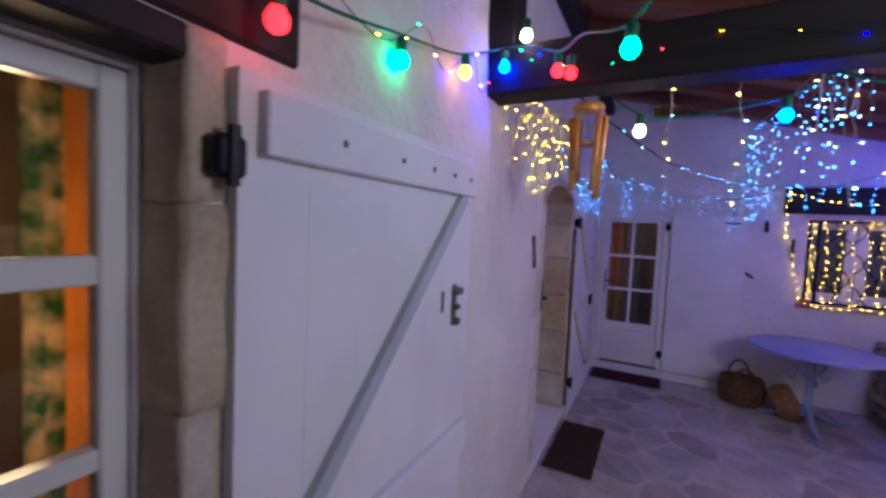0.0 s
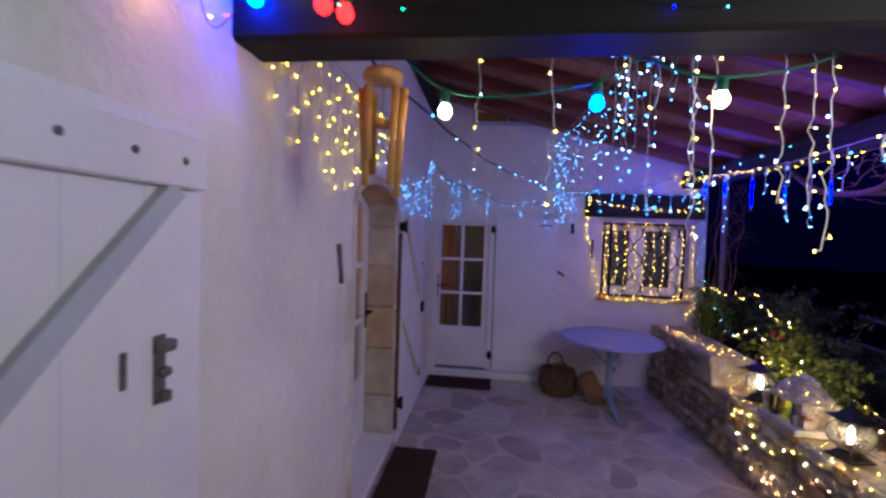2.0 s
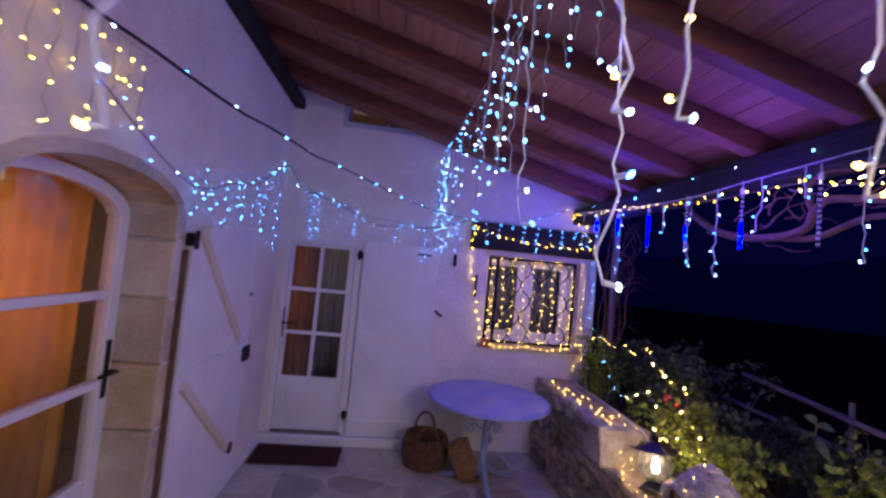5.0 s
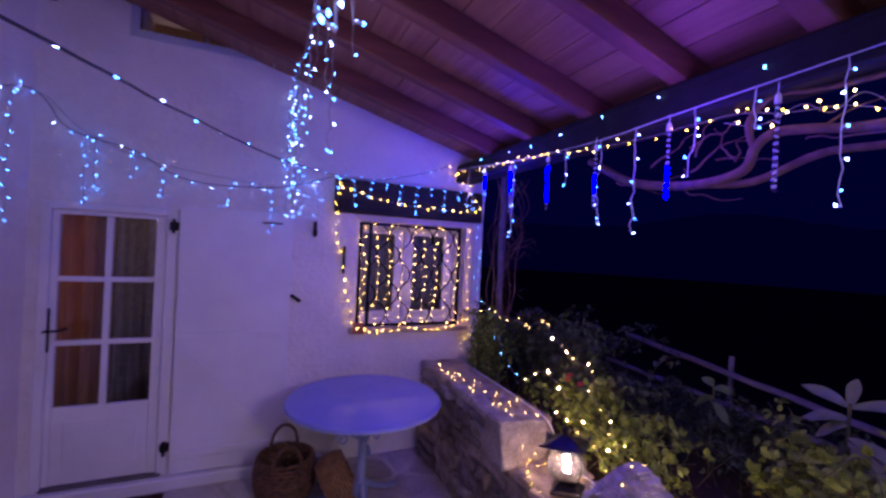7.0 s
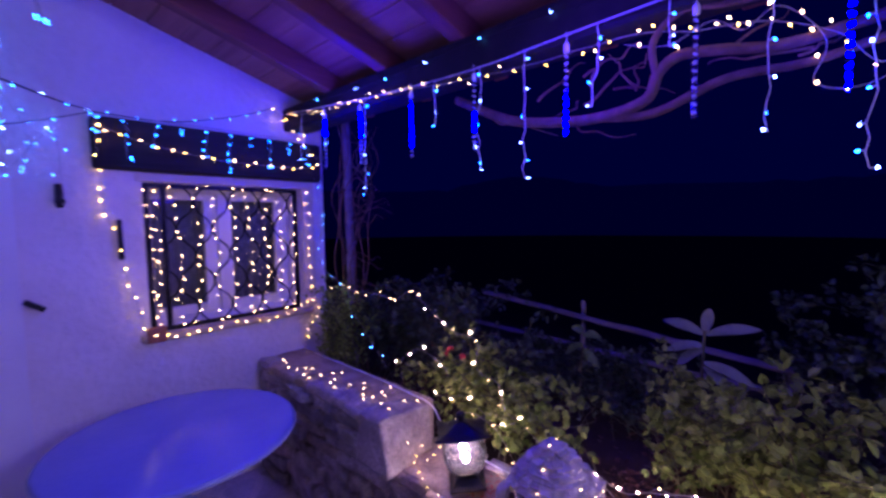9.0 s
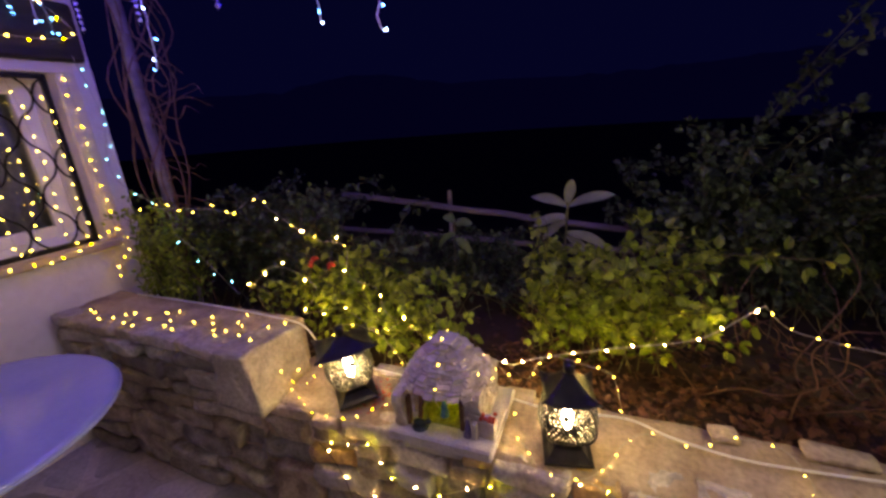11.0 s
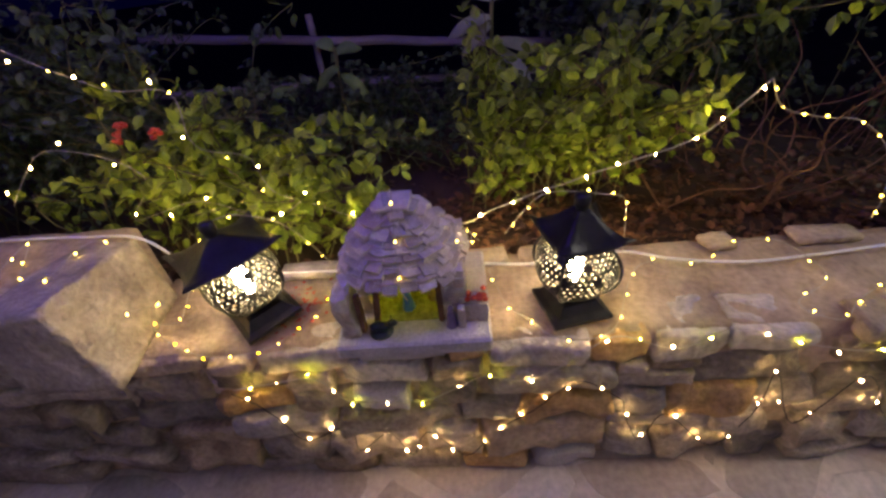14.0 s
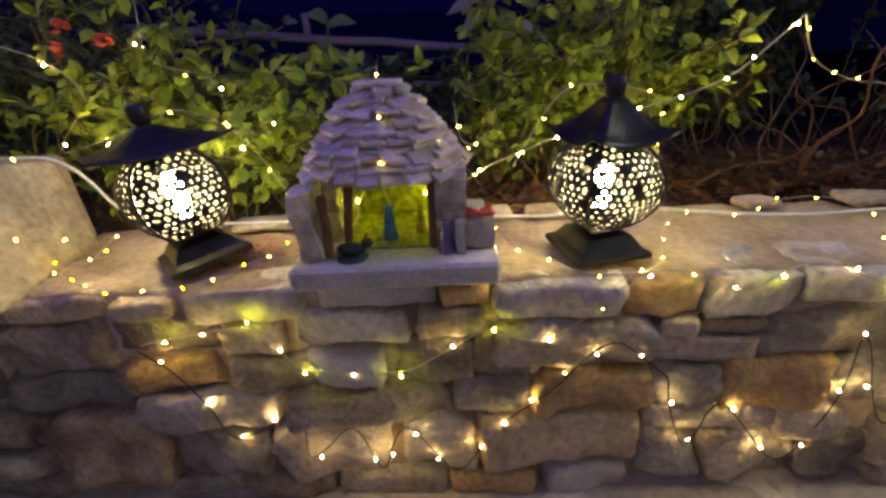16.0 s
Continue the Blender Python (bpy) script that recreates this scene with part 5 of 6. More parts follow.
def pierced(r, seed, sz):
    """A thin metal globe with irregular holes."""
    rr = random.Random(seed)
    src = bmesh.new()
    bmesh.ops.create_icosphere(src, subdivisions=4, radius=1)
    for v in src.verts:
        v.co = (v.co + 0.026 * rnd(rr)).normalized()
    src.faces.ensure_lookup_table()
    b = bmesh.new()

    def put(p):
        q = p.normalized()
        f = 1 + 0.22 * (1 / max(abs(math.cos(math.atan2(q.y, q.x))), abs(math.sin(math.atan2(q.y, q.x)))) - 1)
        return Vector((q.x * r * f, q.y * r * f, q.z * r * sz))
    cell = {f: put(f.calc_center_median()) for f in src.faces}
    outer = {f: b.verts.new(c) for f, c in cell.items()}
    for v in src.verts:
        ring = []
        f = v.link_faces[0]
        seen = {f}
        ring.append(f)
        while True:
            nxt = None
            for e in f.edges:
                if v in e.verts:
                    for g in e.link_faces:
                        if g not in seen:
                            nxt = g
            if nxt is None:
                break
            seen.add(nxt)
            ring.append(nxt)
            f = nxt
        c = put(v.co)
        if abs(v.co.z) > 0.86 or rr.random() < 0.10:
            b.faces.new([outer[g] for g in ring])
            continue
        k = rr.uniform(0.42, 0.80)
        inner = [b.verts.new(c.lerp(cell[g], k * rr.uniform(0.85, 1.1))) for g in ring]
        n = len(ring)
        for i in range(n):
            b.faces.new((outer[ring[i]], outer[ring[(i + 1) % n]], inner[(i + 1) % n], inner[i]))
    src.free()
    return b


def lantern(place, turn, tilt, label, seed, size, flat=1.0, wide=1.0):
    t = thing("garden_lantern", (0, 0, 0), label, "lantern", "garden lanterns")
    b = bmesh.new()
    for (w0, z0), (w1, z1) in zip(((0.074, 0.0), (0.074, 0.010), (0.060, 0.018), (0.045, 0.040)), ((0.074, 0.010), (0.060, 0.018), (0.045, 0.040), (0.03, 0.046))):
        lo = [b.verts.new((sx * w0, sy * w0, z0)) for sx, sy in ((-1, -1), (1, -1), (1, 1), (-1, 1))]
        hi = [b.verts.new((sx * w1, sy * w1, z1)) for sx, sy in ((-1, -1), (1, -1), (1, 1), (-1, 1))]
        for i in range(4):
            b.faces.new((lo[i], lo[(i + 1) % 4], hi[(i + 1) % 4], hi[i]))
    part("base", b, LANTERN, t)
    g = part("globe", pierced(0.092, seed, 0.98), LANTERN, t, "pierced dark metal globe", smooth=True, m=Matrix.Translation((0, 0, 0.135)))
    so = g.modifiers.new("thick", "SOLIDIFY")
    so.thickness = 0.0025
    for k in range(4):
        a = math.pi / 4 + k * math.pi / 2
        pts = [((0.092 * 1.10 + 0.004) * math.cos(e) * math.cos(a), (0.092 * 1.10 + 0.004) * math.cos(e) * math.sin(a), 0.135 + 0.091 * math.sin(e)) for e in [math.radians(-68 + 136 * i / 12) for i in range(13)]]
        part("rib", tube(bmesh.new(), pts, 0.0035, 5), LANTERN, t)
    # flared square roof with lifted corners
    b = bmesh.new()
    rings = []
    for w, z, lift in ((0.094, 0.214, 0.026), (0.080, 0.222, 0.014), (0.062, 0.238, 0.006), (0.042, 0.260, 0.0), (0.024, 0.278, 0.0), (0.015, 0.288, 0.0)):
        ring = []
        for k in range(4):
            a0 = math.pi / 4 + k * math.pi / 2
            c0 = Vector((math.cos(a0), math.sin(a0), 0)) * w * 1.41 * wide
            c1 = Vector((math.cos(a0 + math.pi / 2), math.sin(a0 + math.pi / 2), 0)) * w * 1.41 * wide
            for i in range(6):
                u = i / 6
                p = c0.lerp(c1, u)
                e = abs(2 * u - 1) ** 2.2
                p *= 1 - 0.10 * (1 - e)
                ring.append(b.verts.new((p.x, p.y, 0.214 + (z - 0.214 + lift * e) * flat)))
        rings.append(ring)
    n = len(rings[0])
    for p, q in zip(rings, rings[1:]):
        for i in range(n):
            b.faces.new((p[i], p[(i + 1) % n], q[(i + 1) % n], q[i]))
    b.faces.new(rings[-1])
    rf = part("roof", b, LANTERN, t, smooth=True)
    so = rf.modifiers.new("thick", "SOLIDIFY")
    so.thickness = 0.003
    part("finial", lathe(bmesh.new(), [(0.013, 0.28), (0.013, 0.29), (0.017, 0.294), (0.018, 0.318), (0.013, 0.323), (0.0, 0.324)], 14), LANTERN, t, smooth=True, m=Matrix.Translation((0, 0, -0.07 * (1 - flat))))
    part("bulb", lathe(bmesh.new(), [(0.0, 0.085), (0.011, 0.088), (0.017, 0.11), (0.017, 0.155), (0.009, 0.172), (0.0, 0.176)], 12), B_LANTERN, t, "glowing bulb", smooth=True)
    part("socket", lathe(bmesh.new(), [(0.0, 0.05), (0.011, 0.05), (0.011, 0.086), (0.0, 0.086)], 12), LANTERN, t)
    t.matrix_basis = Matrix.Translation(place) @ Matrix.Scale(size, 4) @ Matrix.Rotation(tilt, 4, "X") @ Matrix.Rotation(turn, 4, "Z")
    return t


lantern((2.085, 3.782, LOW + 0.010), 0.75, -0.13, "black pierced-metal garden lantern, lit, standing askew on the wall", 3, 1.02, 0.62, 1.2)
lantern((2.06, 2.985, LOW + 0.004), 0.22, 0.0, "black pierced-metal garden lantern, lit, upright on the wall", 4, 0.98, 1.0, 0.9)

# ---- miniature stone hut ----
hut = thing("stone_hut", (2.08, 3.38, LOW), "miniature dry-stone hut with a slate roof on a slab", "miniature hut")
HY = 3.372
part("slab", B(1.918, 2.25, HY - 0.182, HY + 0.176, LOW + 0.010, LOW + 0.052, bevel=0.006), SLABSTONE, hut, "pale flat stone slab")
Z0 = LOW + 0.052
hr = random.Random(41)


def mini_wall(x0, x1, y0, y1, z0, z1, along):
    z = z0
    while z < z1 - 0.004:
        h = min(hr.uniform(0.010, 0.018), z1 - z)
        lo, hi = (x0, x1) if along == "x" else (y0, y1)
        p = lo
        while p < hi - 0.004:
            w = min(hr.uniform(0.018, 0.045), hi - p)
            if along == "x":
                c, s = ((p + w / 2), (y0 + y1) / 2), (w, y1 - y0)
            else:
                c, s = ((x0 + x1) / 2, p + w / 2), (x1 - x0, w)
            part("stone", rough_block(bmesh.new(), s[0] * 1.02, s[1] * 1.02, h * 1.05, hr, 0.22, 1), SLATE, hut, m=Matrix.Translation((c[0] + hr.uniform(-0.003, 0.003), c[1], z + h / 2)))
            p += w
        z += h


WT = Z0 + 0.142
mini_wall(2.02, 2.20, HY + 0.10, HY + 0.125, Z0, WT, "x")
mini_wall(2.02, 2.20, HY - 0.13, HY - 0.105, Z0, WT, "x")
mini_wall(2.18, 2.205, HY - 0.105, HY + 0.10, Z0, WT, "y")
mini_wall(1.985, 2.02, HY - 0.13, HY - 0.075, Z0, WT, "y")
part("column", rough_block(bmesh.new(), 0.06, 0.044, 0.125, hr, 0.30, 3), CAP, hut, "rough upright stone", m=Matrix.Translation((1.975, HY + 0.140, Z0 + 0.062)))
part("column", rough_block(bmesh.new(), 0.02, 0.012, 0.115, hr, 0.15, 1), BARK, hut, m=Matrix.Translation((1.965, HY + 0.112, Z0 + 0.057)))
part("door_post", rough_block(bmesh.new(), 0.014, 0.014, 0.145, hr, 0.15, 1), BARK, hut, m=Matrix.Translation((1.985, HY + 0.075, Z0 + 0.072)) @ Matrix.Rotation(0.12, 4, "X"))
part("door_post", rough_block(bmesh.new(), 0.014, 0.014, 0.145, hr, 0.15, 1), BARK, hut, m=Matrix.Translation((1.985, HY - 0.07, Z0 + 0.072)))
part("lintel", rough_block(bmesh.new(), 0.03, 0.20, 0.026, hr, 0.2, 2), SLATE, hut, m=Matrix.Translation((1.988, HY + 0.005, WT - 0.005)))
part("side_block", rough_block(bmesh.new(), 0.06, 0.055, 0.055, hr, 0.2, 2), SLATE, hut, m=Matrix.Translation((2.0, HY - 0.150, Z0 + 0.028)))
part("side_post", rough_block(bmesh.new(), 0.02, 0.016, 0.06, hr, 0.15, 1), SLATE, hut, m=Matrix.Translation((1.965, HY - 0.118, Z0 + 0.03)))
# hipped roof of overlapping slates
RC = Vector((2.085, HY + 0.014, 0))
rows_n = 10
for k in range(rows_n):
    u = k / (rows_n - 1)
    rad = 0.102 * (1 - u) ** 0.80 + 0.028
    z = WT + 0.004 + 0.116 * u
    m_count = max(6, int(2 * math.pi * rad / 0.034))
    off = hr.random()
    for i in range(m_count):
        a = 6.2832 * (i + off) / m_count
        f = 1 / max(abs(math.cos(a)), abs(math.sin(a)))
        f = 1 + 0.42 * (f - 1)
        w = 2 * math.pi * rad / m_count * hr.uniform(0.95, 1.25)
        mm = Matrix.Translation((RC.x + rad * f * math.cos(a) * 0.92, RC.y + rad * f * math.sin(a), z)) @ Matrix.Rotation(a + hr.uniform(-0.16, 0.16), 4, "Z") @ Matrix.Rotation(0.30 + 0.22 * (1 - u) + hr.uniform(-0.14, 0.14), 4, "Y") @ Matrix.Rotation(hr.uniform(-0.12, 0.12), 4, "X")
        part("slate", rough_block(bmesh.new(), hr.uniform(0.040, 0.064), w * hr.uniform(0.8, 1.55), hr.uniform(0.006, 0.013), hr, 0.75, 3), SLATE, hut, m=mm)
part("roof_core", lathe(bmesh.new(), [(0.0, WT), (0.104, WT), (0.09, WT + 0.040), (0.06, WT + 0.078), (0.028, WT + 0.112), (0.0, WT + 0.116)], 16, (RC.x, RC.y, 0)), MORTAR, hut)
part("cap_slate", rough_block(bmesh.new(), 0.078, 0.078, 0.009, hr, 0.4, 3), SLATE, hut, m=Matrix.Translation((RC.x, RC.y, WT + 0.131)))
part("moss_lining", rough_block(bmesh.new(), 0.016, 0.195, 0.125, hr, 0.3, 4), MOSS, hut, "yellow-green moss on the back wall", m=Matrix.Translation((2.168, HY, Z0 + 0.064)))
part("straw_floor", B(1.99, 2.175, HY - 0.10, HY + 0.095, Z0 - 0.003, Z0 + 0.004), MOSS, hut)
part("tip_lamp", lathe(bmesh.new(), [(0.008, 0.0), (0.010, 0.012), (0.006, 0.022), (0.010, 0.042), (0.0, 0.043)], 10, (RC.x - 0.02, RC.y + 0.01, WT + 0.136)), CLEARTUBE, hut, "small clear plastic tip")


def figure(name, place, h, mat, label, lying=False):
    b = bmesh.new()
    if lying:
        ball(b, (0, 0, h * 0.45), h * 0.42, 0.8, 1.7, 0.8, 12, 8)
        ball(b, (0, -h * 0.75, h * 0.72), h * 0.26, 0.9, 1.3, 0.9, 10, 7)
        tube(b, [(0, -h * 0.45, h * 0.5), (0, -h * 0.72, h * 0.72)], h * 0.17, 7)
        for s in (-1, 1):
            tube(b, [(s * h * 0.14, -h * 0.70, h * 0.85), (s * h * 0.22, -h * 0.68, h * 1.12)], h * 0.06, 5, h * 0.02)
        lathe(b, [(h * 0.75, 0), (h * 0.72, h * 0.12), (0.0, h * 0.14)], 14)
    else:
        lathe(b, [(h * 0.22, 0), (h * 0.24, h * 0.05), (h * 0.17, h * 0.35), (h * 0.15, h * 0.62), (h * 0.09, h * 0.74), (h * 0.12, h * 0.84), (h * 0.09, h * 0.96), (0.0, h)], 12)
    return solo(name, b, mat, label, "figurine", "hut figurines", smooth=True, m=Matrix.Translation(place))


figure("animal_figurine", (1.962, HY + 0.072, Z0), 0.038, CHARCOAL, "dark glazed lying animal figurine on the slab", True)
figure("figurine", (2.03, HY + 0.012, Z0 + 0.004), 0.068, BLUEPAINT, "small pale blue figurine inside the hut")
figure("figurine", (1.968, HY - 0.092, Z0), 0.062, VIOLETPAINT, "small violet and white figurine before the hut")
figure("figurine", (2.06, HY - 0.045, Z0 + 0.004), 0.055, STRAW, "small straw-coloured figurine inside the hut")
fl = bmesh.new()
for k in range(14):
    ball(fl, (2.0 + 0.02 * lr.uniform(-1, 1), HY - 0.150 + 0.022 * lr.uniform(-1, 1), Z0 + 0.062 + 0.006 * lr.random()), 0.008, 1, 1, 0.6, 6, 4)
solo("red_flower", fl, REDFLOWER, "small heap of red dried flowers on the block", "flower")


# ---- coloured bulb garland ----


def garland(label, cable_pts, bulbs):
    line = spline(cable_pts, 6)
    t = thing("bulb_garland", tuple(line[0]), label, "bulb garland", "bulb garlands")
    part("cable", tube(bmesh.new(), line, 0.0045, 6), GREENCABLE, t, smooth=True)
    for (x, y, z), mat in bulbs:
        s = part("socket", lathe(bmesh.new(), [(0.0, 0.024), (0.013, 0.022), (0.015, 0.03), (0.015, 0.058), (0.008, 0.064), (0.0, 0.066)], 12, (x, y, z)), GREENCABLE, t, smooth=True)
        part("bulb", lathe(bmesh.new(), [(0.0, -0.021), (0.009, -0.0195), (0.0165, -0.013), (0.0205, -0.002), (0.0195, 0.008), (0.014, 0.018), (0.011, 0.026), (0.0, 0.028)], 18, (x, y, z)), mat, s, smooth=True)
    return t


garland("green-cabled garland of coloured bulbs along the house wall",
        [(-0.64, 0.10, 2.16), (-0.60, 0.50, 2.10), (-0.64, 0.95, 2.205), (-0.645, 1.31, 2.295), (-0.62, 1.60, 2.42), (-0.50, 1.56, 2.40), (-0.350, 1.48, 2.325), (-0.24, 1.30, 2.29), (-0.087, 1.06, 2.192), (0.05, 0.90, 2.30), (0.25, 0.7, 2.5)],
        [((-0.60, 0.50, 2.035), B_RED), ((-0.652, 0.952, 2.142), B_GREEN), ((-0.63, 1.312, 2.23), B_YELLOW), ((-0.585, 1.575, 2.335), B_BLUE), ((-0.350, 1.471, 2.254), B_RED), ((-0.315, 1.52, 2.258), B_RED), ((-0.087, 1.06, 2.128), B_GREEN), ((-0.50, 1.57, 2.44), B_WHITE)])
garland("green-cabled garland of white and blue bulbs below the beam",
        [(-0.36, 1.80, 2.40), (-0.25, 1.80, 2.29), (-0.094, 1.79, 2.165), (0.10, 1.80, 2.15), (0.357, 1.80, 2.19), (0.47, 1.79, 2.25), (0.56, 1.77, 2.21), (0.68, 1.76, 2.185), (0.90, 1.78, 2.22), (1.2, 1.80, 2.34)],
        [((-0.094, 1.79, 2.10), B_WHITE), ((0.357, 1.80, 2.125), B_BLUE), ((0.68, 1.76, 2.122), B_WHITE)])

light_string("thin string of small multicoloured lights twisted round the garland",
             [(-0.64, 0.30, 2.16), (-0.63, 0.62, 2.18), (-0.65, 0.86, 2.16), (-0.64, 1.05, 2.27), (-0.65, 1.20, 2.20), (-0.64, 1.38, 2.33), (-0.64, 1.50, 2.22), (-0.56, 1.575, 2.40), (-0.42, 1.56, 2.33)],
             [L_WARM, L_RED, L_YELLOW, L_GREEN, L_WARM, L_BLUE], 0.085, 0.0050, BLACKCABLE, 0.0013, 0.012)

# ---- icicle curtain on the cross beam ----
icicle_string("white-cabled icicle lights hanging before the dark beam",
              [(-0.30, 1.80, 2.36), (0.0, 1.79, 2.345), (0.35, 1.79, 2.35), (0.7, 1.79, 2.345), (1.1, 1.79, 2.35), (1.6, 1.79, 2.36), (2.04, 1.79, 2.40)],
              [((0.005, 1.79, 2.345), 0.42), ((0.225, 1.79, 2.345), 0.52), ((0.44, 1.79, 2.35), 0.28), ((0.52, 1.79, 2.35), 0.24), ((0.62, 1.79, 2.35), 0.46), ((0.675, 1.79, 2.345), 0.45), ((0.86, 1.79, 2.345), 0.50), ((0.935, 1.79, 2.345), 0.52), ((0.99, 1.80, 2.345), 0.63),
               ((1.12, 1.79, 2.35), 0.38), ((1.28, 1.79, 2.35), 0.46), ((1.45, 1.79, 2.355), 0.36), ((1.62, 1.79, 2.36), 0.5), ((1.8, 1.79, 2.37), 0.4)],
              [L_WARM, L_WARM, L_WHITE], 0.0048, WHITECABLE, 0.085)
# small coloured lights along the beam
light_string("thin string of small multicoloured lights along the beam", [(-0.55, 1.585, 2.36), (-0.2, 1.585, 2.30), (0.15, 1.59, 2.36), (0.55, 1.59, 2.29), (0.95, 1.585, 2.36), (1.4, 1.585, 2.30), (2.0, 1.585, 2.38)],
             [L_RED, L_GREEN, L_BLUE, L_YELLOW, L_TEAL], 0.13, 0.0038, BLACKCABLE, 0.0013, 0.01)
# warm net on the side wall
icicle_string("warm white fairy light drops hung on the plaster wall", [(-0.635, 1.78, 2.40), (-0.635, 2.1, 2.44), (-0.635, 2.5, 2.46), (-0.635, 3.3, 2.50)],
              [((-0.635, 1.78 + 0.085 * i, 2.41 + 0.005 * i), d) for i, d in enumerate((0.26, 0.14, 0.38, 0.22, 0.34, 0.46, 0.52, 0.36, 0.30, 0.50, 0.42, 0.24, 0.40, 0.20, 0.34, 0.26, 0.16, 0.30))],
              [L_NET, L_NET, L_WARM], 0.0050, CLEARCABLE, 0.115, 0.010)

# ---- cool lights on the walls ----
line = [(-0.628, 2.95, 2.30), (-0.628, 3.4, 2.12), (-0.628, 3.68, 2.055), (-0.628, 3.92, 2.075), (-0.628, 4.2, 2.16), (-0.628, 4.7, 2.26), (-0.628, 5.09, 2.48), (-0.63, 5.49, 2.56), (-0.49, 5.478, 2.37), (-0.15, 5.478, 2.28), (0.17, 5.478, 2.12), (0.73, 5.478, 2.13), (1.14, 5.465, 2.26)]
light_string("cool white fairy lights along the walls under the roof", line, [L_COOL, L_COOL, L_WHITE], 0.085, 0.0058, BLACKCABLE, 0.0025, 0.03)
drops = [((-0.626, 3.75, 2.06), 0.10), ((-0.626, 3.95, 2.08), 0.08), ((-0.626, 4.12, 2.14), 0.16), ((-0.626, 4.32, 2.18), 0.10), ((-0.626, 4.6, 2.24), 0.16), ((-0.626, 5.0, 2.43), 0.10), ((-0.626, 5.15, 2.50), 0.48),
         ((-0.35, 5.478, 2.34), 0.22), ((-0.40, 5.478, 2.36), 0.30), ((-0.14, 5.478, 2.28), 0.12), ((0.02, 5.478, 2.21), 0.14), ((0.42, 5.478, 2.12), 0.10), ((0.70, 5.478, 2.13), 0.22)]
drops = [(p, 1.5 * d) for p, d in drops] + [((-0.626, y, 2.2), d) for y, d in ((4.4, 0.24), (4.75, 0.3), (4.85, 0.16), (3.85, 0.2))]
icicle_string("cool white icicle lights along the walls", [(-0.626, 3.6, 2.07), (-0.626, 4.2, 2.16), (-0.626, 4.9, 2.36), (-0.626, 5.2, 2.52), (-0.60, 5.49, 2.55), (-0.4, 5.478, 2.36), (0.0, 5.478, 2.21), (0.72, 5.478, 2.13)], drops, [L_COOL], 0.0055, CLEARCABLE, 0.07)
light_string("black cable of cool white lights strung across the terrace", [(-0.33, 1.80, 2.26), (-0.10, 2.25, 2.13), (0.09, 2.72, 2.085), (0.25, 3.25, 2.11), (0.42, 3.73, 2.125), (0.72, 4.5, 2.16), (1.16, 5.45, 2.26)], [L_WHITE, L_COOL], 0.16, 0.0055, BLACKCABLE, 0.0040, 0.006)
light_string("black cable of cool lights from the lintel to the eave", [(1.16, 5.45, 2.262), (1.5, 5.46, 2.27), (1.85, 5.48, 2.36), (2.1, 5.48, 2.46)], [L_COOL], 0.09, 0.005, BLACKCABLE, 0.003, 0.01)

# icicle curtain fixed under the rafters, from the end wall forward
wire, drops = [], []
dr = random.Random(71)
for i in range(24):
    u = i / 23
    y = 5.42 - 3.0 * u
    x = 0.80 + 0.10 * u
    wire.append((x, y, roof_z(x) - 0.012))
    drops.append(((x + dr.uniform(-0.02, 0.02), y, roof_z(x) - 0.012), dr.uniform(0.25, 0.75) if u > 0.3 else dr.uniform(0.35, 0.95)))
drops += [((0.79 + dr.uniform(-0.10, 0.10), 5.44 + dr.uniform(-0.03, 0.03), roof_z(0.8) - 0.02), dr.uniform(0.5, 1.0)) for i in range(3)]
icicle_string("cool white icicle curtain hung under the rafters", wire, drops, [L_COOL, L_COOL, L_WHITE], 0.0062, CLEARCABLE, 0.12)
near = [(0.70, 2.35, 1.86), (0.775, 2.75, 2.08), (0.735, 2.77, 2.03), (0.71, 2.9, 2.12), (0.80, 3.05, 2.2)]
icicle_string("white-cabled icicle drops hanging low from the rafters", [(x, y, roof_z(x) - 0.016) for x, y, z in near], [((x, y, roof_z(x) - 0.016), roof_z(x) - 0.016 - z) for x, y, z in near], [L_COOL, L_WHITE], 0.0068, WHITECABLE, 0.11, 0.024)
icicle_string("long white-cabled icicle drop hanging low beside the walk", [(0.62, 1.93, roof_z(0.62) - 0.016), (0.76, 1.93, roof_z(0.76) - 0.016)], [((0.69, 1.93, roof_z(0.69) - 0.016), roof_z(0.69) - 1.765)], [L_WHITE, L_COOL], 0.0068, WHITECABLE, 0.13, 0.024)
light_string("cool white lights trailing from the curtain over the shutter", [(0.80, 5.46, 2.4), (0.92, 5.47, 2.1), (0.85, 5.47, 1.95), (1.0, 5.46, 2.15), (1.02, 5.47, 1.88)], [L_COOL], 0.06, 0.0055, CLEARCABLE, 0.0012, 0.03)

# ---- window and lintel ----
light_string("yellow fairy lights round the barred window", [(1.17, 5.455, 2.25), (1.165, 5.455, 2.10), (1.175, 5.50, 1.95), (1.19, 5.50, 1.75), (1.24, 5.50, 1.58), (1.26, 5.50, 1.42), (1.30, 5.49, 1.25), (1.33, 5.46, 1.06)], [L_NET, L_YELLOW], 0.065, 0.0066, CLEARCABLE, 0.0014, 0.012)
light_string("warm fairy lights draped along the lintel", [(1.16, 5.455, 2.20), (1.45, 5.455, 2.12), (1.75, 5.455, 2.08), (2.1, 5.455, 2.07), (2.42, 5.455, 2.10), (2.30, 5.46, 2.26), (2.12, 5.48, 2.45), (2.2, 5.44, 2.38), (2.4, 5.45, 2.28)], [L_WARM, L_YELLOW], 0.07, 0.0075, CLEARCABLE, 0.0012, 0.012)
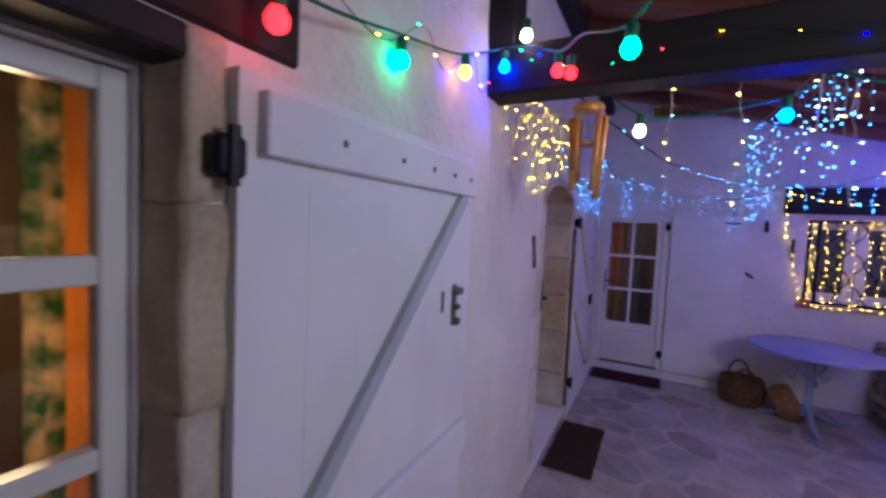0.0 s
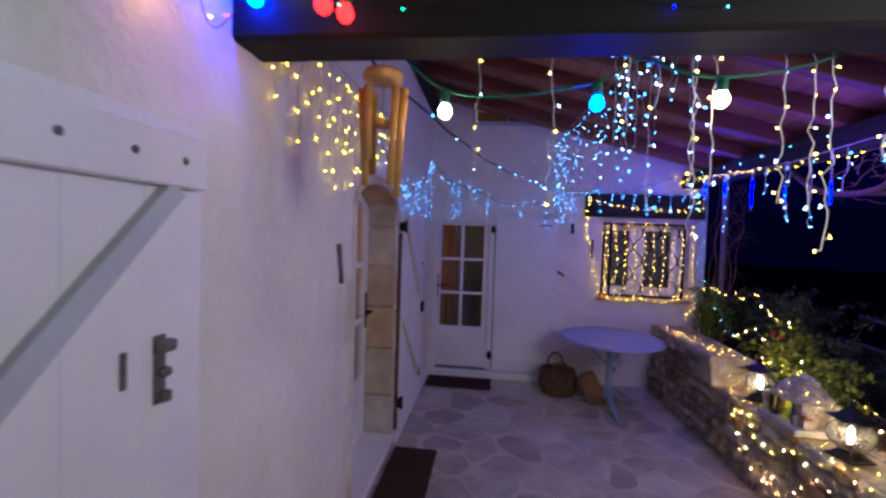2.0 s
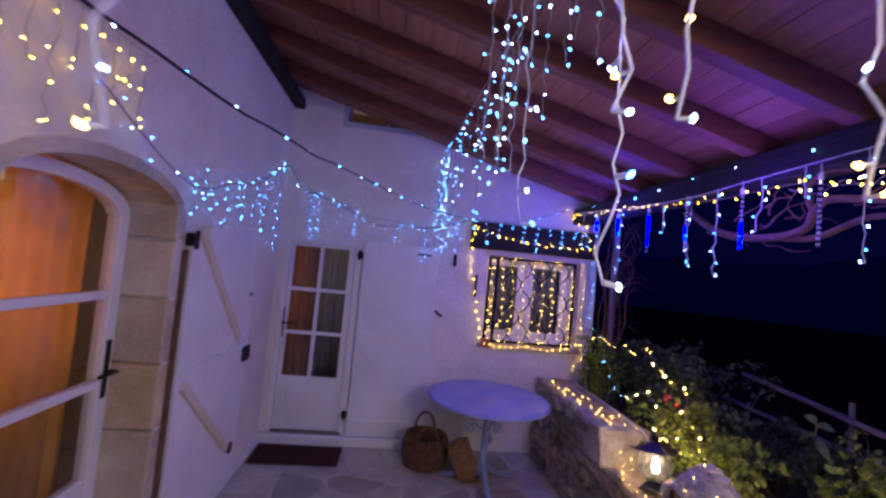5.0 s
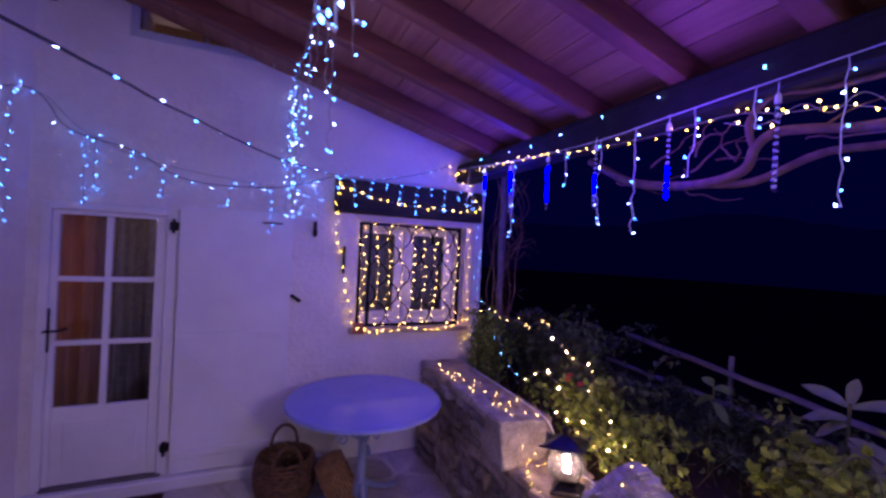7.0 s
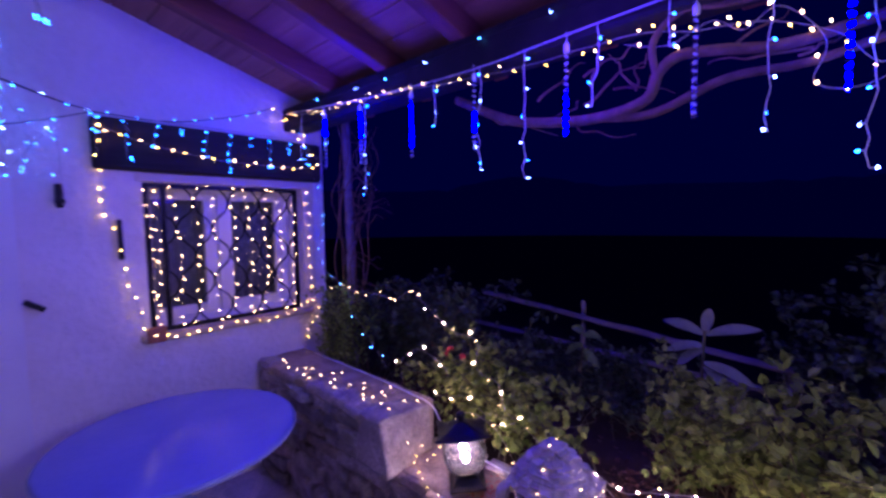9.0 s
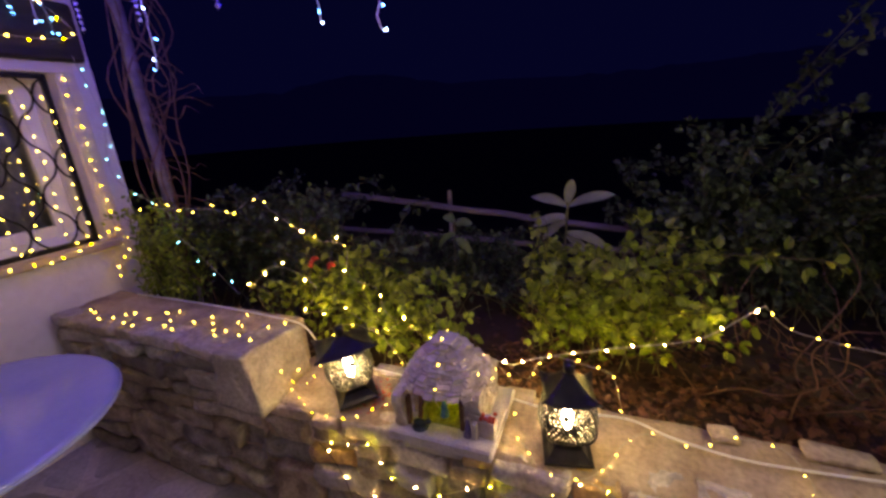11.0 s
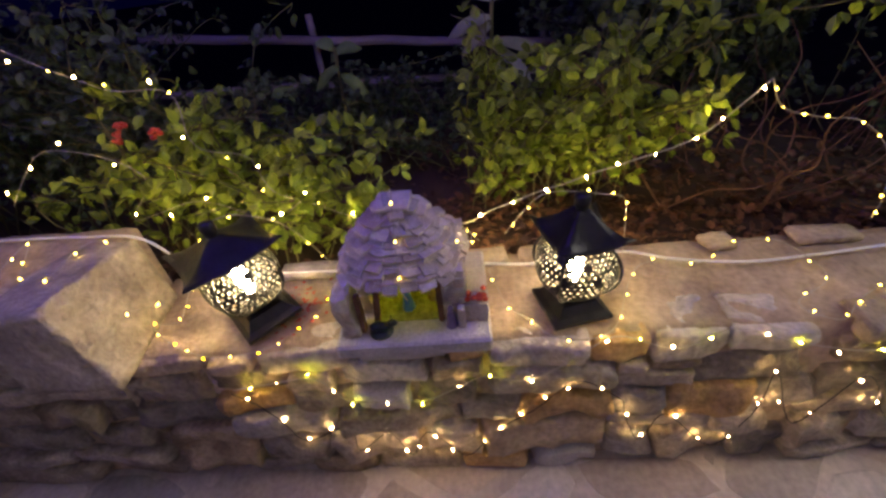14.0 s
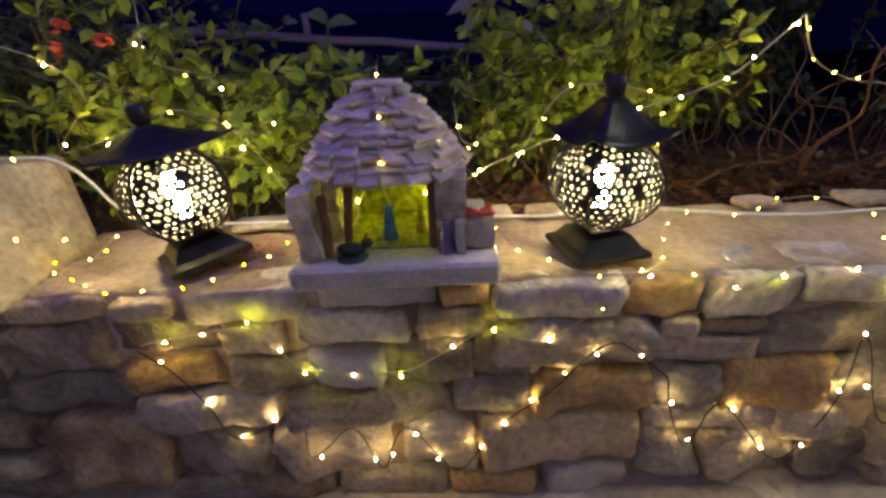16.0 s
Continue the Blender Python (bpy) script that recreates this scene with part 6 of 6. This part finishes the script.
icicle_string("cool white lights hanging over the lintel", [(1.16, 5.452, 2.262), (1.8, 5.452, 2.264), (2.44, 5.452, 2.262)], [((1.16 + 0.13 * i, 5.45, 2.262), (0.10, 0.22, 0.14, 0.06, 0.18, 0.25, 0.08, 0.2, 0.1, 0.16)[i]) for i in range(10)], [L_COOL], 0.0068, CLEARCABLE, 0.06)
light_string("warm fairy lights along the window sill", [(1.33, 5.465, 1.08), (1.5, 5.465, 1.03), (1.75, 5.465, 1.05), (2.0, 5.465, 1.03), (2.2, 5.465, 1.06), (2.36, 5.48, 1.12), (2.40, 5.50, 1.0), (2.30, 5.46, 0.90), (2.25, 5.40, 0.80)], [L_WARM, L_YELLOW], 0.055, 0.0062, CLEARCABLE, 0.0012, 0.014)
# closely spaced net: some of its LEDs stand in for reflections in the panes
net = []
for i in range(9):
    x = 1.39 + i * 0.104
    net += [(x, 5.515, 1.88 if i % 2 else 1.12), (x + 0.03, 5.515, 1.5), (x + 0.02, 5.515, 1.12 if i % 2 else 1.88)]
light_string("net of small warm lights on the window grille, some in place of pane reflections", net, [L_WARM], 0.058, 0.0060, CLEARCABLE, 0.0009, 0.014, 4)
light_string("warm fairy lights down the window frame", [(2.35, 5.505, 1.93), (2.36, 5.505, 1.6), (2.35, 5.505, 1.3), (2.37, 5.505, 1.08)], [L_WARM, L_YELLOW], 0.06, 0.0055, CLEARCABLE, 0.0012, 0.012)
light_string("warm fairy lights down the grille frame", [(1.375, 5.50, 1.90), (1.385, 5.50, 1.55), (1.38, 5.50, 1.25), (1.42, 5.50, 1.10)], [L_WARM], 0.05, 0.0045, CLEARCABLE, 0.0012, 0.018)

# ---- eave ----
ew = [(2.188, 5.45, 2.43), (2.188, 4.95, 2.39), (2.188, 4.46, 2.35), (2.188, 3.82, 2.325), (2.188, 3.4, 2.34), (2.188, 2.84, 2.36), (2.188, 2.2, 2.38), (2.188, 1.6, 2.40)]
icicle_string("white-cabled icicle lights along the eave beam", ew,
              [((2.188, 5.25, 2.40), 0.3), ((2.188, 4.98, 2.39), 0.22), ((2.18, 4.56, 2.36), 0.52), ((2.188, 4.05, 2.33), 0.20), ((2.18, 3.78, 2.325), 0.42), ((2.18, 3.565, 2.335), 0.48), ((2.18, 3.29, 2.34), 0.27), ((2.18, 3.07, 2.345), 0.14), ((2.18, 2.83, 2.36), 0.44), ((2.175, 2.64, 2.365), 0.56), ((2.18, 2.35, 2.37), 0.35), ((2.18, 2.05, 2.38), 0.5), ((2.18, 1.85, 2.39), 0.3)],
              [L_WHITE, L_COOL], 0.0058, WHITECABLE, 0.09)
light_string("yellow fairy lights along the eave beam", [(2.188, 5.40, 2.42), (2.188, 5.0, 2.37), (2.188, 4.6, 2.36), (2.188, 4.2, 2.325), (2.22, 3.8, 2.30), (2.23, 3.5, 2.29), (2.26, 3.2, 2.30), (2.27, 3.0, 2.26), (2.27, 2.85, 2.24), (2.27, 2.7, 2.16), (2.26, 2.6, 2.06), (2.27, 2.4, 2.2), (2.27, 2.1, 2.24)], [L_YELLOW, L_WARM], 0.055, 0.0052, CLEARCABLE, 0.0012, 0.018)
light_string("warm fairy lights wound on the bare vine", [(2.27, 3.23, 2.28), (2.27, 3.1, 2.24), (2.27, 2.98, 2.28), (2.27, 2.9, 2.23), (2.27, 2.82, 2.27), (2.27, 2.72, 2.15), (2.27, 2.74, 2.05), (2.27, 2.64, 2.02), (2.27, 2.5, 2.1)], [L_WARM], 0.06, 0.0065, CLEARCABLE, 0.0012, 0.015)
light_string("small cool lights along the inside of the eave beam", [(2.19, 5.2, 2.45), (2.19, 4.5, 2.42), (2.19, 3.8, 2.44), (2.19, 3.2, 2.42), (2.19, 2.6, 2.45), (2.19, 2.0, 2.43)], [L_TEAL, L_WHITE], 0.27, 0.006, BLACKCABLE, 0.0012, 0.01)


def meteor(y, z, first, last):
    """A hanging tube whose lamps from first to last are lit."""
    mt = thing("meteor_tube_light", (2.178, y, z), "clear meteor tube with partly glowing blue lamps hanging at the eave", "tube light", "meteor tubes")
    at = Matrix.Translation((2.178, y, z))
    part("tube", lathe(bmesh.new(), [(0.0, -0.29), (0.006, -0.29), (0.0085, -0.282), (0.0085, 0.0), (0.0, 0.0)], 10), CLEARTUBE, mt, smooth=True, m=at).visible_shadow = False
    part("cap", lathe(bmesh.new(), [(0.0, 0.001), (0.0095, 0.001), (0.0095, 0.025), (0.004, 0.035), (0.0, 0.036)], 10), WHITECABLE, mt, smooth=True, m=at)
    part("cord", tube(bmesh.new(), [(0, 0, 0.034), (0, 0, 0.07)], 0.0015, 4), WHITECABLE, mt, m=at)
    for k in range(12):
        turn = Matrix.Rotation(0.5 * (-1) ** k, 4, "X")
        lit = first <= k <= last
        part("lamp", box(bmesh.new(), -0.0045, 0.0045, -0.0055, 0.0055, -0.0026, 0.0026), L_BLUE if lit else WHITECABLE, mt, m=at @ Matrix.Translation((0, 0, -0.014 - 0.0235 * k)) @ turn)


for y, z, first, last in ((4.95, 2.305, 0, 3), (4.595, 2.29, 0, 5), (4.19, 2.28, 1, 9), (3.805, 2.27, 5, 8), (3.395, 2.275, 6, 11), (3.0, 2.27, 20, 20), (2.68, 2.275, 3, 11), (2.28, 2.28, 0, 11), (1.9, 2.29, 2, 7)):
    meteor(y, z, first, last)

# ---- on the stone wall and in the shrubs ----
light_string("warm fairy lights along the stones near the wall top", [(1.925, 3.85, 0.47), (1.925, 3.7, 0.5), (1.925, 3.62, 0.49), (1.925, 3.57, 0.41), (1.925, 3.48, 0.39), (1.925, 3.37, 0.39), (1.925, 3.29, 0.43), (1.925, 3.22, 0.47), (1.925, 3.12, 0.45), (1.925, 3.01, 0.52), (1.935, 2.91, 0.583), (1.925, 2.77, 0.54), (1.94, 2.65, 0.585), (1.925, 2.5, 0.53), (1.925, 2.3, 0.5), (1.93, 2.0, 0.55), (1.925, 1.6, 0.45)],
             [L_FACEY, L_FACE], 0.075, 0.0038, CLEARCABLE, 0.0014, 0.008)
light_string("black-cabled warm fairy lights hung on the wall face", [(1.925, 3.86, 0.46), (1.925, 3.81, 0.4), (1.925, 3.77, 0.3), (1.925, 3.73, 0.22), (1.925, 3.6, 0.28), (1.925, 3.59, 0.16), (1.925, 3.49, 0.24), (1.925, 3.44, 0.11), (1.925, 3.38, 0.24), (1.925, 3.28, 0.1), (1.925, 3.19, 0.23), (1.925, 3.08, 0.33), (1.925, 2.98, 0.44), (1.925, 2.87, 0.35)],
             [L_FACE], 0.085, 0.0038, BLACKCABLE, 0.0014, 0.008)
light_string("black-cabled warm fairy lights hung on the wall face", [(1.925, 2.87, 0.35), (1.925, 2.8, 0.16), (1.925, 2.74, 0.27), (1.925, 2.59, 0.1), (1.925, 2.52, 0.25), (1.925, 2.52, 0.43), (1.925, 2.4, 0.2), (1.925, 2.3, 0.4), (1.925, 2.15, 0.2), (1.925, 2.0, 0.35), (1.925, 1.8, 0.2), (1.925, 1.6, 0.4)],
             [L_FACE], 0.13, 0.0038, BLACKCABLE, 0.0014, 0.008)
light_string("warm fairy lights lying on the higher wall top", [(2.05, 5.35, 0.775), (1.98, 5.09, 0.778), (2.11, 5.05, 0.775), (1.96, 4.92, 0.778), (2.17, 4.84, 0.775), (1.98, 4.69, 0.778), (2.15, 4.6, 0.775), (2.0, 4.39, 0.778), (2.21, 4.44, 0.775), (1.97, 4.25, 0.778), (2.2, 4.24, 0.778), (2.18, 4.16, 0.72), (2.05, 4.13, 0.66), (2.15, 4.08, 0.59)],
             [L_WARM], 0.07, 0.005, CLEARCABLE, 0.0012, 0.006)
light_string("warm fairy lights lying beside the first lantern", [(2.24, 4.08, 0.575), (2.09, 4.03, 0.572), (2.07, 4.10, 0.575), (2.0, 4.0, 0.575), (1.96, 3.92, 0.575), (1.95, 3.83, 0.575), (1.98, 3.72, 0.575), (2.1, 3.63, 0.575), (2.24, 3.60, 0.575)], [L_WARM, L_YELLOW], 0.055, 0.0038, CLEARCABLE, 0.0012, 0.006)
light_string("warm fairy lights lying beside the second lantern", [(2.2, 3.18, 0.575), (2.07, 3.14, 0.572), (2.0, 3.09, 0.575), (1.95, 3.04, 0.575), (1.96, 2.91, 0.575), (2.16, 2.80, 0.572), (2.2, 2.72, 0.572), (2.18, 2.62, 0.575), (2.24, 2.50, 0.585), (2.23, 2.38, 0.585), (2.1, 2.35, 0.575), (2.01, 2.47, 0.572), (1.95, 2.42, 0.58), (2.03, 2.31, 0.572), (2.1, 2.1, 0.575), (1.98, 1.9, 0.575), (2.15, 1.7, 0.575)], [L_WARM], 0.075, 0.0038, CLEARCABLE, 0.0012, 0.006)
cb = tube(bmesh.new(), spline([(2.26, 5.3, 0.772), (2.26, 4.7, 0.770), (2.25, 4.3, 0.762), (2.245, 4.14, 0.742), (2.25, 4.05, 0.62), (2.26, 3.95, 0.578), (2.26, 3.82, 0.577), (2.25, 3.6, 0.575), (2.24, 3.23, 0.575), (2.22, 3.04, 0.577), (2.25, 2.81, 0.575), (2.2, 2.68, 0.577), (2.17, 2.5, 0.574), (2.18, 2.3, 0.575), (2.2, 2.0, 0.576), (2.18, 1.2, 0.575)], 6), 0.0038, 6)
solo("power_cable", cb, WHITECABLE, "white power cable lying along the wall top", "cable", smooth=True)
light_string("warm fairy lights wound over the arching rose", [(2.40, 3.4, 0.66), (2.39, 3.25, 0.62), (2.38, 3.14, 0.67), (2.37, 2.9, 0.76), (2.37, 2.62, 0.84), (2.40, 2.44, 0.97)], [L_ROSE], 0.085, 0.0042, CLEARCABLE, 0.0022, 0.008)
light_string("warm fairy lights looped from the rose to the wall top", [(2.40, 2.44, 0.97), (2.45, 2.35, 0.88), (2.5, 2.2, 0.82), (2.5, 2.06, 0.79), (2.48, 1.96, 0.69), (2.42, 1.97, 0.6), (2.3, 2.1, 0.59)], [L_WARM], 0.085, 0.0052, CLEARCABLE, 0.0022, 0.008)
light_string("warm fairy lights wound through the climbing rose", [(2.4, 5.3, 1.23), (2.4, 4.78, 1.23), (2.4, 4.6, 1.22), (2.38, 4.43, 1.30), (2.38, 4.34, 1.24)], [L_WARM], 0.075, 0.0055, CLEARCABLE, 0.0012, 0.02)
light_string("warm fairy lights wound through the climbing rose", [(2.38, 4.34, 1.24), (2.38, 4.14, 1.12), (2.38, 3.96, 1.09), (2.38, 3.96, 0.95), (2.38, 3.83, 0.90), (2.38, 3.79, 0.79), (2.36, 3.62, 0.72), (2.30, 3.48, 0.70), (2.2, 3.40, 0.80)], [L_BUSH, L_WARM], 0.075, 0.0043, CLEARCABLE, 0.0012, 0.02)
light_string("warm fairy lights wound through the climbing rose", [(2.30, 4.5, 0.85), (2.30, 4.3, 1.0), (2.32, 4.1, 0.9), (2.34, 4.22, 0.75), (2.34, 4.0, 0.8), (2.34, 3.8, 0.72), (2.33, 3.65, 0.82)], [L_BUSH], 0.10, 0.0043, CLEARCABLE, 0.0012, 0.02)
light_string("teal fairy lights trailing by the vine pole", [(2.36, 5.40, 2.0), (2.38, 5.35, 1.7), (2.36, 5.36, 1.4), (2.38, 5.06, 1.22), (2.38, 5.03, 1.1), (2.38, 4.9, 1.0), (2.38, 4.78, 0.88), (2.36, 4.64, 0.8)], [L_TEAL], 0.09, 0.005, CLEARCABLE, 0.0012, 0.03)
light_string("warm fairy lights over the stone hut", [(2.28, 3.45, 0.74), (2.10, 3.39, 0.912), (2.03, 3.38, 0.875), (1.965, 3.378, 0.80), (1.945, 3.378, 0.755), (1.957, 3.372, 0.715)], [L_WARM], 0.075, 0.0038, CLEARCABLE, 0.0016, 0.002)
light_string("warm fairy lights round the hut eaves", [(2.03, 3.26, 0.86), (2.02, 3.25, 0.80), (2.1, 3.22, 0.77), (2.2, 3.25, 0.74), (2.25, 3.20, 0.65)], [L_WARM], 0.07, 0.0038, CLEARCABLE, 0.0012, 0.006)
light_string("yellow fairy lights inside the stone hut", [(2.06, 3.45, 0.66), (2.12, 3.43, 0.70), (2.13, 3.36, 0.72), (2.10, 3.31, 0.66), (2.03, 3.305, 0.65)], [L_HUT], 0.05, 0.0042, CLEARCABLE, 0.0012, 0.004)
light_string("warm fairy lights round the second lantern", [(2.20, 3.13, 0.70), (2.12, 3.06, 0.86), (2.10, 2.93, 0.86), (2.14, 2.86, 0.80), (2.2, 2.82, 0.6)], [L_WARM], 0.07, 0.0038, CLEARCABLE, 0.0012, 0.006)
light_string("warm fairy lights round the first lantern", [(2.24, 4.0, 0.62), (2.17, 3.90, 0.80), (2.14, 3.78, 0.86), (2.18, 3.68, 0.78), (2.24, 3.63, 0.62)], [L_WARM], 0.08, 0.0038, CLEARCABLE, 0.0012, 0.006)

# ---- stones of the wall and flagstones ----
def course(rows, seed):
    """Stones of the wall's best seen stretch: (from, to) along the wall, (foot, head) in height, and the stone."""
    rng = random.Random(seed)
    for y0, y1, z0, z1, mat in rows:
        d = rng.uniform(0.10, 0.14)
        bm = rough_block(bmesh.new(), d, y1 - y0 - 0.006, z1 - z0 - 0.006, rng, 0.24, 6, 0.14)
        part("stone", bm, mat, stonewall, smooth=True,
             m=Matrix.Translation((SF + d / 2 + rng.uniform(-0.014, 0.012), (y0 + y1) / 2, (z0 + z1) / 2)) @ Matrix.Rotation(rng.uniform(-0.03, 0.03), 4, "X") @ Matrix.Rotation(rng.uniform(-0.10, 0.10), 4, "Z"))


course([(3.91, 4.14, 0.505, 0.554, CAP), (3.79, 3.905, 0.512, 0.554, CAP), (3.54, 3.785, 0.491, 0.556, CAP), (3.306, 3.53, 0.513, 0.576, SLABSTONE), (3.205, 3.303, 0.515, 0.556, OCHRE),
        (2.966, 3.20, 0.478, 0.556, CAP), (2.818, 2.962, 0.478, 0.556, OCHRE), (2.645, 2.812, 0.465, 0.555, CAP), (2.45, 2.640, 0.493, 0.556, CAP)], 91)
course([(3.94, 4.15, 0.386, 0.503, STONE), (3.72, 3.93, 0.425, 0.510, STONE), (3.595, 3.715, 0.415, 0.488, STONE), (3.553, 3.735, 0.332, 0.412, STONE), (3.352, 3.592, 0.432, 0.511, STONE),
        (3.406, 3.55, 0.332, 0.429, SLABSTONE), (3.23, 3.40, 0.332, 0.444, STONE), (3.21, 3.348, 0.447, 0.513, STONE)], 92)
course([(2.89, 3.206, 0.362, 0.476, STONE), (2.816, 2.888, 0.425, 0.474, CAP), (2.686, 2.814, 0.425, 0.464, STONE), (2.684, 2.885, 0.356, 0.421, STONE), (2.44, 2.68, 0.366, 0.462, STONE),
        (3.945, 4.20, 0.290, 0.382, STONE), (3.742, 3.94, 0.330, 0.42, OCHRE)], 93)
course([(3.635, 3.935, 0.236, 0.327, CAP), (3.284, 3.63, 0.236, 0.328, STONE), (3.122, 3.28, 0.242, 0.342, STONE), (2.878, 3.116, 0.249, 0.359, OCHRE), (2.742, 2.874, 0.250, 0.352, STONE),
        (2.522, 2.738, 0.245, 0.362, OCHRE), (2.609, 2.876, 0.165, 0.245, CAP), (2.44, 2.60, 0.145, 0.240, STONE), (2.38, 2.518, 0.245, 0.362, STONE)], 94)
course([(4.155, 4.33, 0.178, 0.287, STONE), (3.908, 4.15, 0.065, 0.284, STONE), (3.689, 3.903, 0.070, 0.232, STONE), (3.405, 3.684, 0.066, 0.231, CAP), (3.238, 3.402, 0.070, 0.230, CAP),
        (2.881, 3.232, 0.080, 0.237, CAP), (2.738, 2.877, 0.025, 0.160, STONE), (2.525, 2.734, 0.018, 0.160, STONE), (2.38, 2.52, 0.02, 0.140, STONE)], 95)
course([(3.78, 3.98, 0.0, 0.062, STONE), (3.56, 3.775, 0.0, 0.066, STONE), (3.30, 3.555, 0.0, 0.064, STONE), (3.09, 3.295, 0.0, 0.072, OCHRE), (2.885, 3.085, 0.0, 0.076, SLABSTONE)], 96)
stones(1.15, 2.375, 0.0, LOW - 0.002, random.Random(51), True)
stones(4.20, WY - 0.02, 0.0, LOW - 0.02, random.Random(54), False)
stones(4.24, WY - 0.02, LOW - 0.018, HIGH - 0.002, random.Random(52), True)
# small stones along the back edge
br = random.Random(53)
y = 1.4
while y < 4.0:
    w = br.uniform(0.06, 0.2)
    if br.random() < 0.45:
        part("stone", rough_block(bmesh.new(), 0.07, w, 0.020, br, 0.35, 2), CAP, stonewall, smooth=True, m=Matrix.Translation((2.275, y + w / 2, LOW + 0.002)))
    y += w + 0.03


def clip_poly(poly, px, py, nx, ny):
    out = []
    for i in range(len(poly)):
        a, c = poly[i], poly[(i + 1) % len(poly)]
        da = (a[0] - px) * nx + (a[1] - py) * ny
        dc = (c[0] - px) * nx + (c[1] - py) * ny
        if da <= 0:
            out.append(a)
        if da * dc < 0:
            t = da / (da - dc)
            out.append((a[0] + t * (c[0] - a[0]), a[1] + t * (c[1] - a[1])))
    return out


floor_ob = bpy.data.objects["floor"]
pr = random.Random(61)
seeds = []
for i in range(9):
    for k in range(22):
        seeds.append((WX + 0.12 + i * 0.315 + pr.uniform(-0.15, 0.15) + (0.12 if k % 2 else 0), -1.2 + k * 0.315 + pr.uniform(-0.15, 0.15)))
for i, (sx, sy) in enumerate(seeds):
    poly = [(WX + 0.01, -1.4), (1.95, -1.4), (1.95, WY - 0.08), (WX + 0.01, WY - 0.08)]
    near = sorted(((ox - sx) ** 2 + (oy - sy) ** 2, ox, oy) for ox, oy in seeds if (ox, oy) != (sx, sy))[:14]
    gap = pr.uniform(0.008, 0.030)
    for d2, ox, oy in near:
        d = math.sqrt(d2)
        nx, ny = (ox - sx) / d, (oy - sy) / d
        poly = clip_poly(poly, (sx + ox) / 2 - nx * gap, (sy + oy) / 2 - ny * gap, nx, ny)
        if len(poly) < 3:
            break
    if len(poly) < 3:
        continue
    # uneven, rounded outline
    pts = []
    n = len(poly)
    for j in range(n):
        a, c, e = poly[j - 1], poly[j], poly[(j + 1) % n]
        for (ux, uy) in (a, e):
            pts.append((c[0] + 0.20 * (ux - c[0]), c[1] + 0.20 * (uy - c[1])))
    out = []
    for j, (x, y) in enumerate(pts):
        x2, y2 = pts[(j + 1) % len(pts)]
        out.append((x + 0.007 * noise.noise((x * 20, y * 20, 0)), y + 0.007 * noise.noise((x * 20, y * 20, 9))))
        mx, my = (x + x2) / 2, (y + y2) / 2
        out.append((mx + 0.012 * noise.noise((mx * 20, my * 20, 0)), my + 0.012 * noise.noise((mx * 20, my * 20, 9))))
    top = pr.uniform(0.001, 0.004)
    b = bmesh.new()
    cx, cy = sum(p[0] for p in out) / len(out), sum(p[1] for p in out) / len(out)
    lo = [b.verts.new((x - cx, y - cy, -0.01)) for x, y in out]
    mid_ = [b.verts.new((x - cx, y - cy, top - 0.002)) for x, y in out]
    hi = [b.verts.new(((x - cx) * 0.965, (y - cy) * 0.965, top)) for x, y in out]
    n = len(out)
    for j in range(n):
        b.faces.new((lo[j], lo[(j + 1) % n], mid_[(j + 1) % n], mid_[j]))
        b.faces.new((mid_[j], mid_[(j + 1) % n], hi[(j + 1) % n], hi[j]))
    b.faces.new(hi)
    part("flagstone", b, FLAG, floor_ob, m=Matrix.Translation((cx, cy, 0.0)))
